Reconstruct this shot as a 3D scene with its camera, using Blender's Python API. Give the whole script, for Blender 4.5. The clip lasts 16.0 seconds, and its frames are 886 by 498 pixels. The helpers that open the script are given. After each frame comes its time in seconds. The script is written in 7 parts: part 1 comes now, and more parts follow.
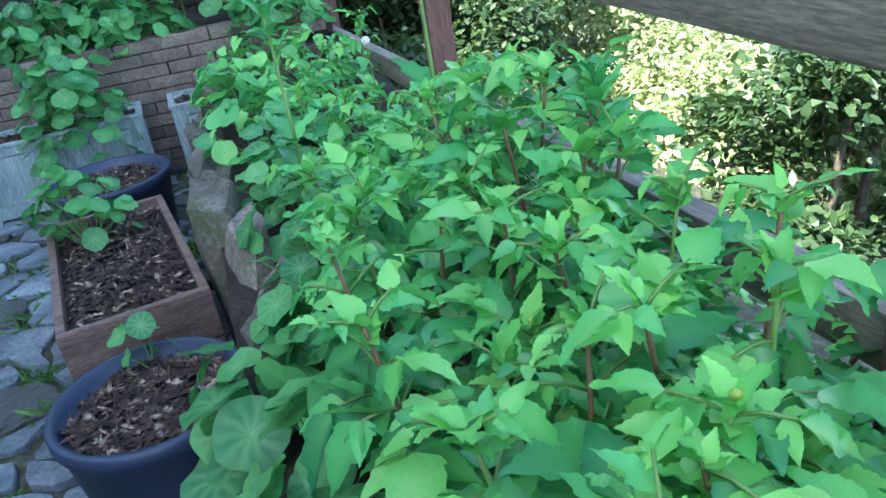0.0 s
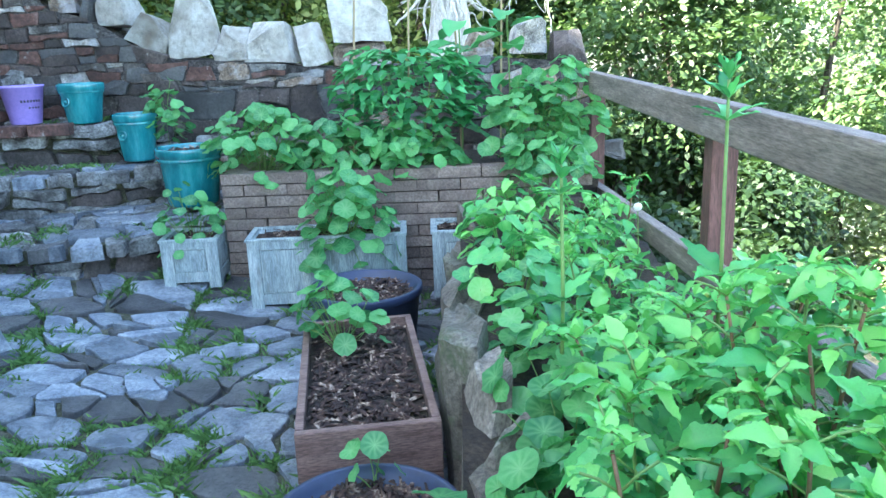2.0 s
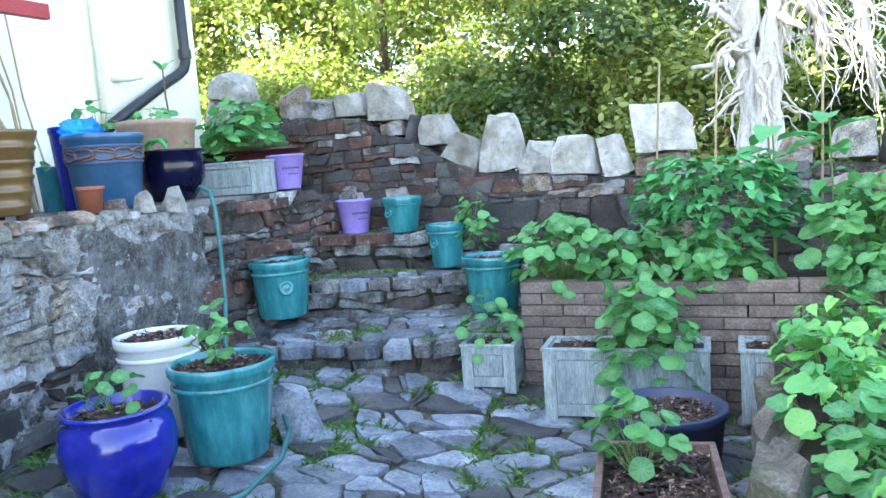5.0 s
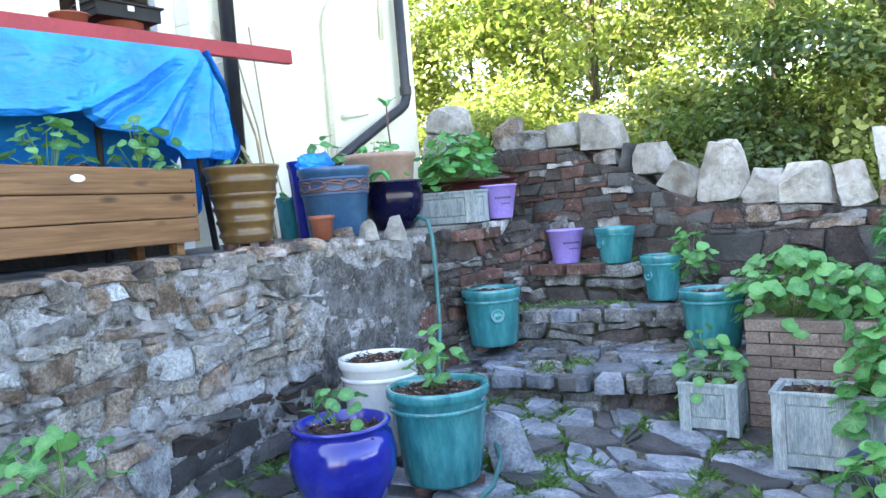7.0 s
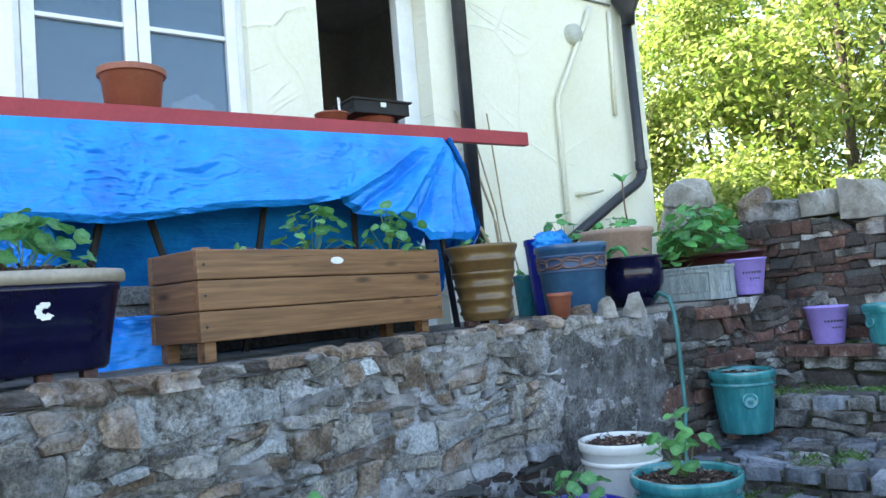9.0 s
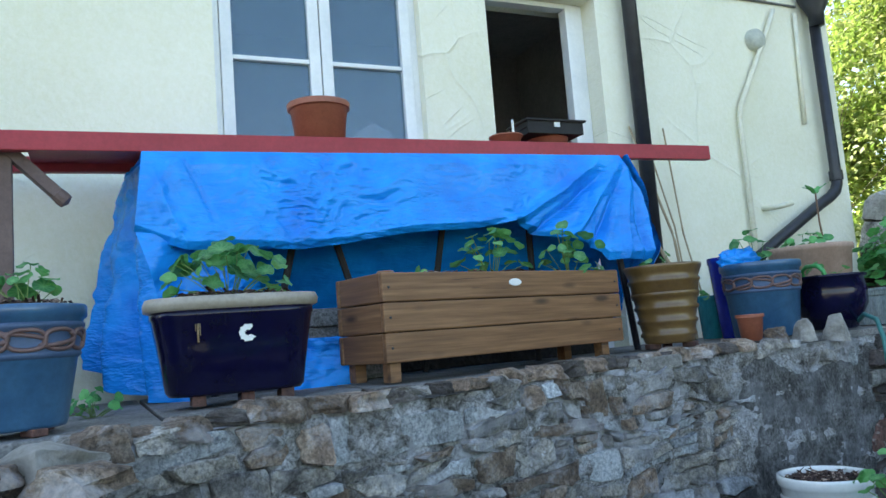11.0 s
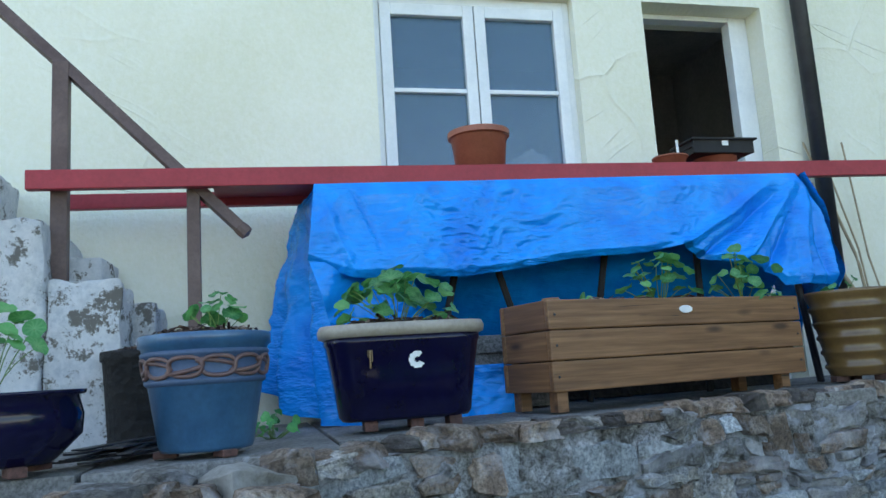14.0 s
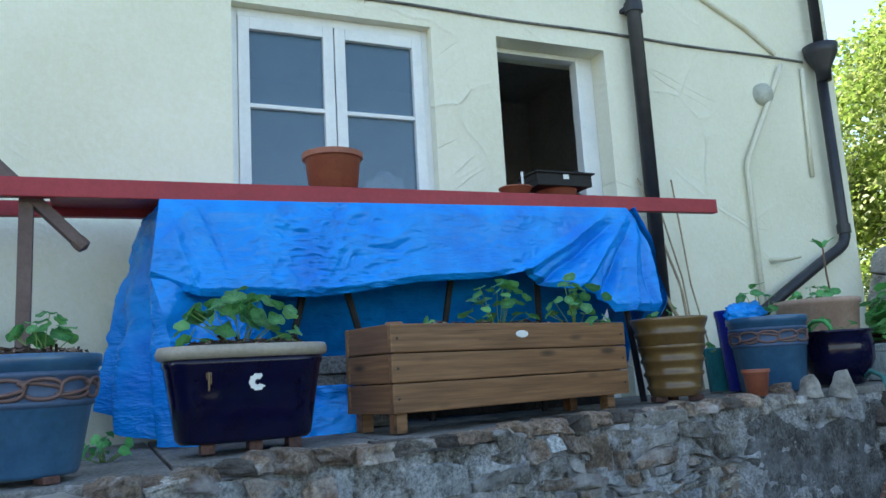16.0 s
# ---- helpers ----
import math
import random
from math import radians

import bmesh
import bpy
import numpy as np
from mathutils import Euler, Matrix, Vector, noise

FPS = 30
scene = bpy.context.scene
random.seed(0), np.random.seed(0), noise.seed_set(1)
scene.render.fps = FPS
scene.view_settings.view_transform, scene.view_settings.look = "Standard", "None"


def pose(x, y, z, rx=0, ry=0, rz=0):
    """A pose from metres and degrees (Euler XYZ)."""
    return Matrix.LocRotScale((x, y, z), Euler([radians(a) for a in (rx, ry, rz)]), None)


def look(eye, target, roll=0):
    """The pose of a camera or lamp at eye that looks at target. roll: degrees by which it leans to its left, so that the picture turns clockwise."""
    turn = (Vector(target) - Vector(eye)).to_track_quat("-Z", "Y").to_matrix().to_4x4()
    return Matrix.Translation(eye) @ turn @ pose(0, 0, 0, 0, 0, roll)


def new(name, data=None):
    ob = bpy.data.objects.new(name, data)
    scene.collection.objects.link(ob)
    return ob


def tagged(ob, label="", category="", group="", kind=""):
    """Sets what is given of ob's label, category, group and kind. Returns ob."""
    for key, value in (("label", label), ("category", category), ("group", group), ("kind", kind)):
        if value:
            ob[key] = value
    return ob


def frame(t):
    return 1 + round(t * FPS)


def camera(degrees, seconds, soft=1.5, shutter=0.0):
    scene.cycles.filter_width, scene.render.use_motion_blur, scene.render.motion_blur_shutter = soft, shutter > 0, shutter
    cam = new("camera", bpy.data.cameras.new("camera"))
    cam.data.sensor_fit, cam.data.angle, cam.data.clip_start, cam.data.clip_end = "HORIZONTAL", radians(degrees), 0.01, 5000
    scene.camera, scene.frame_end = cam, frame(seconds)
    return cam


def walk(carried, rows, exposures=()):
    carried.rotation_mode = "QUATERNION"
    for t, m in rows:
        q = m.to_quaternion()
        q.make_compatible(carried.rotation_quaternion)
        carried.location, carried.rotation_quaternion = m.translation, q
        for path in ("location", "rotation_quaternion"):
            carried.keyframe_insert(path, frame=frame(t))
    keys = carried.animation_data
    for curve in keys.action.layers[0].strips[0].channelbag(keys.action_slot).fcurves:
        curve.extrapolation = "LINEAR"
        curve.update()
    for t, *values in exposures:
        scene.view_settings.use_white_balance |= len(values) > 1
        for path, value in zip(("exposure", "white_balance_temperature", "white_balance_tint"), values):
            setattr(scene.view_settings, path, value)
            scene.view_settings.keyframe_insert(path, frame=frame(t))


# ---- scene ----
cam = camera(58.9, 16.0)
PATH = [
    (0, (0.100, 0.093, 1.128), (0.559, 1.969, 0.160), -9.0),
    (0.5, (0.079, 0.117, 1.139), (0.421, 2.058, 0.256), -6.0),
    (1, (0.049, 0.138, 1.149), (0.177, 2.157, 0.391), -4.8),
    (1.5, (0.031, 0.146, 1.157), (0.035, 2.203, 0.502), -3.7),
    (2, (0.017, 0.147, 1.169), (-0.043, 2.232, 0.608), -2.2),
    (2.5, (0.005, 0.143, 1.177), (-0.124, 2.247, 0.711), -2.0),
    (3, (-0.008, 0.147, 1.184), (-0.232, 2.264, 0.819), -2.4),
    (3.5, (-0.016, 0.161, 1.187), (-0.381, 2.271, 0.905), -2.8),
    (4, (-0.012, 0.174, 1.186), (-0.542, 2.250, 0.918), -3.0),
    (4.5, (-0.003, 0.181, 1.185), (-0.691, 2.214, 0.941), -3.6),
    (4.7, (0.002, 0.187, 1.184), (-0.747, 2.199, 0.944), -3.9),
    (6.8, (-0.049, 0.174, 1.188), (-1.306, 1.926, 1.057), -4.1),
    (7, (-0.045, 0.173, 1.188), (-1.355, 1.887, 1.076), -4.3),
    (7.5, (-0.055, 0.173, 1.190), (-1.488, 1.788, 1.138), -4.4),
    (8, (-0.060, 0.171, 1.192), (-1.612, 1.673, 1.212), -4.7),
    (8.5, (-0.057, 0.163, 1.194), (-1.707, 1.555, 1.279), -4.6),
    (9, (-0.068, 0.160, 1.191), (-1.804, 1.436, 1.340), -4.7),
    (9.5, (-0.081, 0.154, 1.196), (-1.885, 1.327, 1.387), -4.7),
    (9.7, (-0.086, 0.154, 1.194), (-1.918, 1.286, 1.400), -4.6),
    (12, (-0.112, 0.114, 1.205), (-2.127, 0.851, 1.462), -4.5),
    (12.5, (-0.109, 0.118, 1.207), (-2.142, 0.791, 1.487), -4.3),
    (13, (-0.126, 0.106, 1.204), (-2.173, 0.727, 1.514), -4.2),
    (13.5, (-0.137, 0.094, 1.209), (-2.196, 0.660, 1.536), -4.0),
    (14, (-0.141, 0.081, 1.213), (-2.214, 0.588, 1.550), -3.7),
    (14.5, (-0.132, 0.077, 1.224), (-2.217, 0.528, 1.557), -3.1),
    (15, (-0.117, 0.076, 1.229), (-2.196, 0.551, 1.571), -2.7),
    (15.5, (-0.106, 0.079, 1.232), (-2.160, 0.640, 1.592), -2.5),
    (16, (-0.054, 0.114, 1.246), (-2.004, 0.976, 1.589), -3.3),
]
EXPO = [(0.0, 2.7, 6200, 3), (1.5, 3.2, 6250, 3), (3.0, 3.4, 6600, 6), (4.5, 3.35, 6900, 9), (7.0, 3.3, 7400, 15), (8.0, 2.95, 7300, 13), (9.0, 2.65, 7200, 10), (12.0, 2.1, 6950, 6), (15.0, 2.0, 6850, 6), (16.0, 1.9, 6850, 6)]
walk(cam, [(t, look(eye, target, roll)) for t, eye, target, roll in PATH], EXPO)


# ---- world and sun ----
SUN_EL, SUN_AZ = 50.0, 238.0
world = bpy.data.worlds.new("sky")
scene.world = world
world.use_nodes = True
wn = world.node_tree
sky = wn.nodes.new("ShaderNodeTexSky")
sky.sky_type, sky.sun_disc = "NISHITA", False
sky.sun_elevation, sky.sun_rotation = radians(SUN_EL), radians(SUN_AZ)
bg = wn.nodes["Background"]
bg.inputs["Strength"].default_value = 0.13
wn.links.new(sky.outputs["Color"], bg.inputs["Color"])
sun = new("sun", bpy.data.lights.new("sun", "SUN"))
sun.data.energy, sun.data.angle, sun.data.color = 5.0, radians(0.6), (1.0, 0.93, 0.82)
az, el = radians(SUN_AZ), radians(SUN_EL)
to_sun = Vector((math.sin(az) * math.cos(el), math.cos(az) * math.cos(el), math.sin(el)))
sun.matrix_basis = look(to_sun * 30, (0, 0, 0))


# ---- materials ----
def shader(name, rough=0.7, metal=0.0):
    m = bpy.data.materials.new(name)
    m.use_nodes = True
    t = m.node_tree
    b = t.nodes["Principled BSDF"]
    b.inputs["Roughness"].default_value, b.inputs["Metallic"].default_value = rough, metal
    return m, t, b


def node(t, kind, **ins):
    n = t.nodes.new(kind)
    for k, v in ins.items():
        n.inputs[k].default_value = v
    return n


def coords(t, scale=(1, 1, 1), per_object=False):
    c = t.nodes.new("ShaderNodeTexCoord")
    mp = t.nodes.new("ShaderNodeMapping")
    mp.inputs["Scale"].default_value = scale
    t.links.new(c.outputs["Object"], mp.inputs["Vector"])
    if per_object:
        oi = t.nodes.new("ShaderNodeObjectInfo")
        sh = t.nodes.new("ShaderNodeVectorMath")
        sh.operation = "SCALE"
        sh.inputs[0].default_value = (37.0, 19.0, 53.0)
        t.links.new(oi.outputs["Random"], sh.inputs["Scale"])
        t.links.new(sh.outputs[0], mp.inputs["Location"])
    return mp.outputs["Vector"]


def ramp(t, fac, stops):
    r = t.nodes.new("ShaderNodeValToRGB")
    el = r.color_ramp.elements
    while len(el) < len(stops):
        el.new(0.5)
    for e, (p, c) in zip(el, stops):
        e.position, e.color = p, (*c, 1) if len(c) == 3 else c
    t.links.new(fac, r.inputs["Fac"])
    return r.outputs["Color"]


def noise_tex(t, vec, scale, detail=5.0, rough=0.6):
    n = node(t, "ShaderNodeTexNoise", Scale=scale, Detail=detail, Roughness=rough)
    t.links.new(vec, n.inputs["Vector"])
    return n.outputs["Fac"]


def mix(t, fac, a, b, mode="MIX"):
    n = t.nodes.new("ShaderNodeMix")
    n.data_type, n.blend_type = "RGBA", mode
    for sock, v in ((n.inputs[0], fac), (n.inputs[6], a), (n.inputs[7], b)):
        if isinstance(v, (int, float)):
            sock.default_value = v
        elif isinstance(v, tuple):
            sock.default_value = (*v, 1) if len(v) == 3 else v
        else:
            t.links.new(v, sock)
    return n.outputs[2]


def bump(t, b, height, strength=0.4, dist=0.01):
    n = node(t, "ShaderNodeBump", Strength=strength, Distance=dist)
    t.links.new(height, n.inputs["Height"])
    t.links.new(n.outputs["Normal"], b.inputs["Normal"])


def mottled(name, stops, scale=8.0, fine=60.0, rough=0.75, spots=None, spot_at=(0.62, 0.7), spot_scale=22.0,
            bump_s=0.5, bump_d=0.01, per_object=True, stretch=(1, 1, 1), metal=0.0, vary=0.0, coat=0.0, grain=0.12, crumb=0.65, lime=0.0):
    """A surface with two scales of colour change, optional patches, smeared lime and relief."""
    m, t, b = shader(name, rough, metal)
    v = coords(t, stretch, per_object)
    n1 = noise_tex(t, v, scale)
    n2 = noise_tex(t, v, fine, 10.0, 0.78)
    col = ramp(t, n1, stops)
    col = mix(t, grain, col, ramp(t, n2, [(0.40, (0.08, 0.08, 0.08)), (0.60, (0.92, 0.92, 0.92))]), "OVERLAY")
    if spots:
        n3 = noise_tex(t, v, spot_scale, 9.0, crumb)
        col = mix(t, ramp(t, n3, [(spot_at[0], (0, 0, 0)), (spot_at[1], (1, 1, 1))]), col, spots)
    if vary:
        oi = t.nodes.new("ShaderNodeObjectInfo")
        hs = node(t, "ShaderNodeHueSaturation")
        mr = node(t, "ShaderNodeMapRange")
        mr.inputs["To Min"].default_value, mr.inputs["To Max"].default_value = 1 - vary, 1 + vary
        ge = t.nodes.new("ShaderNodeNewGeometry")
        both, part_of = t.nodes.new("ShaderNodeMath"), t.nodes.new("ShaderNodeMath")
        both.operation, part_of.operation = "ADD", "FRACT"
        t.links.new(oi.outputs["Random"], both.inputs[0])
        t.links.new(ge.outputs["Random Per Island"], both.inputs[1])
        t.links.new(both.outputs[0], part_of.inputs[0])
        t.links.new(part_of.outputs[0], mr.inputs["Value"])
        t.links.new(mr.outputs["Result"], hs.inputs["Value"])
        t.links.new(col, hs.inputs["Color"])
        col = hs.outputs["Color"]
    if lime:
        smear = noise_tex(t, coords(t, (1.0, 1.0, 1.5)), 4.5, 10.0, 0.72)
        thin = ramp(t, smear, [(0.49, (0, 0, 0)), (0.58, (lime, lime, lime))])
        col = mix(t, thin, col, ramp(t, n1, [(0.36, (0.40, 0.41, 0.44)), (0.64, (0.68, 0.70, 0.76))]))
    t.links.new(col, b.inputs["Base Color"])
    if coat:
        b.inputs["Coat Weight"].default_value, b.inputs["Coat Roughness"].default_value = coat, 0.08
    if bump_s:
        bump(t, b, mix(t, 0.5, n1, n2), bump_s, bump_d)
    return m


def leafy(name, dark, light, vein=None, rough=0.5, glow=0.35, island=False):
    """Leaf: colour varied leaf by leaf, thin and partly translucent."""
    m, t, b = shader(name, rough)
    if island:
        g = t.nodes.new("ShaderNodeNewGeometry")
        rnd = g.outputs["Random Per Island"]
    else:
        g = t.nodes.new("ShaderNodeObjectInfo")
        rnd = g.outputs["Random"]
    col = ramp(t, rnd, [(0.0, dark), (0.55, tuple((a + c) / 2 for a, c in zip(dark, light))), (1.0, light)])
    v = coords(t)
    n = noise_tex(t, v, 30.0)
    col = mix(t, 0.25, col, ramp(t, n, [(0.35, (0.3, 0.3, 0.3)), (0.65, (0.75, 0.75, 0.75))]), "OVERLAY")
    if vein:
        at = t.nodes.new("ShaderNodeAttribute")
        at.attribute_name = "vein"
        col = mix(t, at.outputs["Fac"], col, vein)
    t.links.new(col, b.inputs["Base Color"])
    tr = t.nodes.new("ShaderNodeBsdfTranslucent")
    t.links.new(mix(t, 0.4, col, (0.22, 0.42, 0.06) if island else (0.12, 0.46, 0.12), "MIX"), tr.inputs["Color"])
    ms = node(t, "ShaderNodeMixShader", Fac=glow)
    t.links.new(b.outputs[0], ms.inputs[1])
    t.links.new(tr.outputs[0], ms.inputs[2])
    t.links.new(ms.outputs[0], t.nodes["Material Output"].inputs["Surface"])
    return m


M = {}
M["slate"] = mottled("slate", [(0.34, (0.095, 0.115, 0.143)), (0.5, (0.19, 0.216, 0.255)), (0.68, (0.31, 0.335, 0.37))], 9, 70, 0.42,
                     (0.40, 0.41, 0.41), (0.64, 0.72), 12, 1.0, 0.012, vary=0.34, grain=0.4, crumb=0.8)
M["darkslate"] = mottled("dark_slate", [(0.3, (0.038, 0.038, 0.040)), (0.5, (0.068, 0.068, 0.071)), (0.7, (0.12, 0.119, 0.116))], 7, 70, 0.45,
                         (0.33, 0.33, 0.31), (0.64, 0.74), 14, 1.0, 0.012, vary=0.32, grain=0.4, crumb=0.8)
M["purplestone"] = mottled("purple_grey_stone", [(0.3, (0.034, 0.026, 0.025)), (0.5, (0.066, 0.051, 0.047)), (0.7, (0.118, 0.096, 0.088))], 8, 70, 0.75,
                           (0.36, 0.35, 0.34), (0.62, 0.69), 24, 1.0, 0.02, vary=0.34, grain=0.5, crumb=0.8)
M["cement"] = mottled("smooth_grey_cement", [(0.34, (0.05, 0.049, 0.047)), (0.5, (0.105, 0.104, 0.102)), (0.66, (0.18, 0.179, 0.176))], 12, 85, 0.9,
                      (0.27, 0.275, 0.28), (0.58, 0.68), 16, 1.0, 0.03, per_object=False, stretch=(1.3, 1.3, 0.8), grain=0.8, crumb=0.75, lime=0.18)
M["footclay"] = mottled("brown_pot_foot", [(0.3, (0.06, 0.03, 0.025)), (0.7, (0.13, 0.06, 0.045))], 9, 60, 0.8, bump_s=0.3, bump_d=0.004, grain=0.4)
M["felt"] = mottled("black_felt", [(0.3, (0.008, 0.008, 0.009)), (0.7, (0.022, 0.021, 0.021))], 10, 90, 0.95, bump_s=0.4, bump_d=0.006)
ft = M["felt"].node_tree
fv = coords(ft, (1, 1, 1))
weave = node(ft, "ShaderNodeTexVoronoi", Scale=34.0)
ft.links.new(fv, weave.inputs["Vector"])
bump(ft, ft.nodes["Principled BSDF"], mix(ft, 0.35, weave.outputs["Distance"], noise_tex(ft, fv, 90.0)), 0.9, 0.02)
M["soil"] = mottled("soil", [(0.3, (0.02, 0.014, 0.010)), (0.7, (0.065, 0.046, 0.033))], 12, 70, 0.95, bump_s=1.0, bump_d=0.03, grain=0.45)
M["moss"] = mottled("mossy_earth", [(0.35, (0.04, 0.036, 0.028)), (0.5, (0.075, 0.082, 0.045)), (0.66, (0.15, 0.14, 0.115))], 16, 110, 0.95, bump_s=1.0, bump_d=0.02, grain=0.6)
M["rubble"] = mottled("rubble_stone", [(0.32, (0.09, 0.083, 0.077)), (0.44, (0.22, 0.21, 0.197)), (0.56, (0.34, 0.315, 0.275)), (0.70, (0.49, 0.48, 0.465))],
                      11, 85, 0.85, (0.58, 0.60, 0.62), (0.60, 0.66), 26, 1.0, 0.03, vary=0.45, grain=0.6, crumb=0.72, lime=0.5)
M["palestone"] = mottled("pale_blue_stone", [(0.3, (0.22, 0.23, 0.24)), (0.5, (0.42, 0.45, 0.47)), (0.7, (0.62, 0.66, 0.69))],
                         10, 85, 0.85, (0.12, 0.11, 0.10), (0.62, 0.70), 18, 1.0, 0.03, vary=0.3, grain=0.6, crumb=0.75, lime=0.5)
M["ochre"] = mottled("ochre_stone", [(0.3, (0.11, 0.08, 0.06)), (0.5, (0.24, 0.175, 0.13)), (0.7, (0.40, 0.34, 0.28))], 12, 85, 0.85,
                     (0.5, 0.51, 0.5), (0.60, 0.72), 15, 1.0, 0.025, vary=0.35, grain=0.6, crumb=0.8, lime=0.45)
M["darkstone"] = mottled("dark_damp_stone", [(0.3, (0.034, 0.028, 0.026)), (0.5, (0.078, 0.066, 0.06)), (0.7, (0.15, 0.132, 0.118))], 9, 70, 0.7,
                         (0.36, 0.36, 0.34), (0.58, 0.70), 15, 1.0, 0.025, vary=0.3, grain=0.5, crumb=0.8)
M["stepstone"] = mottled("mossy_step_stone", [(0.32, (0.05, 0.046, 0.043)), (0.45, (0.17, 0.166, 0.16)), (0.57, (0.30, 0.30, 0.295)), (0.72, (0.48, 0.49, 0.495))], 9, 75, 0.72,
                         (0.10, 0.12, 0.05), (0.60, 0.70), 12, 1.0, 0.03, vary=0.4, grain=0.6, crumb=0.8)
M["sandslab"] = mottled("sandy_slab", [(0.3, (0.085, 0.07, 0.055)), (0.5, (0.165, 0.14, 0.112)), (0.7, (0.27, 0.24, 0.20))], 7, 70, 0.8,
                        (0.10, 0.095, 0.085), (0.58, 0.68), 9, 0.8, 0.012, vary=0.3, grain=0.5, crumb=0.75)
M["mortar"] = mottled("mortar", [(0.36, (0.06, 0.056, 0.05)), (0.45, (0.25, 0.242, 0.23)), (0.58, (0.42, 0.42, 0.425)), (0.75, (0.58, 0.60, 0.64))], 13, 85, 0.9,
                      (0.40, 0.42, 0.45), (0.60, 0.66), 9, 1.0, 0.04, per_object=False, grain=0.75, crumb=0.72, lime=0.8)
M["mossstone"] = mottled("mossy_boulder", [(0.3, (0.07, 0.06, 0.046)), (0.5, (0.155, 0.137, 0.108)), (0.7, (0.27, 0.245, 0.20))], 6, 70, 0.85,
                         (0.10, 0.13, 0.06), (0.52, 0.66), 7, 1.0, 0.03, vary=0.2, grain=0.5, crumb=0.75)
M["oldmortar"] = mottled("dark_old_mortar", [(0.34, (0.035, 0.031, 0.03)), (0.5, (0.085, 0.075, 0.072)), (0.7, (0.16, 0.148, 0.14))], 13, 85, 0.9,
                         (0.34, 0.33, 0.32), (0.60, 0.68), 12, 1.0, 0.05, per_object=False, grain=0.9, crumb=0.75)
M["render_grey"] = mottled("grey_cement", [(0.3, (0.10, 0.10, 0.10)), (0.5, (0.20, 0.20, 0.195)), (0.7, (0.29, 0.29, 0.285))], 6, 80, 0.9,
                           (0.45, 0.45, 0.44), (0.62, 0.7), 18, 1.0, 0.03, per_object=False, grain=0.7)
M["quartz"] = mottled("white_quartz", [(0.3, (0.30, 0.275, 0.235)), (0.47, (0.53, 0.505, 0.455)), (0.66, (0.72, 0.71, 0.68))], 7, 40, 0.75,
                      (0.25, 0.205, 0.15), (0.55, 0.70), 5, 1.0, 0.06, vary=0.25, grain=0.25)
M["brick"] = mottled("red_brick", [(0.3, (0.045, 0.025, 0.021)), (0.55, (0.115, 0.058, 0.046)), (0.75, (0.18, 0.115, 0.098))], 14, 60, 0.85,
                     (0.36, 0.34, 0.31), (0.6, 0.7), 20, 0.8, 0.01, vary=0.35, grain=0.45)
M["paver"] = mottled("brown_paver", [(0.3, (0.11, 0.08, 0.066)), (0.55, (0.175, 0.132, 0.11)), (0.75, (0.25, 0.20, 0.17))], 10, 90, 0.85,
                     bump_s=0.5, bump_d=0.005, vary=0.22, grain=0.45)
M["concrete"] = mottled("paving_concrete", [(0.3, (0.12, 0.115, 0.105)), (0.6, (0.22, 0.213, 0.20))], 5, 80, 0.85, (0.07, 0.065, 0.06), (0.6, 0.72), 8, grain=0.45)
M["house"] = mottled("cream_render", [(0.35, (0.77, 0.76, 0.60)), (0.65, (0.84, 0.83, 0.69))], 1.2, 40, 0.85, bump_s=0.35, bump_d=0.01, per_object=False)
ht = M["house"].node_tree
hb = ht.nodes["Principled BSDF"]
hv = coords(ht, (0.6, 1.0, 1.0))
warp = node(ht, "ShaderNodeTexNoise", Scale=1.3, Detail=2.0)
ht.links.new(hv, warp.inputs["Vector"])
addv = ht.nodes.new("ShaderNodeVectorMath")
ht.links.new(hv, addv.inputs[0])
ht.links.new(mix(ht, 0.35, (0, 0, 0), warp.outputs["Color"]), addv.inputs[1])
crack = node(ht, "ShaderNodeTexVoronoi", Scale=1.7)
crack.feature = "DISTANCE_TO_EDGE"
ht.links.new(addv.outputs[0], crack.inputs["Vector"])
ridge = ramp(ht, crack.outputs["Distance"], [(0.0, (1, 1, 1)), (0.02, (0.3, 0.3, 0.3)), (0.05, (0, 0, 0))])
scrape = ridge
for tilt, shift in ((0.62, 0.0), (-0.45, 7.0)):
    mp_ = node(ht, "ShaderNodeMapping")
    mp_.vector_type = "TEXTURE"
    mp_.inputs["Rotation"].default_value = (tilt, 0, 0)
    mp_.inputs["Scale"].default_value = (3.3, 0.9, 0.12)
    mp_.inputs["Location"].default_value = (shift, shift, 0)
    ht.links.new(hv, mp_.inputs["Vector"])
    sn = node(ht, "ShaderNodeTexNoise", Scale=1.0, Detail=0.0)
    ht.links.new(mp_.outputs["Vector"], sn.inputs["Vector"])
    line = ramp(ht, sn.outputs["Fac"], [(0.628, (0, 0, 0)), (0.64, (0.7, 0.7, 0.7)), (0.652, (0, 0, 0))])
    where = node(ht, "ShaderNodeTexNoise", Scale=1.5, Detail=0.0)
    far_v = ht.nodes.new("ShaderNodeVectorMath")
    far_v.inputs[1].default_value = (shift + 3.0, 0, shift)
    ht.links.new(hv, far_v.inputs[0])
    ht.links.new(far_v.outputs[0], where.inputs["Vector"])
    spot = ramp(ht, where.outputs["Fac"], [(0.54, (0, 0, 0)), (0.60, (1, 1, 1))])
    scrape = mix(ht, 1.0, scrape, mix(ht, 1.0, line, spot, "MULTIPLY"), "LIGHTEN")
ridge = scrape
grit = noise_tex(ht, hv, 45.0)
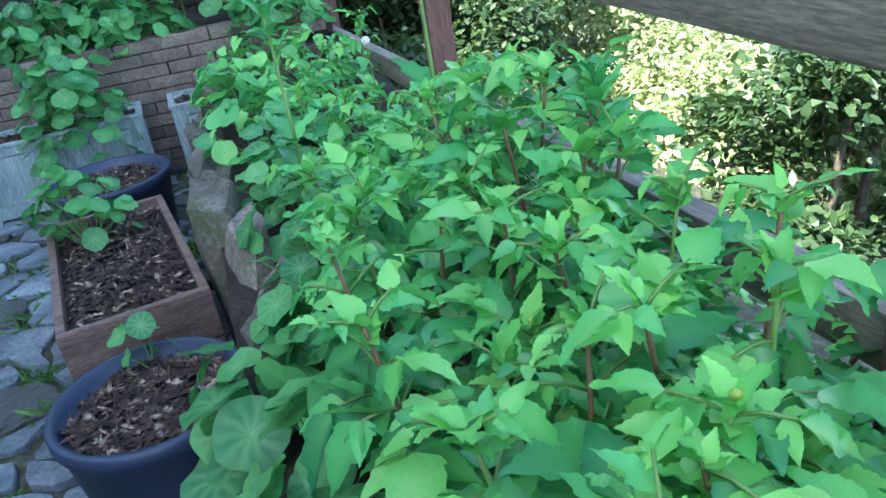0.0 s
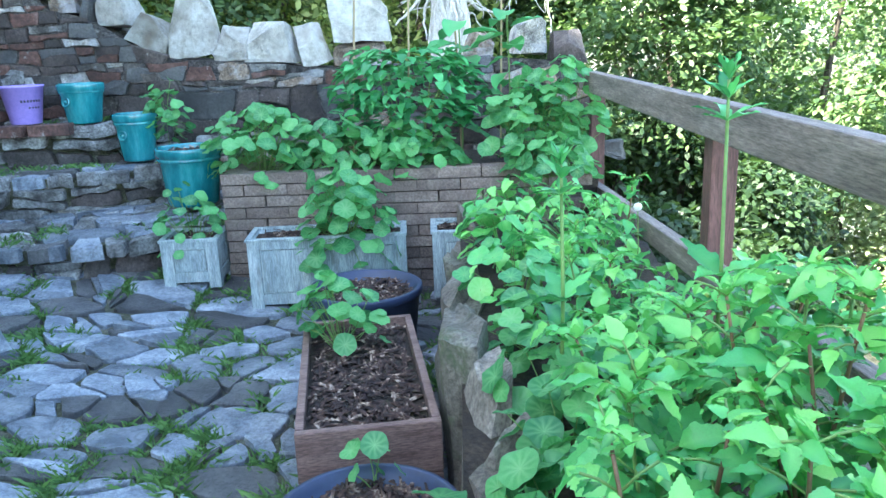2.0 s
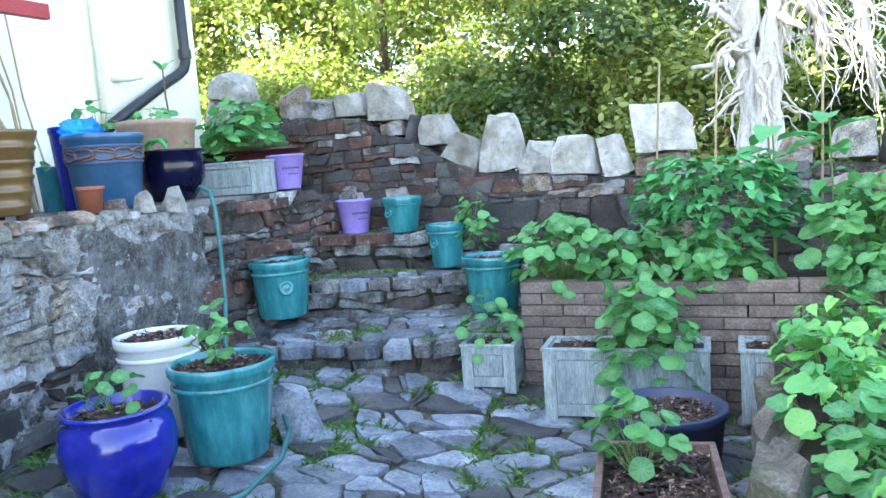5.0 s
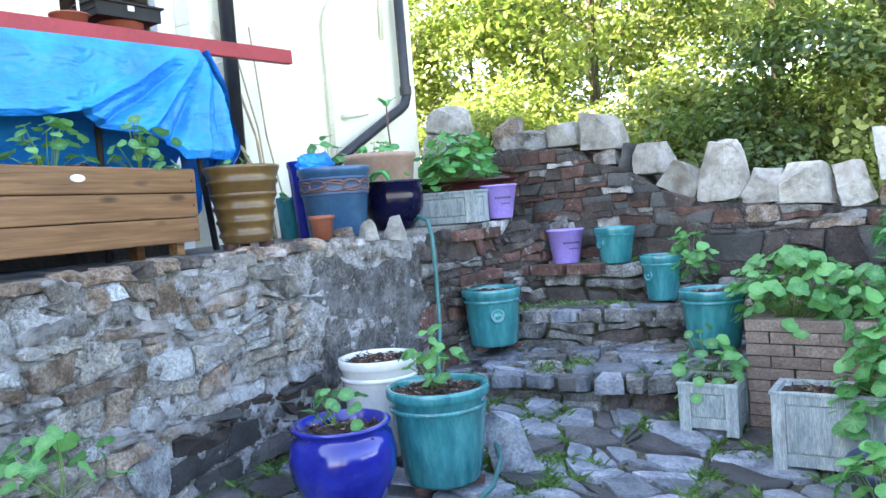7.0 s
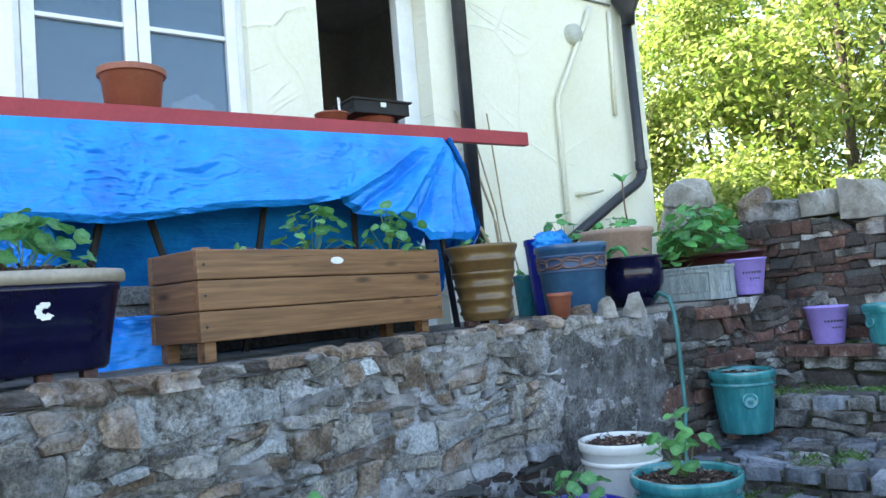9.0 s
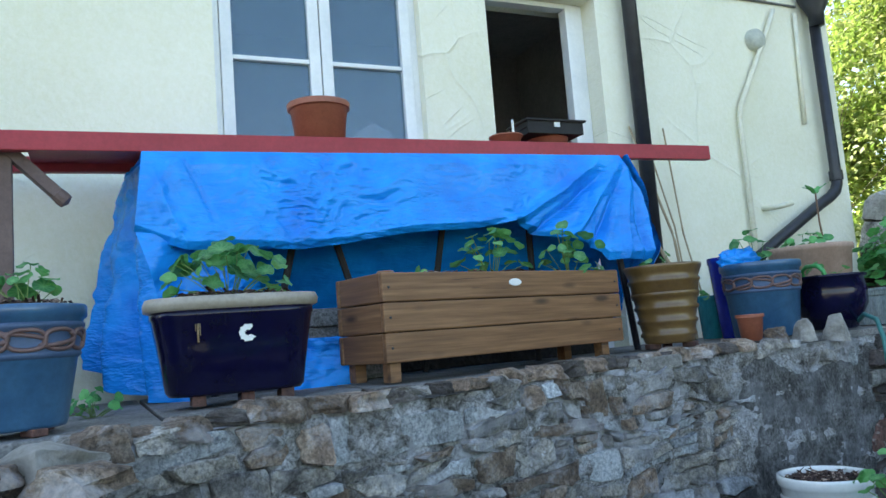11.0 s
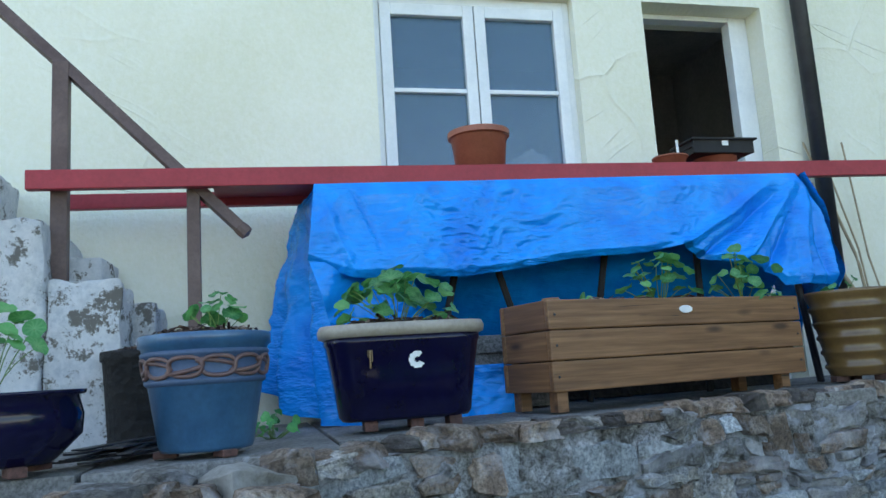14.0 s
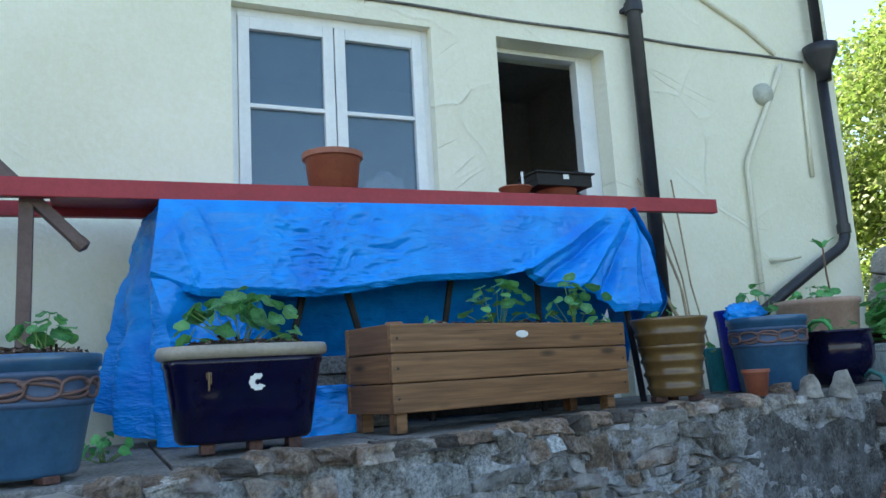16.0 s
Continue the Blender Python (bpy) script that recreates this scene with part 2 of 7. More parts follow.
bump(ht, hb, mix(ht, 0.25, mix(ht, noise_tex(ht, hv, 2.0), (0, 0, 0), mix(ht, 1.0, ridge, ramp(ht, noise_tex(ht, hv, 1.1), [(0.45, (0, 0, 0)), (0.6, (1, 1, 1))]), "MULTIPLY")), grit), 1.0, 0.019)
M["weatherwood"] = mottled("weathered_rail_wood", [(0.3, (0.10, 0.08, 0.07)), (0.55, (0.20, 0.165, 0.145)), (0.75, (0.29, 0.25, 0.23))], 6, 40, 0.8, stretch=(6, 0.6, 6), bump_s=0.5, bump_d=0.004, grain=0.45)
M["postwood"] = mottled("stained_post_wood", [(0.3, (0.08, 0.035, 0.03)), (0.6, (0.15, 0.075, 0.065))], 6, 40, 0.75, stretch=(5, 5, 0.6), bump_s=0.4, bump_d=0.004, grain=0.45)
M["railwood"] = mottled("brown_rail_wood", [(0.3, (0.085, 0.05, 0.045)), (0.65, (0.15, 0.10, 0.088))], 5, 60, 0.6, stretch=(4, 1, 1), bump_s=0.2, bump_d=0.003, grain=0.14)
M["boxwood"] = mottled("brown_box_wood", [(0.3, (0.10, 0.055, 0.045)), (0.6, (0.19, 0.12, 0.10))], 5, 40, 0.75, stretch=(1, 6, 6), bump_s=0.4, bump_d=0.004, grain=0.45)
def timber(name, along):
    """Treated softwood: fine grain along one axis, dark streaks and knots."""
    m, t, b = shader(name, 0.5)
    def st(c, l):
        return tuple(l if k == along else c for k in range(3))
    grain_ = noise_tex(t, coords(t, st(24, 0.9), True), 3.0, 6.0, 0.6)
    broad = noise_tex(t, coords(t, st(7, 0.6), True), 2.0, 3.0)
    col = ramp(t, grain_, [(0.30, (0.13, 0.060, 0.024)), (0.5, (0.205, 0.100, 0.043)), (0.70, (0.295, 0.155, 0.072))])
    col = mix(t, ramp(t, broad, [(0.52, (0, 0, 0)), (0.72, (0.8, 0.8, 0.8))]), col, (0.10, 0.048, 0.024))
    streak = noise_tex(t, coords(t, st(30, 1.1), True), 1.6, 3.0)
    col = mix(t, ramp(t, streak, [(0.66, (0, 0, 0)), (0.70, (1, 1, 1))]), col, (0.035, 0.018, 0.010))
    kn = node(t, "ShaderNodeTexVoronoi", Scale=1.0)
    t.links.new(coords(t, tuple(3.4 if k == along else 11 for k in range(3)), True), kn.inputs["Vector"])
    col = mix(t, ramp(t, kn.outputs["Distance"], [(0.08, (1, 1, 1)), (0.2, (0, 0, 0))]), col, (0.055, 0.026, 0.013))
    t.links.new(col, b.inputs["Base Color"])
    bump(t, b, grain_, 0.35, 0.003)
    return m
M["planterwood"] = timber("treated_timber", 1)
M["planterend"] = timber("treated_timber_end", 0)
M["redpaint"] = mottled("red_paint", [(0.3, (0.29, 0.016, 0.026)), (0.7, (0.37, 0.026, 0.04))], 5, 60, 0.5, bump_s=0.15, bump_d=0.003)
M["tarp"], tt, tb = shader("blue_tarpaulin", 0.27)
tb.inputs["Specular IOR Level"].default_value = 0.38
tv = coords(tt)
tt.links.new(ramp(tt, noise_tex(tt, tv, 5.0), [(0.3, (0.0, 0.19, 0.72)), (0.65, (0.0, 0.31, 0.90))]), tb.inputs["Base Color"])
def crumple(scale, squash, turn):
    """Sharp-ridged facets like creased plastic sheet."""
    c = tt.nodes.new("ShaderNodeTexCoord")
    mp = tt.nodes.new("ShaderNodeMapping")
    mp.inputs["Scale"].default_value = squash
    mp.inputs["Rotation"].default_value = (radians(turn), 0, 0)
    tt.links.new(c.outputs["Object"], mp.inputs["Vector"])
    wob = node(tt, "ShaderNodeTexNoise", Scale=5.0, Detail=3.0)
    tt.links.new(mp.outputs["Vector"], wob.inputs["Vector"])
    v = node(tt, "ShaderNodeTexVoronoi", Scale=scale)
    tt.links.new(mix(tt, 0.12, mp.outputs["Vector"], wob.outputs["Color"]), v.inputs["Vector"])
    return v.outputs["Distance"]
rough_here = ramp(tt, noise_tex(tt, tv, 4.0, 3.0), [(0.40, (0.2, 0.2, 0.2)), (0.58, (1, 1, 1))])
wrinkle = mix(tt, 0.55, crumple(20.0, (1, 0.5, 1.7), 24), mix(tt, 0.45, crumple(40.0, (1, 0.4, 2.0), 28), crumple(78.0, (1, 0.5, 1.6), -18)))
bump(tt, tb, mix(tt, 1.0, wrinkle, rough_here, "MULTIPLY"), 1.0, 0.012)
M["zinc"] = mottled("grey_green_planter", [(0.3, (0.18, 0.23, 0.245)), (0.55, (0.31, 0.365, 0.37)), (0.75, (0.46, 0.50, 0.485))], 5, 40, 0.55, (0.16, 0.165, 0.15), (0.58, 0.74), 6, 0.3, 0.003, stretch=(6, 6, 0.8), grain=0.35)
M["whiteplaster"] = mottled("old_whitewash", [(0.3, (0.70, 0.73, 0.75)), (0.55, (0.88, 0.89, 0.90))], 6, 40, 0.85, (0.22, 0.205, 0.18), (0.535, 0.56), 7, 1.0, 0.05, per_object=False, grain=0.6, crumb=0.8)
M["black"] = mottled("black_iron", [(0.3, (0.012, 0.014, 0.02)), (0.7, (0.03, 0.032, 0.04))], 8, 60, 0.4, bump_s=0.1, bump_d=0.002)
M["blackplastic"] = mottled("matt_black_plastic", [(0.3, (0.008, 0.008, 0.009)), (0.7, (0.018, 0.018, 0.019))], 8, 60, 0.75, bump_s=0.1, bump_d=0.002)
M["whitepaint"] = mottled("white_gloss_paint", [(0.3, (0.70, 0.73, 0.74)), (0.7, (0.82, 0.84, 0.84))], 5, 50, 0.4, bump_s=0.1, bump_d=0.002)
M["creampaint"] = mottled("cream_pipe_paint", [(0.3, (0.66, 0.64, 0.50)), (0.7, (0.76, 0.74, 0.60))], 5, 50, 0.5, bump_s=0.1, bump_d=0.002)
M["ventgrey"] = mottled("grey_green_vent", [(0.3, (0.40, 0.42, 0.36)), (0.7, (0.50, 0.52, 0.45))], 6, 50, 0.6, bump_s=0.1, bump_d=0.002)
M["dark"] = mottled("plain_interior", [(0.3, (0.42, 0.41, 0.38)), (0.7, (0.52, 0.50, 0.47))], 4, 30, 0.9, bump_s=0)
def glaze(name, a, b_, rough=0.18, coat=0.6):
    return mottled(name, [(0.3, a), (0.7, b_)], 7, 45, rough, bump_s=0.08, bump_d=0.003, coat=coat)
M["teal"] = mottled("teal_glaze", [(0.3, (0.010, 0.135, 0.16)), (0.52, (0.022, 0.215, 0.24)), (0.75, (0.06, 0.315, 0.33))], 5, 45, 0.2, (0.008, 0.09, 0.12), (0.66, 0.78), 5, 0.1, 0.003, stretch=(3.5, 3.5, 0.8), coat=0.5)
M["whiteglaze"] = glaze("white_glaze", (0.62, 0.64, 0.63), (0.75, 0.76, 0.74))
M["cobalt"] = glaze("cobalt_glaze", (0.006, 0.01, 0.20), (0.012, 0.025, 0.36), 0.12)
M["navy"] = glaze("navy_glaze", (0.004, 0.0035, 0.017), (0.006, 0.006, 0.035), 0.08, 0.0)
M["navy"].node_tree.nodes["Principled BSDF"].inputs["Specular IOR Level"].default_value = 0.36
M["blueglaze"] = glaze("soft_blue_glaze", (0.022, 0.078, 0.17), (0.042, 0.13, 0.24), 0.3, 0.3)
M["bronze"] = glaze("bronze_glaze", (0.11, 0.06, 0.02), (0.18, 0.11, 0.04), 0.28, 0.3)
M["purple"] = mottled("lilac_paint", [(0.3, (0.30, 0.22, 0.62)), (0.7, (0.36, 0.27, 0.70))], 5, 50, 0.45, bump_s=0.05, bump_d=0.002)
M["terracotta"] = mottled("terracotta", [(0.3, (0.27, 0.085, 0.05)), (0.7, (0.35, 0.12, 0.075))], 6, 60, 0.5, bump_s=0.1, bump_d=0.002)
M["palecotta"] = mottled("weathered_terracotta", [(0.3, (0.34, 0.22, 0.17)), (0.7, (0.48, 0.34, 0.27))], 6, 60, 0.8, bump_s=0.2, bump_d=0.003)
M["plasticblue"] = mottled("dark_blue_plastic", [(0.3, (0.018, 0.027, 0.06)), (0.7, (0.03, 0.045, 0.095))], 6, 60, 0.45, bump_s=0.1, bump_d=0.002)
M["hose"] = mottled("green_hose", [(0.3, (0.02, 0.12, 0.12)), (0.7, (0.04, 0.19, 0.18))], 9, 60, 0.45, bump_s=0.1, bump_d=0.002)
M["cream"] = mottled("cream_glaze_rim", [(0.3, (0.27, 0.235, 0.185)), (0.7, (0.38, 0.34, 0.28))], 6, 60, 0.35, bump_s=0.1, bump_d=0.002)
M["bark"] = mottled("bark", [(0.3, (0.05, 0.04, 0.03)), (0.7, (0.16, 0.13, 0.1))], 8, 40, 0.9, stretch=(3, 3, 0.6), bump_s=1.0, bump_d=0.03, grain=0.45)
M["bleached"] = mottled("bleached_wood", [(0.3, (0.52, 0.49, 0.45)), (0.7, (0.76, 0.73, 0.70))], 8, 40, 0.8, stretch=(3, 3, 0.6), bump_s=0.8, bump_d=0.02, grain=0.45)
M["stem"] = mottled("green_stem", [(0.3, (0.10, 0.20, 0.05)), (0.7, (0.18, 0.30, 0.08))], 9, 60, 0.6, bump_s=0)
M["redstem"] = mottled("reddish_stem", [(0.3, (0.13, 0.07, 0.04)), (0.7, (0.22, 0.13, 0.07))], 9, 60, 0.6, bump_s=0)
M["nast"] = leafy("nasturtium_leaf", (0.025, 0.17, 0.06), (0.14, 0.44, 0.13), (0.26, 0.54, 0.22), 0.42, 0.36)
M["dahl"] = leafy("dahlia_leaf", (0.022, 0.18, 0.06), (0.14, 0.53, 0.145), (0.2, 0.52, 0.16), 0.3, 0.3)
M["dahlmass"] = leafy("lower_dahlia_leaf", (0.022, 0.18, 0.06), (0.14, 0.53, 0.145), (0.2, 0.52, 0.16), 0.3, 0.3, island=True)
M["young"] = leafy("young_dahlia_leaf", (0.085, 0.40, 0.085), (0.30, 0.71, 0.17), (0.30, 0.66, 0.2), 0.28, 0.35)
M["beanleaf"] = leafy("bean_leaf", (0.03, 0.20, 0.07), (0.11, 0.46, 0.15), (0.12, 0.34, 0.13), 0.45, 0.25)
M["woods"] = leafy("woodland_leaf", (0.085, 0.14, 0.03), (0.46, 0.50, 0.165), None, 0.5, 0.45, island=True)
# copies of the woodland leaf with shade or sunlight put into the colour
M["woods_shade_tone"] = leafy("shade_toned_woodland_leaf", (0.02, 0.055, 0.02), (0.14, 0.215, 0.07), None, 0.5, 0.3, island=True)
M["woods_sun_tone"] = leafy("sun_toned_scrub_leaf", (0.17, 0.22, 0.10), (0.58, 0.63, 0.36), None, 0.5, 0.45, island=True)
M["woods_deep_shade_tone"] = leafy("deep_shade_toned_leaf", (0.010, 0.03, 0.010), (0.045, 0.085, 0.03), None, 0.5, 0.2, island=True)
M["grass"] = leafy("grass_blade", (0.04, 0.11, 0.03), (0.17, 0.32, 0.09), None, 0.6, 0.3, island=True)
g, gt, gb = shader("window_glass", 0.03)
gb.inputs["Base Color"].default_value = (0.11, 0.21, 0.31, 1)
gb.inputs["Specular IOR Level"].default_value = 0.9
clear = gt.nodes.new("ShaderNodeBsdfTransparent")
half = node(gt, "ShaderNodeMixShader", Fac=0.5)
gt.links.new(gb.outputs[0], half.inputs[1])
gt.links.new(clear.outputs[0], half.inputs[2])
gt.links.new(half.outputs[0], gt.nodes["Material Output"].inputs["Surface"])
M["glass"] = g


# ---- mesh helpers ----
def finish(bm, name, mat, smooth=False):
    me = bpy.data.meshes.new(name)
    bmesh.ops.recalc_face_normals(bm, faces=bm.faces)
    if smooth:
        for f in bm.faces:
            f.smooth = True
    bm.to_mesh(me)
    bm.free()
    me.materials.append(M[mat] if isinstance(mat, str) else mat)
    return me


def part(name, bm, mat, parent=None, label="", smooth=False):
    ob = new(name, finish(bm, name, mat, smooth))
    ob.parent = parent
    if label:
        ob["label"] = label
    return ob


def pour(store, mat, bm):
    """Adds a piece to the joined rest of its kind."""
    me = bpy.data.meshes.new("piece")
    bm.to_mesh(me)
    bm.free()
    store.setdefault(mat, bmesh.new()).from_mesh(me)
    bpy.data.meshes.remove(me)


def thing(name, label, category, at=(0, 0, 0), group="", kind="", rz=0):
    ob = new(name)
    ob.empty_display_size = 0.1
    ob.matrix_basis = pose(*at, 0, 0, rz)
    return tagged(ob, label, category, group, kind)


def slab_bm(x0, x1, y0, y1, z0, z1, bevel=0.0, bm=None):
    bm = bm or bmesh.new()
    r = bmesh.ops.create_cube(bm, size=1.0)
    vs = r["verts"]
    for v in vs:
        v.co = ((x0 + x1) / 2 + v.co.x * (x1 - x0), (y0 + y1) / 2 + v.co.y * (y1 - y0), (z0 + z1) / 2 + v.co.z * (z1 - z0))
    if bevel:
        es = {e for v in vs for e in v.link_edges}
        bmesh.ops.bevel(bm, geom=list(es), offset=bevel, segments=2, affect="EDGES", profile=0.6)
    return bm


def lathe(profile, segs=40, sx=1.0, sy=1.0, bm=None):
    """Turns a closed or open profile of (radius, height) round z."""
    bm = bm or bmesh.new()
    rings = []
    for r, z in profile:
        if r < 1e-5:
            rings.append([bm.verts.new((0, 0, z))])
        else:
            rings.append([bm.verts.new((r * sx * math.cos(a), r * sy * math.sin(a), z)) for a in (2 * math.pi * i / segs for i in range(segs))])
    for a, b in zip(rings, rings[1:]):
        for i in range(segs):
            j = (i + 1) % segs
            if len(a) == 1 and len(b) == 1:
                continue
            if len(a) == 1:
                bm.faces.new((a[0], b[j], b[i]))
            elif len(b) == 1:
                bm.faces.new((a[i], a[j], b[0]))
            else:
                bm.faces.new((a[i], a[j], b[j], b[i]))
    return bm


def tube(points, radius, segs=8, bm=None, taper=1.0):
    """A round bar along points."""
    bm = bm or bmesh.new()
    pts = [Vector(p) for p in points]
    rings = []
    for i, p in enumerate(pts):
        d = (pts[min(i + 1, len(pts) - 1)] - pts[max(i - 1, 0)]).normalized()
        u = d.orthogonal().normalized() if i == 0 else (rings_u - d * rings_u.dot(d)).normalized()
        rings_u = u
        w = d.cross(u)
        r = radius * (1 + (taper - 1) * i / max(1, len(pts) - 1))
        rings.append([bm.verts.new(p + (u * math.cos(a) + w * math.sin(a)) * r) for a in (2 * math.pi * k / segs for k in range(segs))])
    for a, b in zip(rings, rings[1:]):
        for k in range(segs):
            bm.faces.new((a[k], a[(k + 1) % segs], b[(k + 1) % segs], b[k]))
    bm.faces.new(rings[0][::-1])
    bm.faces.new(rings[-1])
    return bm


def clip(poly, px, py, nx, ny):
    """The part of a polygon on the side of a line where (p - (px,py)).n <= 0."""
    out = []
    for i, a in enumerate(poly):
        b = poly[(i + 1) % len(poly)]
        da = (a[0] - px) * nx + (a[1] - py) * ny
        db = (b[0] - px) * nx + (b[1] - py) * ny
        if da <= 0:
            out.append(a)
        if da * db < 0:
            k = da / (da - db)
            out.append((a[0] + (b[0] - a[0]) * k, a[1] + (b[1] - a[1]) * k))
    return out


def cells(rng, u0, u1, v0, v1, du, dv, jitter=0.42, skip=0.0, keep=None):
    """Irregular stone outlines that fill a rectangle: a list of (centre, polygon)."""
    pts = []
    row, v = 0, v0 + dv / 2
    while v < v1 + dv / 2:
        u = u0 + (du / 2 if row % 2 else 0)
        while u < u1 + du / 2:
            if rng.random() >= skip:
                pts.append((u + rng.uniform(-jitter, jitter) * du, v + rng.uniform(-jitter, jitter) * dv))
            u += du
        v += dv
        row += 1
    out = []
    asp = du / dv
    for i, (px, py) in enumerate(pts):
        poly = [(u0, v0), (u1, v0), (u1, v1), (u0, v1)]
        near = sorted((((qx - px) / asp) ** 2 + (qy - py) ** 2, qx, qy) for j, (qx, qy) in enumerate(pts) if j != i)[:18]
        for _, qx, qy in near:
            poly = clip(poly, (px + qx) / 2, (py + qy) / 2, (qx - px) / asp ** 2, qy - py)
            if len(poly) < 3:
                break
        if len(poly) >= 3:
            c = (sum(p[0] for p in poly) / len(poly), sum(p[1] for p in poly) / len(poly))
            if keep is None or keep(*c):
                out.append((c, poly))
    return out


def round_poly(poly, gap, rng, cut=0.22):
    """Pulls an outline in by gap and takes its corners off."""
    cx, cy = sum(p[0] for p in poly) / len(poly), sum(p[1] for p in poly) / len(poly)
    n = len(poly)
    sh = []
    for x, y in poly:
        d = math.hypot(x - cx, y - cy) or 1
        k = max(0.3, 1 - gap / d)
        sh.append((cx + (x - cx) * k, cy + (y - cy) * k))
    out = []
    for i in range(n):
        a, b, c = sh[i - 1], sh[i], sh[(i + 1) % n]
        q = cut * rng.uniform(0.6, 1.3)
        out.append((b[0] + (a[0] - b[0]) * q, b[1] + (a[1] - b[1]) * q))
        e0 = (b[0] + (c[0] - b[0]) * q, b[1] + (c[1] - b[1]) * q)
        out.append(e0)
        ex, ey = c[0] - b[0], c[1] - b[1]
        if math.hypot(ex, ey) > 0.12:
            for k in (rng.uniform(0.2, 0.42), rng.uniform(0.55, 0.8)):
                j = rng.uniform(-0.085, 0.06)
                out.append((b[0] + ex * k - ey * j, b[1] + ey * k + ex * j))
        elif math.hypot(ex, ey) > 0.06:
            k, j = rng.uniform(0.35, 0.65), rng.uniform(-0.09, 0.06)
            out.append((b[0] + ex * k - ey * j, b[1] + ey * k + ex * j))
    return out, (cx, cy)


def split_cell(poly, rng, times):
    """Breaks a slab into fragments along random cracks."""
    done = [poly]
    for _ in range(times):
        big = max(done, key=lambda q: max(math.dist(q[0], p) for p in q))
        done.remove(big)
        cx, cy = sum(p[0] for p in big) / len(big), sum(p[1] for p in big) / len(big)
        a = rng.uniform(0, math.pi)
        cx, cy = cx + rng.uniform(-0.03, 0.03), cy + rng.uniform(-0.03, 0.03)
        for sg in (1, -1):
            q = clip(big, cx, cy, sg * math.cos(a), sg * math.sin(a))
            if len(q) >= 3:
                done.append(q)
    return done


def courses(rng, u0, u1, v0, v1, hs, ls, wave=0.02, small=0.25):
    """Roughly coursed blocks: uneven beds, slanting ends, some blocks split in two."""
    out, v, row = [], v0, 0
    def bed(u, k, at):
        return at + wave * noise.noise(Vector((u * 2.3, k * 7.3, 1.5))) + 0.5 * wave * noise.noise(Vector((u * 7, k * 5.1, 8.5)))
    while v < v1 - hs[0] * 0.4:
        h = rng.uniform(*hs)
        u, slant = u0, 0.0
        while u < u1:
            ln = rng.uniform(*ls) * (0.6 if rng.random() < small else 1.0)
            nxt = rng.uniform(-0.25, 0.25) * h
            m = u + ln / 2
            lo, hi = [bed(q, row, v) for q in (u, m, u + ln)], [bed(q, row + 1, v + h) for q in (u, m, u + ln)]
            poly = [(u - slant, lo[0]), (m, lo[1]), (u + ln - nxt, lo[2]), (u + ln + nxt, hi[2]), (m, hi[1]), (u + slant, hi[0])]
            cuts = [poly]
            if rng.random() < small:
                k = rng.uniform(0.35, 0.65)
                a, b = (u, lo[0] + (hi[0] - lo[0]) * k), (u + ln, lo[2] + (hi[2] - lo[2]) * rng.uniform(0.35, 0.65))
                cuts = [[poly[0], poly[1], poly[2], b, a], [a, b, poly[3], poly[4], poly[5]]]
            for q in cuts:
                out.append(((sum(p[0] for p in q) / len(q), sum(p[1] for p in q) / len(q)), q))
            u, slant = u + ln, nxt
        v += h
        row += 1
    return out


def stone_bm(poly, centre, place, back, front, rng, rough=0.25, inset=0.84):
    """One stone of a wall or pavement: outline in (u, v), place(u, v, w) gives the point at depth w."""
    bm = bmesh.new()
    cx, cy = centre
    n = len(poly)
    tilt_u, tilt_v = rng.uniform(-1, 1) * rough * front, rng.uniform(-1, 1) * rough * front
    ext = max(abs(p[0] - cx) + abs(p[1] - cy) for p in poly) or 1

    def ring(k, w, jit):
        return [bm.verts.new(place(cx + (u - cx) * k, cy + (v - cy) * k, w + tilt_u * (u - cx) / ext + tilt_v * (v - cy) / ext + rng.uniform(-jit, jit))) for u, v in poly]
    a, b, c = ring(1.0, back, 0), ring(0.985, front * 0.72, front * 0.12), ring(inset * rng.uniform(0.97, 1.03), front, front * 0.15)
    top = bm.verts.new(place(cx, cy, front * rng.uniform(0.95, 1.2)))
    for r, s in ((a, b), (b, c)):
        for i in range(n):
            j = (i + 1) % n
            bm.faces.new((r[i], r[j], s[j], s[i]))
    for i in range(n):
        bm.faces.new((c[i], c[(i + 1) % n], top))
    return bm


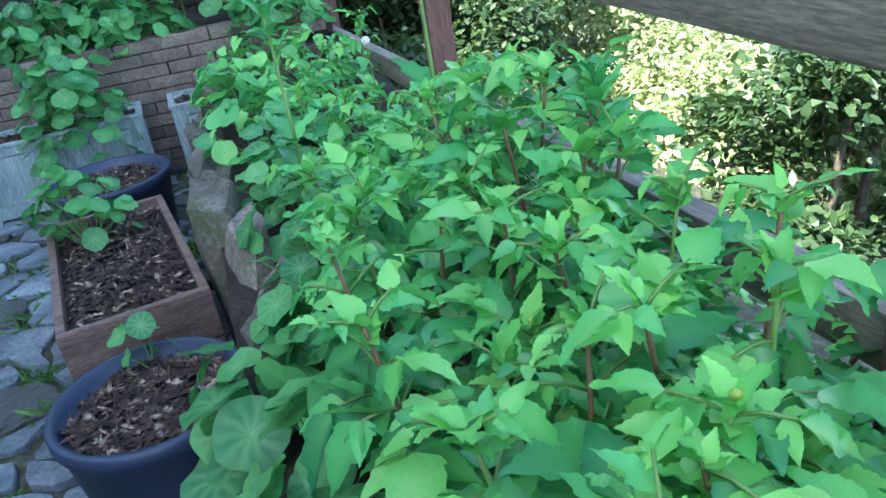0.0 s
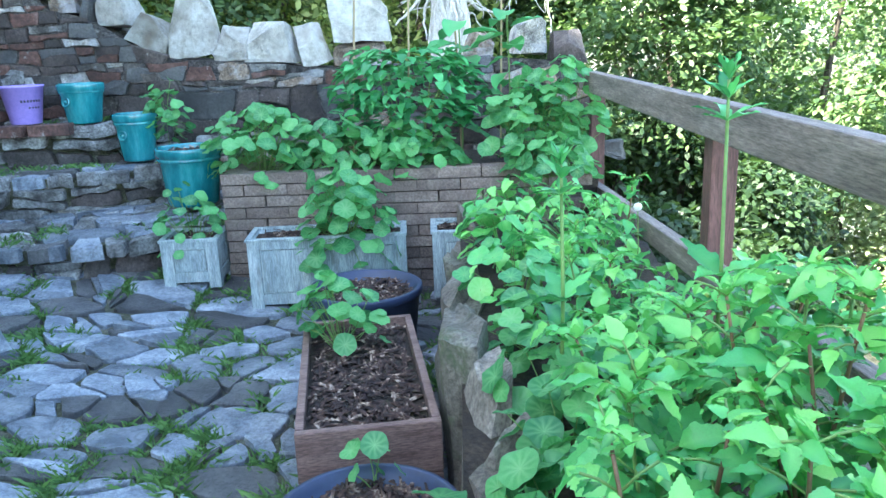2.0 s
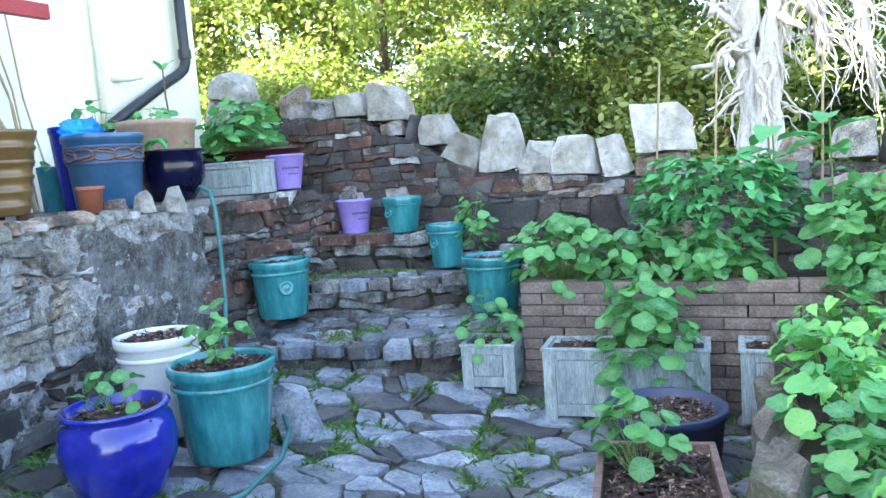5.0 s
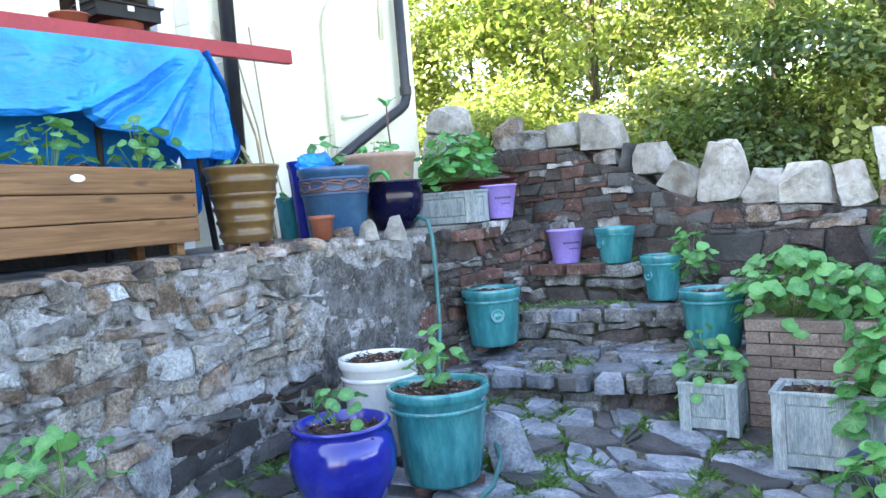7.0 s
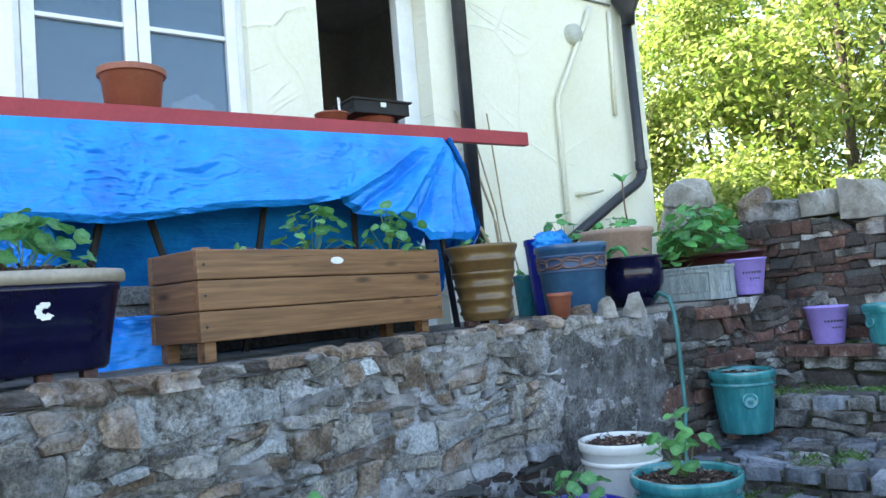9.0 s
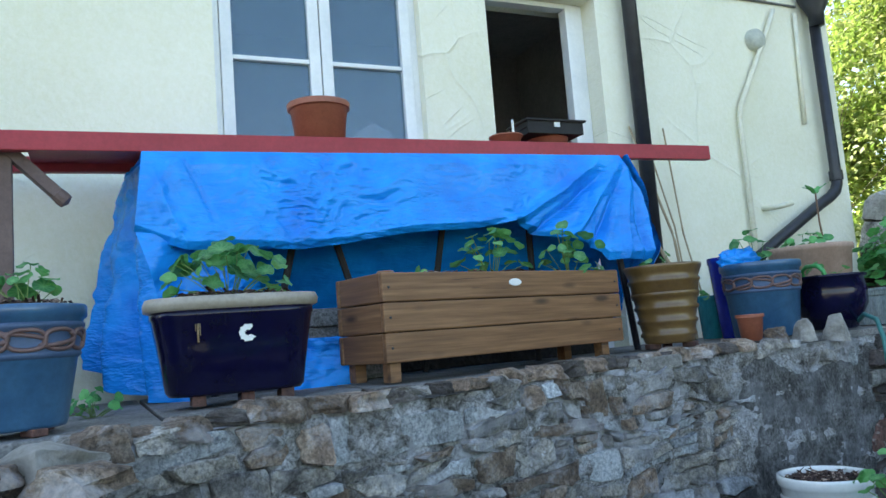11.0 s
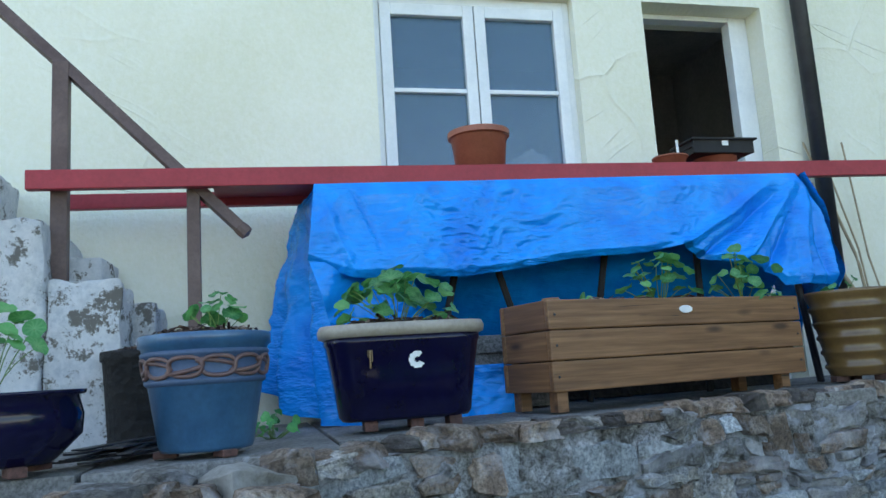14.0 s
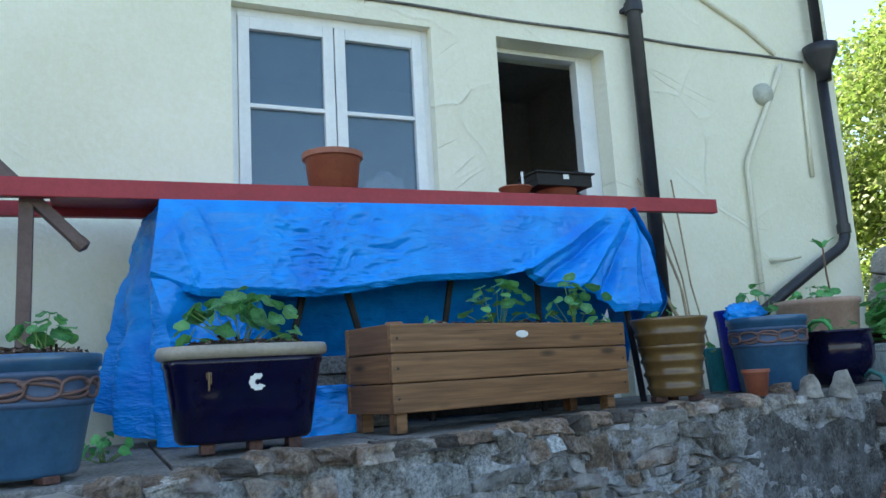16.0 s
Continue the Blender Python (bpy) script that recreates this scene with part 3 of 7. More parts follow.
def block_bm(rng, sx, sy, sz, rough=1.0):
    """An angular quarried block with knocked-off corners and broken faces."""
    bm = bmesh.new()
    bmesh.ops.create_cube(bm, size=1.0)
    for v in bm.verts:
        v.co = [c * rng.uniform(0.78, 1.08) for c in v.co]
        if v.co.z > 0:
            v.co.x *= rng.uniform(0.68, 1.0)
            v.co.z *= rng.uniform(0.75, 1.1)
    for _ in range(8):
        d = Vector((rng.choice([-1, 1]) * rng.uniform(0.25, 1), rng.uniform(-1, 1), rng.uniform(-0.1, 1))).normalized()
        geo = bm.verts[:] + bm.edges[:] + bm.faces[:]
        res = bmesh.ops.bisect_plane(bm, geom=geo, plane_co=d * rng.uniform(0.38, 0.56), plane_no=d, clear_outer=True)
        es = [e for e in res["geom_cut"] if isinstance(e, bmesh.types.BMEdge)]
        if len(es) > 2:
            bmesh.ops.contextual_create(bm, geom=es)
    bmesh.ops.triangulate(bm, faces=bm.faces)
    bmesh.ops.subdivide_edges(bm, edges=bm.edges, cuts=3, use_grid_fill=True)
    off = Vector((rng.uniform(0, 50), rng.uniform(0, 50), rng.uniform(0, 50)))
    for v in bm.verts:
        v.co *= 1 + rough * (0.20 * noise.noise(v.co * 2.6 + off) + 0.10 * (0.5 - abs(noise.noise(v.co * 6 + off))) + 0.05 * noise.noise(v.co * 14 + off))
        v.co = (v.co.x * sx, v.co.y * sy, v.co.z * sz)
    bmesh.ops.translate(bm, verts=bm.verts, vec=(0, 0, -min(v.co.z for v in bm.verts)))
    return bm


# ---- ground and levels ----
def patio_z(x, y):
    k = max(0.0, min(1.5, -0.9 - x))
    r = max(0.0, min(1.0, (y - 3.4) / 0.4)) * max(0.0, min(1.0, -0.3 - x))
    return 0.16 * k * k / (k + 0.25) + 0.1 * r + 0.012 * noise.noise(Vector((x * 1.3, y * 1.3, 0)))


def terrace_z(y):
    return 1.062 + 0.028 * max(0.0, min(1.0, (y - 1.6) / 1.8)) - 0.022 * max(0.0, min(1.0, (0.9 - y) / 0.9))


EDGE = [(-1.55, -1.6), (-1.58, -0.6), (-1.72, -0.02), (-2.1, 0.18), (-2.22, 1.0), (-2.45, 1.7), (-2.58, 2.3), (-2.62, 3.4)]
HOUSE_X = -3.64
rng = random.Random(5)

bm = bmesh.new()
N = 60
def land(x, y):
    if -3.7 < x < 0.9 and -2.5 < y < 5.0:
        return -0.06
    dx, dy = max(0, x - 0.9, -3.7 - x), max(0, y - 5.0, -2.5 - y)
    d = math.hypot(dx, dy)
    fall = -0.5 * min(d, 6) - 0.05 * max(0, d - 6) if (x > 0.9) else -0.12 * min(d, 10)
    return -0.06 + max(fall, -4.5) + 0.25 * noise.noise(Vector((x * 0.3, y * 0.3, 3.0)))
def spread(i):
    s = (i / N) * 2 - 1
    return math.copysign(abs(s) ** 3 * 300 + abs(s) * 7, s)
grid = [[bm.verts.new((spread(i) - 1, spread(j) + 2, land(spread(i) - 1, spread(j) + 2))) for j in range(N + 1)] for i in range(N + 1)]
for i in range(N):
    for j in range(N):
        bm.faces.new((grid[i][j], grid[i + 1][j], grid[i + 1][j + 1], grid[i][j + 1]))
tagged(part("ground", bm, "moss", smooth=True), "rough grassy earth falling away below the garden", "ground", kind="structure")

# patio bed and slabs
patio = thing("patio", "uneven crazy paving of blue grey slate with weeds in the joints", "pavement", kind="structure")
bm = bmesh.new()
PX = [-2.75 + 0.04 * i for i in range(71)]
PY = [-1.5 + 0.04 * i for i in range(138)]
pv = [[bm.verts.new((x, y, patio_z(x, y) - 0.004 + 0.008 * noise.noise(Vector((x * 9, y * 9, 3))))) for y in PY] for x in PX]
for i in range(len(PX) - 1):
    for j in range(len(PY) - 1):
        bm.faces.new((pv[i][j], pv[i + 1][j], pv[i + 1][j + 1], pv[i][j + 1]))
part("bedding", bm, "moss", patio, "dark mossy earth in the joints", smooth=True)


def patio_place(u, v, w):
    return (u, v, patio_z(u, v) + w)


SLABS = []
rest = {}
for c, poly in cells(rng, -2.5, 0.02, -1.45, 3.75, 0.20, 0.155, 0.5, 0.10):
    for q in split_cell(poly, rng, rng.choice([0, 0, 0, 0, 1, 1, 2])):
        SLABS.append((c, q))
for c, poly in SLABS:
    p, cc = round_poly(poly, rng.uniform(0.006, 0.030), rng, 0.08)
    sb = stone_bm(p, cc, patio_place, -0.04, rng.uniform(0.008, 0.022), rng, 0.8, 0.95)
    mt = rng.choice(["slate", "slate", "darkslate"])
    if c[1] > 1.95 and c[0] > -1.9:
        part("slab", sb, mt, patio)
    else:
        pour(rest, mt, sb)
for mt, sb in rest.items():
    tagged(part("slab", sb, mt, patio), kind="stuff")

# ---- terrace and its retaining wall ----
def edge_x(y):
    for (x0, y0), (x1, y1) in zip(EDGE, EDGE[1:]):
        if y0 <= y <= y1:
            return x0 + (x1 - x0) * (y - y0) / (y1 - y0)
    return EDGE[0][0] if y < EDGE[0][1] else EDGE[-1][0]


TER = EDGE + [(-2.64, 4.0), (-2.5, 4.4), (-2.45, 4.75)]
bm = bmesh.new()
top = [bm.verts.new((x - 0.05, y, terrace_z(y) - 0.05)) for x, y in TER]
back = [bm.verts.new((HOUSE_X + 0.002, y, terrace_z(y) - 0.05)) for x, y in TER]
low = [bm.verts.new((x - 0.05, y, -0.1)) for x, y in TER]
for i in range(len(TER) - 1):
    bm.faces.new((top[i], top[i + 1], back[i + 1], back[i]))
    bm.faces.new((low[i], low[i + 1], top[i + 1], top[i]))
bm.faces.new((low[0], top[0], back[0], bm.verts.new((HOUSE_X + 0.002, TER[0][1], -0.1))))
terrace = tagged(part("terrace", bm, "mortar"), "raised terrace of earth and mortar behind a rubble wall", "terrace", kind="structure")

# concrete paving flags on the terrace
flag_y = [-1.55, -0.95, -0.32, 0.3, 0.93, 1.55, 2.2, 2.85, 3.45, 4.1]
for a, b in zip(flag_y, flag_y[1:]):
    xe = max(edge_x(a), edge_x(b)) - 0.1
    for x0, x1 in ((HOUSE_X + 0.01, -3.02), (-3.01, min(xe, -2.14 if b < 0.4 else -2.4))):
        if x1 > x0:
            f = part("flagstone", slab_bm(x0, x1 - 0.012, a, b - 0.012, -0.05, 0.0, 0.006), "concrete", terrace)
            slope = (terrace_z(b) - terrace_z(a)) / (b - a)
            f.rotation_euler.x = math.atan(slope)
            f.location.z = terrace_z(a) - slope * a - 0.004

wall = thing("wall_terrace", "rough rubble retaining wall with crumbling pale mortar and lichen", "wall", kind="structure")
EDGE_LEN = [0.0]
for (x0, y0), (x1, y1) in zip(TER, TER[1:]):
    EDGE_LEN.append(EDGE_LEN[-1] + math.hypot(x1 - x0, y1 - y0))


def along(u):
    for i in range(len(TER) - 1):
        if u <= EDGE_LEN[i + 1] or i == len(TER) - 2:
            k = (u - EDGE_LEN[i]) / (EDGE_LEN[i + 1] - EDGE_LEN[i])
            (x0, y0), (x1, y1) = TER[i], TER[i + 1]
            nx, ny = (y1 - y0), -(x1 - x0)
            d = math.hypot(nx, ny)
            return x0 + (x1 - x0) * k, y0 + (y1 - y0) * k, nx / d, ny / d


def face_place(u, v, w):
    x, y, nx, ny = along(u)
    return (x + nx * w, y + ny * w, v)


bm = bmesh.new()
US = [EDGE_LEN[-1] * i / 560 for i in range(561)]
VS = [-0.05 + 0.0105 * i for i in range(110)]
fv = []
for u in US:
    col = []
    x, y, nx, ny = along(u)
    for v in VS:
        zz = min(v, terrace_z(y) - 0.03)
        w = 0.005 + 0.018 * noise.noise(Vector((u * 5, v * 8, 1.0))) + 0.016 * noise.noise(Vector((u * 13, v * 19, 4.0))) + 0.014 * noise.noise(Vector((u * 34, v * 40, 7.0))) + 0.006 * noise.noise(Vector((u * 80, v * 90, 2.0)))
        col.append(bm.verts.new((x + nx * w, y + ny * w, zz)))
    fv.append(col)
for i in range(len(US) - 1):
    for j in range(len(VS) - 1):
        f = bm.faces.new((fv[i][j], fv[i + 1][j], fv[i + 1][j + 1], fv[i][j + 1]))
        f.tag = along(US[i])[1] > 3.38 + 0.08 * noise.noise(Vector((3, VS[j] * 6, 1)))
far_end = bm.copy()
for f, g in zip(list(bm.faces), list(far_end.faces)):
    (bm if f.tag else far_end).faces.remove(f if f.tag else g)
for mesh in (bm, far_end):
    for v in [v for v in mesh.verts if not v.link_faces]:
        mesh.verts.remove(v)
part("mortar", bm, "mortar", wall, "pale crumbling lime mortar", smooth=True)
part("mortar", far_end, "oldmortar", wall, "dark crumbling mortar", smooth=True)

U0 = 0.6
rng = random.Random(11)
rest = {}
wall_cells = []
for c, poly in courses(rng, U0, EDGE_LEN[-1] - 0.04, -0.02, 1.12, (0.06, 0.14), (0.10, 0.40), 0.06, 0.4):
    for q in split_cell(poly, rng, rng.choice([0, 0, 0, 1, 1])):
        wall_cells.append(((sum(p[0] for p in q) / len(q), sum(p[1] for p in q) / len(q)), q))
for c, poly in wall_cells:
    x, y, nx, ny = along(c[0])
    if c[1] > terrace_z(y) - 0.02 or (2.55 < y < 3.3 and 0.46 < c[1] < 0.97):
        continue
    poly = [(u, min(v, terrace_z(y) + 0.005)) for u, v in poly]
    p, cc = round_poly(poly, rng.uniform(0.002, 0.020), rng, 0.12)
    sb = stone_bm(p, cc, face_place, -0.03, rng.uniform(0.010, 0.032), rng, 1.5, 0.9)
    mt = rng.choice(["rubble"] * 7 + ["ochre", "ochre", "ochre", "palestone", "palestone"])
    if y > 3.35:
        mt = rng.choice(["stepstone", "stepstone", "darkstone", "purplestone", "brick"])
    elif y > 1.75 and c[1] < 0.5:
        mt = rng.choice(["darkstone", "purplestone", "darkslate", "rubble"])
    if 0.75 < y < 2.35 and c[1] > 0.42:
        part("stone", sb, mt, wall)
    else:
        pour(rest, mt, sb)
for mt, sb in rest.items():
    tagged(part("stone", sb, mt, wall), kind="stuff")
# smooth cement patch on the wall beside the steps
bm = bmesh.new()
PU = [u for u in US if 2.42 < along(u)[1] < 3.45]
PV = [0.38 + 0.011 * i for i in range(60)]
rows_ = []
for u in PU:
    x, y, nx, ny = along(u)
    col = []
    for v in PV:
        rim = min((y - 2.42) / 0.16, (3.45 - y) / 0.16, (v - 0.38) / 0.14, (1.03 - v) / 0.1) + 0.9 * noise.noise(Vector((u * 6, v * 6, 11)))
        w = -0.05 + 0.066 * max(0.0, min(1.0, rim * 1.4)) + 0.004 * noise.noise(Vector((u * 14, v * 12, 2))) + 0.003 * noise.noise(Vector((u * 50, v * 30, 5)))
        col.append(bm.verts.new((x + nx * w, y + ny * w, v)))
    rows_.append(col)
for a, b in zip(rows_, rows_[1:]):
    for j in range(len(PV) - 1):
        bm.faces.new((a[j], b[j], b[j + 1], a[j + 1]))
part("cement_patch", bm, "cement", wall, "smooth weathered grey cement patch", smooth=True)
# coping rubble along the wall's top
for i in range(62):
    u = U0 + 0.3 + i * 0.073 + rng.uniform(-0.03, 0.03)
    x, y, nx, ny = along(min(u, EDGE_LEN[-1] - 0.05))
    s = rng.uniform(0.05, 0.11)
    if y > 2.78:
        continue
    o = part("coping_stone", block_bm(rng, s * 1.5, s * 1.5, s * rng.uniform(0.45, 0.7)), rng.choice(["rubble", "darkstone", "ochre", "ochre"]), wall)
    o.location = (x - nx * 0.045, y - ny * 0.045, terrace_z(y) - s * (0.62 if y < 0.35 else 0.40))
    o.rotation_euler.z = rng.uniform(0, 6)
# ---- curved stone steps ----
LEVELS = [
    (0.325, [(-2.6, 3.42), (-2.3, 3.46), (-2.02, 3.56), (-1.72, 3.62), (-1.47, 3.72), (-1.42, 3.82), (-1.13, 3.88)]),
    (0.585, [(-2.6, 3.92), (-2.3, 3.93), (-1.92, 4.03), (-1.58, 4.2), (-1.45, 4.4)]),
    (0.79, [(-2.65, 4.3), (-2.3, 4.33), (-1.98, 4.4), (-1.8, 4.55)]),
]
BACK_Y = 4.68
base = 0.1
STEP_TUFTS = []
stair = thing("stone_steps", "curved steps of stacked grey slate with mossy treads", "steps", kind="structure")
for z, pts in LEVELS:
    lens = [0.0]
    for a, b in zip(pts, pts[1:]):
        lens.append(lens[-1] + math.hypot(b[0] - a[0], b[1] - a[1]))

    def run(u, pts=pts, lens=lens):
        for i in range(len(pts) - 1):
            if u <= lens[i + 1] or i == len(pts) - 2:
                k = (u - lens[i]) / (lens[i + 1] - lens[i])
                (x0, y0), (x1, y1) = pts[i], pts[i + 1]
                d = math.hypot(x1 - x0, y1 - y0)
                return x0 + (x1 - x0) * k, y0 + (y1 - y0) * k, (y1 - y0) / d, -(x1 - x0) / d

    def riser_place(u, v, w, run=run):
        x, y, nx, ny = run(u)
        return (x + nx * w, y + ny * w, v)
    bm = bmesh.new()
    fr = [bm.verts.new((x, y + 0.02, z - 0.03)) for x, y in pts]
    bk = [bm.verts.new((x, BACK_Y + 0.05, z - 0.03)) for x, y in pts]
    lo = [bm.verts.new((x, y + 0.02, 0.0)) for x, y in pts]
    for i in range(len(pts) - 1):
        bm.faces.new((fr[i], fr[i + 1], bk[i + 1], bk[i]))
        bm.faces.new((lo[i], lo[i + 1], fr[i + 1], fr[i]))
    e = bm.verts.new((pts[-1][0], BACK_Y + 0.05, 0.0))
    bm.faces.new((lo[-1], e, bk[-1], fr[-1]))
    part("step_core", bm, "moss", stair)
    rise = z - base if z < 0.5 else 0.2
    for c, poly in courses(rng, 0, lens[-1], z - 0.035 - rise - 0.03, z - 0.045, (0.085, 0.14), (0.16, 0.48), 0.035, 0.35):
        p, cc = round_poly(poly, rng.uniform(0.004, 0.018), rng, 0.13)
        part("riser_stone", stone_bm(p, cc, riser_place, -0.05, rng.uniform(0.01, 0.045), rng, 0.8, 0.95), rng.choice(["stepstone", "stepstone", "stepstone", "darkstone", "purplestone"]), stair)

    def tread_place(u, v, w, z=z, run=run):
        x, y, nx, ny = run(u)
        return (x - nx * v, y - ny * v, z - 0.03 + (0.14 * v if z < 0.5 else 0.0) + w)
    deep = 0.62 if z < 0.5 else 0.42
    for c, poly in courses(rng, 0, lens[-1], -0.055, deep, (0.09, 0.18), (0.18, 0.46), 0.07, 0.5):
        for q in split_cell(poly, rng, rng.choice([0, 1, 1])):
            p, cc = round_poly(q, rng.uniform(0.008, 0.026), rng, 0.11)
            part("tread_slab", stone_bm(p, cc, tread_place, -0.04, rng.uniform(0.014, 0.032), rng, 0.5, 0.96), rng.choice(["slate", "slate", "stepstone", "stepstone", "darkslate"]), stair)
    for _ in range(130):
        u, v = rng.uniform(0, lens[-1]), rng.choice([0.08, 0.16, 0.2, 0.3, deep - 0.04, deep]) + rng.gauss(0, 0.04)
        x, y, _q = tread_place(u, v, 0)
        STEP_TUFTS.append((x, y, z - 0.02 + (0.14 * v if z < 0.5 else 0.0), rng.random()))
    base = z

# bricks on the edge of the upper step and the terrace's end
for i, (x, y, z, r) in enumerate([(-2.62, 4.27, 0.79, 4), (-2.40, 4.29, 0.79, 2), (-2.17, 4.32, 0.79, 8), (-2.60, 3.72, 1.045, 80), (-2.64, 3.95, 1.045, 70), (-2.60, 3.72, 0.80, 82), (-2.64, 3.95, 0.80, 70)]):
    o = part("brick", slab_bm(-0.105, 0.105, -0.05, 0.05, -0.06, 0.0, 0.006), "brick", stair)
    o.matrix_basis = pose(x, y, z + 0.012, 0, 0, r)

# ---- back garden wall ----
TOP = [(-3.62, 1.58), (-2.9, 1.575), (-2.4, 1.52), (-2.27, 1.42), (-2.1, 1.38), (-1.98, 1.32), (-1.8, 1.20), (-1.6, 1.13), (-1.1, 1.09), (-0.75, 1.05), (-0.3, 1.05), (0.2, 1.07), (0.78, 1.02)]


def back_top(x):
    for (x0, z0), (x1, z1) in zip(TOP, TOP[1:]):
        if x0 <= x <= x1:
            return z0 + (z1 - z0) * (x - x0) / (x1 - x0)
    return 1.0


def back_y(x):
    return BACK_Y + 0.05 * noise.noise(Vector((x * 0.8, 2.0, 0)))


bwall = thing("wall_back", "old garden wall of rubble and red brick topped by white quartz stones", "wall", kind="structure")
bm = bmesh.new()
XS = [-3.62 + 0.05 * i for i in range(87)]
prof = []
for x in XS:
    zt, y = back_top(x) - 0.02, back_y(x)
    prof.append([bm.verts.new((x, y, -0.1)), bm.verts.new((x, y, 0.5)), bm.verts.new((x, y, zt)), bm.verts.new((x, y + 0.34, zt)), bm.verts.new((x, y + 0.36, -1.0))])
for a, b in zip(prof, prof[1:]):
    for k in range(4):
        bm.faces.new((a[k], b[k], b[k + 1], a[k + 1]))
part("mortar", bm, "oldmortar", bwall, "dark crumbling mortar")


def back_place(u, v, w):
    return (u, back_y(u) - w, v)


rng = random.Random(23)
brickish = lambda x, z: x < -1.75 and z > 0.98
for c, poly in courses(rng, -3.6, 0.66, 0.1, 1.56, (0.07, 0.15), (0.1, 0.40), 0.06, 0.4):
    x, z = c
    if z > back_top(x) - 0.03 or brickish(x, z) or (x > -1.1 and z < 0.45):
        continue
    poly = [(u, min(v, back_top(u))) for u, v in poly]
    p, cc = round_poly(poly, rng.uniform(0.003, 0.014), rng, 0.09)
    part("stone", stone_bm(p, cc, back_place, -0.03, rng.uniform(0.004, 0.022), rng, 1.6, 0.86), rng.choice(["rubble"] + ["darkstone"] * 2 + ["purplestone"] * 5 + ["darkslate", "darkslate", "brick", "ochre"]), bwall)
for c, poly in courses(rng, -3.6, -1.72, 0.985, 1.53, (0.056, 0.08), (0.1, 0.25), 0.03, 0.2):
    if c[1] > back_top(c[0]) - 0.02:
        continue
    poly = [(u, min(v, back_top(u))) for u, v in poly]
    p, cc = round_poly(poly, rng.uniform(0.003, 0.008), rng, 0.05)
    part("brick", stone_bm(p, cc, back_place, -0.02, rng.uniform(0.004, 0.024), rng, 1.2, 0.9), rng.choice(["brick", "brick", "brick", "purplestone", "purplestone", "darkstone", "darkslate", "rubble"]), bwall)

CAPS = [  # x, foot height, width, height, lean, material
    (-3.52, 1.56, 0.40, 0.20, 0, "rubble"), (-3.45, 1.73, 0.34, 0.20, 8, "quartz"), (-2.91, 1.56, 0.21, 0.21, 0, "ochre"), (-2.72, 1.54, 0.27, 0.14, 0, "rubble"),
    (-2.48, 1.53, 0.21, 0.17, 0, "quartz"), (-2.24, 1.49, 0.28, 0.24, 0, "quartz"), (-2.19, 1.40, 0.15, 0.10, 0, "ochre"), (-2.08, 1.35, 0.09, 0.17, 8, "darkslate"), (-1.92, 1.31, 0.23, 0.20, 0, "quartz"),
    (-1.75, 1.18, 0.24, 0.17, 24, "quartz"), (-1.49, 1.12, 0.28, 0.37, 0, "quartz"), (-1.26, 1.10, 0.21, 0.19, 0, "quartz"), (-1.04, 1.08, 0.26, 0.21, 0, "quartz"),
    (-0.81, 1.06, 0.19, 0.23, -10, "quartz"), (-0.56, 1.04, 0.34, 0.15, 0, "ochre"), (-0.93, 1.00, 0.30, 0.065, 0, "rubble"), (-0.543, 1.18, 0.34, 0.25, 0, "quartz"), (0.12, 1.06, 0.17, 0.14, 0, "ochre"), (0.42, 1.07, 0.20, 0.20, 0, "rubble"), (0.635, 1.02, 0.19, 0.18, 0, "purplestone"),
]
for i, (x, z, w, h, lean, mt) in enumerate(CAPS):
    o = part("capstone", block_bm(rng, w * 1.02, 0.24, h * 1.06, 0.5), mt, bwall)
    o.matrix_basis = pose(x, back_y(x) + 0.12, z - 0.02, 0, lean, rng.uniform(-12, 12))

# ---- house ----
def boxes(rows, bevel=0.0):
    bm = bmesh.new()
    for r in rows:
        slab_bm(*r, bevel, bm)
    return bm


HX, HB, HT = HOUSE_X, HOUSE_X - 0.32, 6.75
WY0, WY1, WZ0, WZ1 = 0.668, 1.70, 1.98, 3.07
DY0, DY1, DZ1 = 2.09, 2.80, 3.07
house_wall = part("wall_house", boxes([
    (HB, HX, -5.0, WY0, -0.2, HT), (HB, HX, WY0, WY1, -0.2, WZ0), (HB, HX, WY0, WY1, WZ1, HT),
    (HB, HX, WY1, DY0, -0.2, HT), (HB, HX, DY0, DY1, -0.2, 1.06), (HB, HX, DY0, DY1, DZ1, HT), (HB, HX, DY1, 4.68, -0.2, HT)]), "house")
tagged(house_wall, "cream rendered house wall with trowel marks", "wall", kind="structure")
tagged(part("wall_house_side", slab_bm(-9.0, HB, 4.36, 4.68, -0.2, HT), "house"), "cream rendered gable wall of the house", "wall", kind="structure")
tagged(part("wall_house_far", boxes([(-9.0, HB, -5.0, -4.7, -0.2, HT), (-9.0, -8.7, -4.7, 4.36, -0.2, HT)]), "house"), "cream rendered rear walls of the house", "wall", kind="structure")
# roof is added out of view; HT is set by where its shadow falls
bm = bmesh.new()
rv = [bm.verts.new(p) for p in ((-3.3, -5.3, HT), (-3.3, 5.0, HT), (-9.3, 5.0, HT), (-9.3, -5.3, HT), (-6.3, -5.3, HT + 1.8), (-6.3, 5.0, HT + 1.8))]
for f in ((0, 1, 5, 4), (3, 4, 5, 2), (0, 4, 3), (1, 2, 5), (0, 3, 2, 1)):
    bm.faces.new([rv[i] for i in f])
tagged(part("roof", bm, "slate"), "slate covered pitched roof added out of view to shade the garden", "roof", kind="structure")
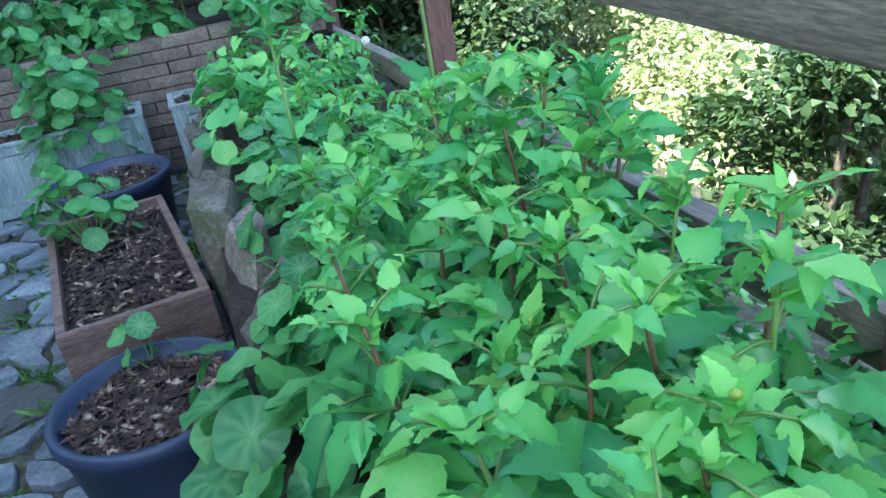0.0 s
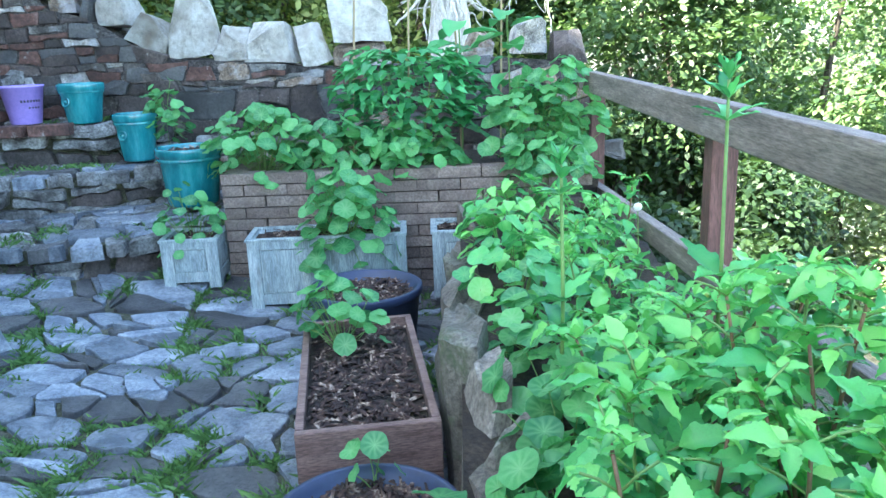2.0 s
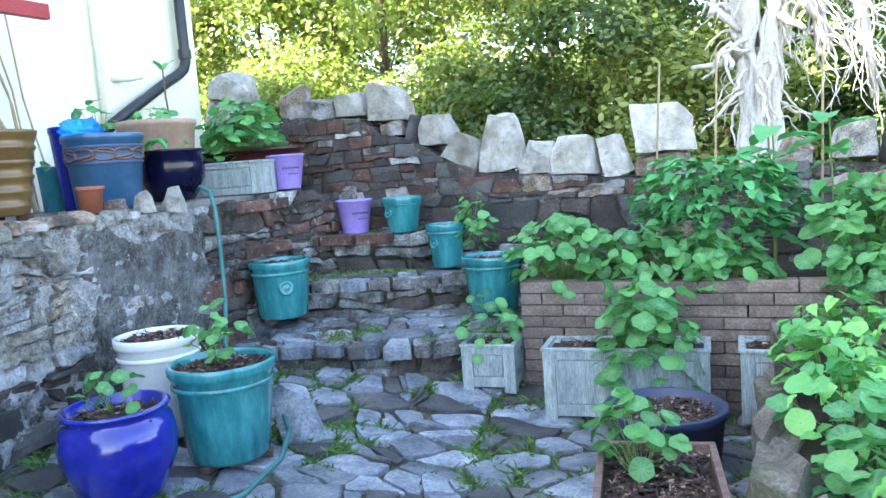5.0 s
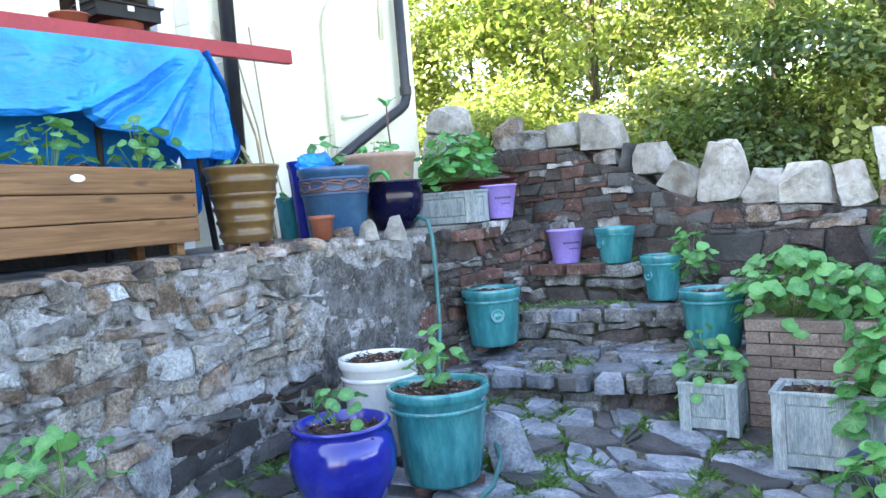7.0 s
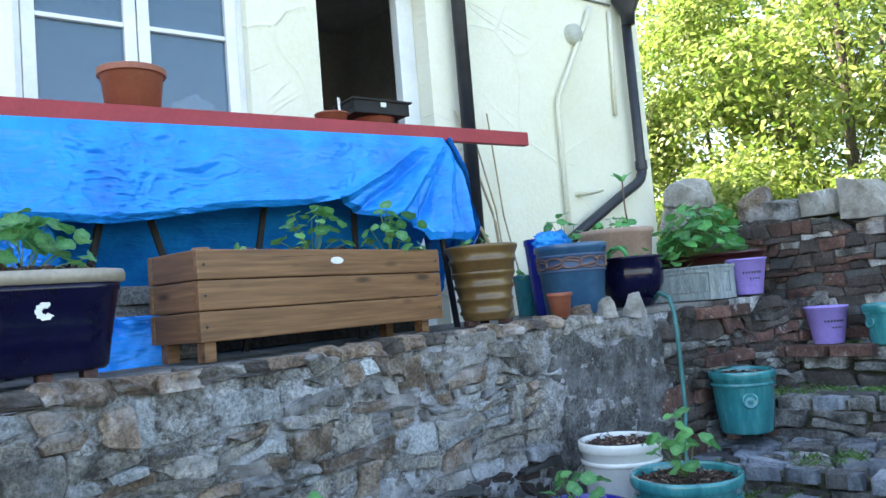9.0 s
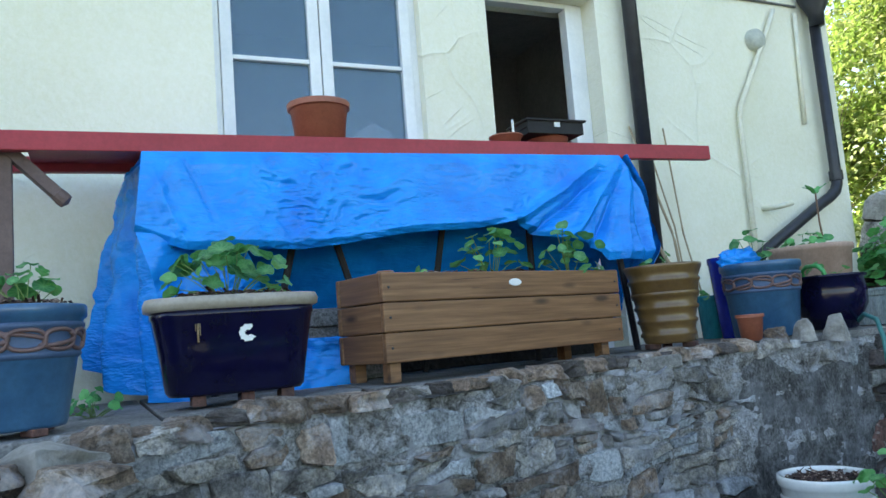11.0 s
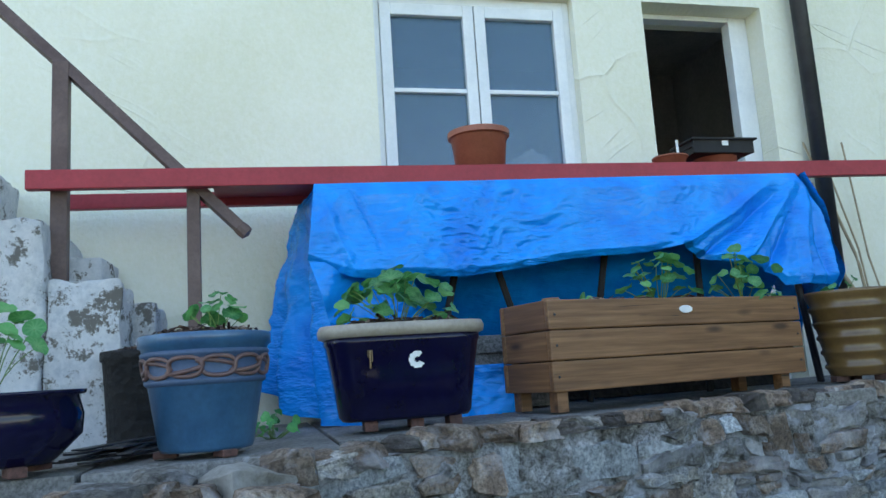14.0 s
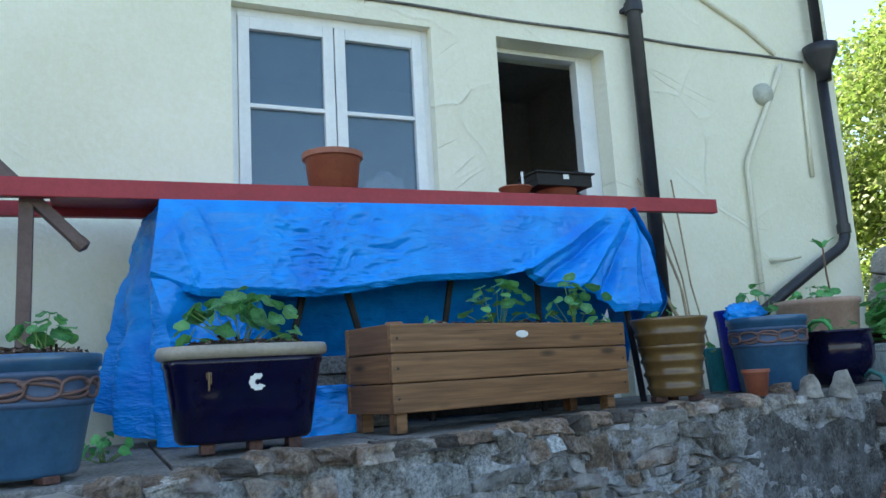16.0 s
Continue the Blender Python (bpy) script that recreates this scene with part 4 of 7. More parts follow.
# dark room behind the openings
tagged(part("room", boxes([(-6.0, -5.9, 0.3, 3.6, 1.0, 3.6), (-6.0, HB, 0.2, 0.3, 1.0, 3.6), (-6.0, HB, 3.6, 3.7, 1.0, 3.6), (-6.0, HB, 0.2, 3.7, 3.6, 3.7), (-6.0, HB, 0.2, 3.7, 0.95, 1.05)]), "dark"), "unlit dark room behind the door", "room", kind="structure")

win = thing("window_1", "white painted wooden casement window with two lights", "window", kind="structure")
WX = HX - 0.07
part("window_frame", boxes([(WX - 0.05, WX + 0.012, WY0, WY0 + 0.035, WZ0, WZ1), (WX - 0.05, WX + 0.012, WY1 - 0.035, WY1, WZ0, WZ1), (WX - 0.05, WX + 0.012, WY0 + 0.035, WY1 - 0.035, WZ1 - 0.045, WZ1),
                            (WX - 0.05, WX + 0.03, WY0 + 0.035, WY1 - 0.035, WZ0, WZ0 + 0.05)], 0.004), "whitepaint", win)
mid = (WY0 + WY1) / 2
for a, b in ((WY0 + 0.037, mid - 0.003), (mid + 0.003, WY1 - 0.037)):
    lo, hi = WZ0 + 0.052, WZ1 - 0.047
    c = part("casement", boxes([(WX - 0.03, WX + 0.02, a, a + 0.055, lo, hi), (WX - 0.03, WX + 0.02, b - 0.055, b, lo, hi), (WX - 0.03, WX + 0.02, a + 0.055, b - 0.055, hi - 0.06, hi), (WX - 0.03, WX + 0.02, a + 0.055, b - 0.055, lo, lo + 0.075),
                                (WX - 0.02, WX + 0.014, a + 0.055, b - 0.055, 2.565, 2.587)], 0.004), "whitepaint", win, "white painted casement")
    for z0, z1 in ((lo + 0.075, 2.565), (2.587, hi - 0.06)):
        part("pane", slab_bm(WX - 0.012, WX - 0.008, a + 0.055, b - 0.055, z0, z1), "glass", c, "reflective blue grey glass")
part("window_sill", slab_bm(WX + 0.02, HX + 0.05, WY0 + 0.003, WY1 - 0.003, WZ0 - 0.04, WZ0 - 0.003, 0.006), "whitepaint", win)
bm = bmesh.new()
bmesh.ops.create_icosphere(bm, subdivisions=4, radius=1.0)
for v in bm.verts:
    k = 1 + 0.35 * noise.noise(v.co * 1.8 + Vector((2, 5, 1))) + 0.15 * (0.5 - abs(noise.noise(v.co * 5)))
    v.co = (v.co.x * 0.05 * k, v.co.y * 0.12 * k * (1 - 0.45 * max(0, v.co.z)), v.co.z * 0.13 * k)
cloth = part("folded_cloth", bm, "whitepaint", smooth=True)
cloth.matrix_basis = pose(WX - 0.085, 1.46, WZ0 + 0.19)
tagged(cloth, "crumpled white cloth lying on the inner window sill", "cloth")
tagged(part("inner_sill", slab_bm(HB + 0.003, WX - 0.055, WY0 + 0.003, WY1 - 0.003, WZ0 - 0.03, WZ0 + 0.03, 0.004), "whitepaint"), "white painted inner window board", "sill", kind="structure")
door = thing("door_1", "white painted open doorway with a deep cream reveal", "door", kind="structure")
DX = HX - 0.13
part("door_frame", boxes([(DX - 0.07, DX, DY1 - 0.115, DY1 - 0.002, 1.06, DZ1 - 0.002), (DX - 0.07, DX, DY0 + 0.002, DY0 + 0.06, 1.06, DZ1 - 0.002), (DX - 0.07, DX, DY0 + 0.06, DY1 - 0.115, DZ1 - 0.03, DZ1 - 0.002)], 0.004), "whitepaint", door)
leaf = part("door_leaf", slab_bm(-0.72, 0.0, -0.022, 0.022, 1.065, 2.96, 0.004), "whitepaint", door, "open white door leaf")
leaf.matrix_basis = pose(DX - 0.22, DY1 + 0.02, 0, 0, 0, -70)

# pipes, vent and cable on the wall
def pipe(name, label, pts, r, mt, collars=()):
    o = thing(name, label, "pipe")
    part("pipe", tube(pts, r, 14), mt, o, smooth=True)
    for z in collars:
        p = Vector(pts[0])
        part("collar", lathe([(r * 1.02, -0.03), (r * 1.3, -0.03), (r * 1.3, 0.03), (r * 1.02, 0.03)], 16), mt, o, smooth=False).location = (p.x, p.y, z)
        part("bracket", slab_bm(HX - 0.002, p.x, p.y - 0.05, p.y + 0.05, z - 0.012, z + 0.012), mt, o)
    return o


pipe("drainpipe", "black iron downpipe fixed to the cream wall", [(HX + 0.07, 2.99, HT - 0.02), (HX + 0.07, 2.99, 1.1)], 0.042, "black", (3.33, 5.2))
g2 = pipe("drainpipe", "black downpipe with hopper and swan-neck outlet", [(HX + 0.07, 4.50, HT - 0.02), (HX + 0.07, 4.50, 3.2)], 0.034, "black", (5.2,))
part("hopper", lathe([(0.0, 3.02), (0.045, 3.02), (0.05, 3.10), (0.1, 3.2), (0.11, 3.26), (0.095, 3.26), (0.09, 3.21), (0.0, 3.2)], 20), "black", g2, "black iron hopper", True).location = (HX + 0.09, 4.48, 0)
part("outlet", tube([(HX + 0.07, 4.48, 3.03), (HX + 0.07, 4.49, 2.06), (HX + 0.07, 4.49, 1.98), (HX + 0.075, 4.46, 1.93), (HX + 0.08, 4.40, 1.89), (HX + 0.085, 4.275, 1.83), (HX + 0.09, 3.88, 1.615), (HX + 0.09, 3.7, 1.51)], 0.034, 14), "black", g2, smooth=True)
part("collar", lathe([(0.034, -0.03), (0.042, -0.03), (0.042, 0.03), (0.034, 0.03)], 16), "black", g2).location = (HX + 0.07, 4.49, 2.03)
pipe("waste_pipe", "cream painted waste pipe dog-legging down the wall", [(HX + 0.03, 4.17, 3.12), (HX + 0.03, 4.12, 3.02), (HX + 0.03, 3.79, 2.46), (HX + 0.03, 3.775, 2.40), (HX + 0.03, 3.775, 1.10)], 0.016, "creampaint")
pipe("waste_pipe", "short cream painted pipe stub on the wall", [(HX + 0.02, 4.37, 3.12), (HX + 0.02, 4.335, 2.38)], 0.014, "creampaint")
pipe("overflow_pipe", "small cream outlet pipe jutting from the wall", [(HX - 0.01, 3.90, 1.83), (HX + 0.1, 3.93, 1.825), (HX + 0.14, 4.0, 1.84)], 0.016, "creampaint")
vent = thing("vent_cover", "round grey green extractor vent cover on the wall", "vent", (HX, 4.0, 2.91))
part("cover", lathe([(0.0, 0.05), (0.05, 0.05), (0.068, 0.035), (0.074, 0.0)], 24), "ventgrey", vent, smooth=True).matrix_basis = pose(0, 0, 0, 0, 90, 0)
cab = thing("wall_cable", "thin grey cable clipped along the wall", "cable")
part("cable", tube([(HX + 0.008, y, 3.175 + 0.004 * math.sin(y * 5)) for y in [0.2 * i - 1.0 for i in range(28)]], 0.008, 6), "render_grey", cab)
part("cable", tube([(HX + 0.012, 4.15, 3.20), (HX + 0.012, 3.9, 3.36), (HX + 0.012, 3.2, 3.68)], 0.016, 8), "creampaint", cab, "cream painted conduit")

# ---- whitewashed steps beside the house ----
ws = thing("whitewashed_steps", "crumbling whitewashed masonry steps against the house", "steps", kind="structure")
for x0, x1, y0, y1, z1 in ((-3.6, -2.95, -2.2, -0.84, 2.055), (-3.6, -2.97, -0.84, -0.60, 1.82), (-3.6, -3.25, -0.60, -0.46, 1.73), (-3.25, -2.99, -0.60, -0.36, 1.60), (-3.6, -3.25, -0.46, -0.28, 1.54)):
    bm = bmesh.new()
    slab_bm(x0, x1 - 0.003, y0, y1 - 0.003, 1.02, z1, 0.02, bm)
    bmesh.ops.subdivide_edges(bm, edges=bm.edges, cuts=11, use_grid_fill=True)
    for v in bm.verts:
        q = v.co.copy()
        v.co += 0.02 * Vector((noise.noise(q * 6), noise.noise(q * 6 + Vector((9, 0, 0))), noise.noise(q * 6 + Vector((0, 9, 0)))))
        v.co += 0.012 * Vector((noise.noise(q * 17), noise.noise(q * 17 + Vector((9, 0, 0))), noise.noise(q * 17 + Vector((0, 9, 0)))))
    part("step_block", bm, "whiteplaster", ws, smooth=True)

# ---- bench with red rails, posts and tarpaulin ----
bench = thing("plant_bench", "long plank bench with red painted rails beside the house", "bench")
part("front_rail", slab_bm(-0.02, 0.02, -1.82, 1.82, -0.035, 0.035, 0.004), "redpaint", bench).matrix_basis = pose(-3.06, 1.135, 1.988, 0.65, 0, 0)
part("back_rail", slab_bm(-0.02, 0.02, -1.78, 1.20, -0.03, 0.03, 0.004), "redpaint", bench).matrix_basis = pose(-3.40, 1.115, 1.985, 0.65, 0, 0)
part("board", slab_bm(-0.14, 0.14, -1.2, 1.30, -0.015, 0.015, 0.004), "redpaint", bench).matrix_basis = pose(-3.235, 1.135, 2.002, 0.65, 0, 0)
for y in (0.42, 2.35):
    for x in (-3.12, -3.46):
        part("leg", tube([(x, y, 1.95), (x - 0.02, y + 0.12, 1.05)], 0.016, 8), "black", bench, "thin dark metal leg")
for y, dy in ((0.94, -0.21), (0.955, 0.25), (1.57, -0.17), (1.95, 0.0)):
    part("brace", tube([(-3.16, y, 1.92), (-3.18, y + dy, 1.06)], 0.015, 8), "blackplastic", bench, "thin dark metal leg")
hand_rail = thing("stair_handrail", "weathered brown timber handrail sloping beside the steps", "handrail")
hr = part("rail", tube([(-3.125, -2.0, 3.81), (-3.125, -0.598, 2.437), (-3.125, 0.03, 1.805)], 0.028, 4), "railwood", hand_rail)
part("rail_end", lathe([(0, -0.03), (0.026, -0.02), (0.028, 0), (0.026, 0.02), (0, 0.03)], 12), "railwood", hr).matrix_basis = pose(-3.125, 0.045, 1.79, 45, 0, 0)
part("post", slab_bm(-3.15, -3.10, -0.617, -0.56, 1.012, 2.43, 0.004), "railwood", hand_rail)
part("post", slab_bm(-3.15, -3.105, -0.155, -0.108, 1.012, 1.95, 0.004), "railwood", hand_rail)

def crease(p, k=1.0):
    """Sharp crumples of a plastic sheet, gathered in patches."""
    n = noise.noise
    q = p + 0.05 * Vector((n(p * 5), n(p * 5 + Vector((5, 0, 0))), n(p * 5 + Vector((0, 5, 0)))))
    q = Vector((q.x, q.y * 0.9 + 0.3 * q.z, q.z * 1.15 - 0.4 * q.y))
    busy = max(0.4, min(1.0, 0.65 + 1.6 * n(p * 1.9 + Vector((7, 1, 0)))))
    big, mid = abs(n(q * 2.6 + Vector((8, 0, 0)))), abs(n(q * 6.5 + Vector((21, 0, 0))))
    fine, tiny = abs(n(q * 14 + Vector((40, 0, 0)))), abs(n(q * 29 + Vector((11, 3, 0))))
    return k * (0.022 * n(p * 2.4) - 0.035 * big - busy * (0.020 * mid + 0.017 * fine + 0.010 * tiny) + 0.03)
def folds(y, z):
    """Deep diagonal folds that run from the rail's end down towards the hem."""
    d = 0.0
    for y0, z0, y1, z1, amp, wide in ((2.30, 1.96, 1.70, 1.63, 0.040, 0.034), (2.34, 1.93, 1.86, 1.60, -0.045, 0.036), (2.36, 1.92, 2.02, 1.57, 0.045, 0.036), (2.39, 1.90, 2.17, 1.52, -0.040, 0.034),
                                      (2.41, 1.92, 2.32, 1.48, 0.042, 0.036), (2.42, 1.90, 2.46, 1.48, -0.03, 0.03), (0.42, 1.95, 0.53, 1.70, -0.016, 0.014), (0.33, 1.90, 0.44, 1.58, 0.018, 0.03)):
        ex, ez = y1 - y0, z1 - z0
        ln = math.hypot(ex, ez)
        t = ((y - y0) * ex + (z - z0) * ez) / ln ** 2
        off = ((y - y0) * ez - (z - z0) * ex) / ln + 0.02 * noise.noise(Vector((y * 6, z * 6, y1)))
        grow = max(0.0, min(1.0, t * 1.6 + 0.15)) * max(0.0, min(1.0, (1.25 - t) * 4))
        d += amp * grow * max(0.0, 1 - abs(off) / wide) ** 1.3
    return d
HEM = [(0.27, 1.648), (0.355, 1.611), (0.44, 1.575), (0.67, 1.580), (0.83, 1.570), (0.99, 1.583), (1.29, 1.625), (1.61, 1.640), (1.78, 1.667), (1.83, 1.629), (1.91, 1.603), (2.12, 1.58), (2.19, 1.545), (2.24, 1.485), (2.34, 1.488), (2.48, 1.483)]
def hem(s):
    f = s * (len(HEM) - 1)
    i = min(int(f), len(HEM) - 2)
    k = f - i
    (a, za), (b, zb) = HEM[i], HEM[i + 1]
    return a + (b - a) * k, za + (zb - za) * k
def sheet(f, nu, nv):
    bm = bmesh.new()
    g = [[bm.verts.new(f(i / nu, j / nv)) for j in range(nv + 1)] for i in range(nu + 1)]
    for i in range(nu):
        for j in range(nv):
            bm.faces.new((g[i][j], g[i + 1][j], g[i + 1][j + 1], g[i][j + 1]))
    return bm
FX = -3.03
def tarp_front(s, t):
    hy, hz = hem(s)
    k = (hy - 0.27) / 2.21
    ty, tz = 0.306 + 2.08 * k, 1.942 + 0.036 * k
    flare = 0.05 * math.sin(math.pi * t) * max(0.0, (k - 0.85) / 0.15)
    p = Vector((FX + 0.05 * t, ty + (hy - ty) * t + flare, tz + (hz - tz) * t))
    soft = min(1.0, t * 6 + 0.15)
    p.x += soft * (crease(p, 1.15) + folds(p.y, p.z)) - 0.03 * max(0.0, t - 0.93) / 0.07
    return p
def tarp_top(s, t):
    p = Vector((FX - 0.49 * t, 0.306 + 2.08 * s - 0.05 * t * (1 - s), 1.942 + 0.036 * s - 0.004 * t))
    return p + Vector((0, 0, -0.012 - 0.2 * crease(p) if t > 0 else 0))
def tarp_left(s, t):
    top = Vector((FX - 0.48 * s, 0.306 - 0.035 * s, 1.942))
    low = Vector((-3.0 - 0.46 * s, 0.41 - 0.29 * s ** 0.8, 1.045 + 0.14 * s * s))
    p = top.lerp(low, t)
    p.y -= 0.058 * math.sin(math.pi * min(1.0, t * 0.95)) * (0.35 + 0.65 * s)
    fan = 0.030 * t * math.sin(s * 15 + 1.5 * t) + 0.05 * max(0.0, t - 0.86) * math.sin(s * 21)
    return p + Vector((0.3 * fan, crease(p, 1.2) + 1.5 * fan, 0))
def tarp_back(s, t):
    """The loose inner sheet sags back under the bench, then hangs down."""
    k = min(1.0, t / 0.55)
    p = Vector((-3.12 - 0.40 * k, 0.31 + 2.14 * s, 1.72 - 0.36 * k - 0.26 * max(0.0, t - 0.55) / 0.45))
    p.x += crease(p, 1.0) - 0.03
    return p
def tarp_right(s, t):
    p = Vector((-2.99 - 0.5 * s, 2.39 + 0.13 * math.sin(math.pi * min(1, t * 0.75)) - 0.02 * t, 1.975 - (0.5 + 0.39 * s) * t))
    return p + Vector((0.04 * t * math.sin(9 * t + s * 5), crease(p, 1.2) + 0.03 * math.sin(s * 14) * t, 0))
def tarp_corner(s, t):
    """The loose corner tucked in behind the hem."""
    p = Vector((-3.01 - 0.16 * s - 0.05 * t, 0.275 + 0.40 * s + 0.10 * t, 1.645 - 0.06 * s - (0.34 - 0.12 * s) * t))
    p.x += crease(p, 1.6) + 0.035 * math.sin(7 * s + 5 * t)
    return p
def tarp_skirt(s, t):
    p = Vector((-2.95 - 0.06 * (1 - t), 0.76 + 0.24 * s - 0.05 * (1 - t) * (1 - s), 1.235 - 0.18 * t))
    p.x += crease(p, 2.2)
    return p
tarp = thing("tarpaulin", "crumpled bright blue tarpaulin draped over the bench", "tarpaulin")
for nm, fn, a, b in (("front_drape", tarp_front, 380, 110), ("top_cover", tarp_top, 60, 10), ("side_drape", tarp_left, 90, 120), ("back_drape", tarp_back, 50, 24), ("side_drape", tarp_right, 40, 40), ("tucked_corner", tarp_corner, 60, 50), ("skirt", tarp_skirt, 40, 30)):
    part(nm, sheet(fn, a, b), "tarp", tarp, smooth=True)


# near-black board added in place of the deep shade under the bench
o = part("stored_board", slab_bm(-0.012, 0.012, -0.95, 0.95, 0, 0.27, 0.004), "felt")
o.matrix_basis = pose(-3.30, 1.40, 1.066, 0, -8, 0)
tagged(o, "near-black board added on edge for the shade under the bench", "board")
for i, (y, z, r) in enumerate(((1.0, 1.066, 4), (1.02, 1.136, -3), (0.99, 1.206, 2), (1.04, 1.276, 6))):
    o = part("concrete_block", slab_bm(-0.10, 0.10, -0.17, 0.17, 0, 0.068, 0.006), "render_grey")
    o.matrix_basis = pose(-3.12, y, z, 0, 0, r)
    tagged(o, "grey concrete block stacked under the bench", "block", "stacked blocks")

# ---- pots ----
def chips(parent, c, r, z, n, seed, sy=1.0, heap=0.0):
    """Bark chips lying on potting soil."""
    rg = random.Random(seed)
    bm = bmesh.new()
    for _ in range(n):
        a, d = rg.uniform(0, 6.28), r * math.sqrt(rg.random()) * 0.93
        ln, w = rg.choice([0.014, 0.02, 0.028, 0.04, 0.065]) * rg.uniform(0.8, 1.2), rg.uniform(0.003, 0.0075)
        m = pose(c[0] + d * math.cos(a), c[1] + d * sy * math.sin(a), z + heap * (1 - (d / r) ** 2) + rg.uniform(0.002, 0.012), rg.uniform(-30, 30), rg.uniform(-30, 30), rg.uniform(0, 180))
        vs = [bm.verts.new(m @ Vector(p)) for p in ((-ln / 2, -w, 0), (ln / 2, -w * 0.6, 0), (ln / 2, w * 0.6, 0), (-ln / 2, w, 0), (0, 0, w))]
        for f in ((0, 1, 4), (1, 2, 4), (2, 3, 4), (3, 0, 4), (3, 2, 1, 0)):
            bm.faces.new([vs[i] for i in f])
    return tagged(part("mulch", bm, "chips", parent, "pale and dark bark chips"), kind="stuff")


M["chips"] = mottled("bark_chips", [(0.42, (0.022, 0.012, 0.010)), (0.55, (0.07, 0.038, 0.028)), (0.67, (0.42, 0.32, 0.245))], 30, 90, 0.9, bump_s=0, per_object=False)


def soil_disc(parent, r, z, seed, sy=1.0, n=0, heap=0.0):
    bm = bmesh.new()
    rg = random.Random(seed)
    o = rg.uniform(0, 90)
    rings = [[bm.verts.new((0, 0, z + 0.012 + heap))]]
    for k in range(1, 6):
        rr = r * k / 5
        rings.append([bm.verts.new((rr * math.cos(a), rr * sy * math.sin(a), z + heap * (1 - (k / 5) ** 2) + 0.012 * noise.noise(Vector((rr * 18 * math.cos(a) + o, rr * 18 * math.sin(a), 0))))) for a in (2 * math.pi * i / 24 for i in range(24))])
    for i in range(24):
        bm.faces.new((rings[0][0], rings[1][i], rings[1][(i + 1) % 24]))
        for a, b in zip(rings[1:], rings[2:]):
            bm.faces.new((a[i], b[i], b[(i + 1) % 24], a[(i + 1) % 24]))
    part("soil", bm, "soil", parent, "dark potting compost", True)
    if n:
        chips(parent, (0, 0), r, z, n, seed, sy, heap)


def round_pot(name, label, mt, at, rt, rb, h, style="plain", chip=0, feet=0, seed=1, rz=0, depth=0.03, group="", heap=0.0, lift=0.022):
    o = thing(name, label, "pot", at, group, rz=rz)
    z0 = lift if feet else 0.0
    w = 0.014
    if style == "glazed":   # straight taper, rolled rim and one raised band
        prof = [(0, z0), (rb * 0.96, z0), (rb, z0 + 0.012), (rb + (rt * 0.95 - rb) * 0.5, h * 0.5), (rt * 0.94, h - 0.045), (rt * 0.97, h - 0.04), (rt, h - 0.03), (rt, h - 0.008), (rt * 0.985, h), (rt * 0.91, h), (rt * 0.89, h - 0.012), (rt * 0.86, h * 0.6), (0, h * 0.55)]
    elif style == "jar":    # bulging body, narrow neck, rolled lip
        prof = [(0, z0), (rb * 0.85, z0), (rb * 0.92, z0 + 0.02), (rt * 1.04, h * 0.42), (rt * 1.07, h * 0.62), (rt * 1.0, h * 0.84), (rt * 0.93, h * 0.88), (rt * 0.93, h * 0.94), (rt * 0.98, h * 0.96), (rt, h * 0.98), (rt * 0.97, h), (rt * 0.88, h), (rt * 0.86, h * 0.9), (0, h * 0.7)]
    elif style == "ribbed":
        prof = [(0, z0), (rb * 0.95, z0), (rb, z0 + 0.01)]
        for k in range(1, 6):
            zz, rr = h * k / 6.2, rb + (rt - rb) * k / 6.2
            prof += [(rr - 0.004, zz - 0.012), (rr + 0.005, zz - 0.004), (rr + 0.005, zz + 0.006), (rr - 0.003, zz + 0.014)]
        prof += [(rt * 0.98, h - 0.03), (rt * 1.03, h - 0.012), (rt * 1.03, h), (rt * 0.94, h), (rt * 0.92, h - 0.02), (rt * 0.88, h * 0.6), (0, h * 0.5)]
    elif style == "bowl":
        prof = [(0, z0), (rb * 0.9, z0), (rb, z0 + 0.01), (rt * 0.98, h * 0.45), (rt * 1.0, h * 0.7), (rt * 0.93, h * 0.93), (rt * 1.02, h * 0.95), (rt * 1.03, h), (rt * 0.92, h), (rt * 0.88, h * 0.85), (0, h * 0.7)]
    elif style == "nursery":
        prof = [(0, z0), (rb, z0), (rb + (rt * 0.95 - rb) * 0.9, h * 0.87), (rt * 0.985, h * 0.885), (rt, h * 0.9), (rt, h * 0.985), (rt * 0.99, h), (rt * 0.95, h), (rt * 0.92, h * 0.8), (0, h * 0.7)]
    elif style == "bucket":
        prof = [(0, z0), (rb * 0.97, z0), (rb, z0 + 0.006), (rt * 0.985, h - 0.012), (rt * 1.03, h - 0.01), (rt * 1.03, h), (rt * 0.97, h), (rt * 0.94, h - 0.03), (0, h * 0.7)]
    else:
        prof = [(0, z0), (rb * 0.96, z0), (rb, z0 + 0.01), (rt * 0.95, h - 0.035), (rt, h - 0.03), (rt, h - 0.004), (rt * 0.985, h), (rt * 0.92, h), (rt * 0.9, h - 0.02), (0, h * 0.6)]
    body = part("body", lathe(prof, 56), mt, o, smooth=True)
    if style == "nursery":
        part("rim", lathe([(rt * 0.98, h * 0.86), (rt * 1.035, h * 0.875), (rt * 1.045, h * 0.985), (rt * 1.03, h), (rt * 0.97, h)], 56), mt, body)
    if style == "glazed":
        zz = h * 0.80
        rr = rb + (rt * 0.95 - rb) * 0.84
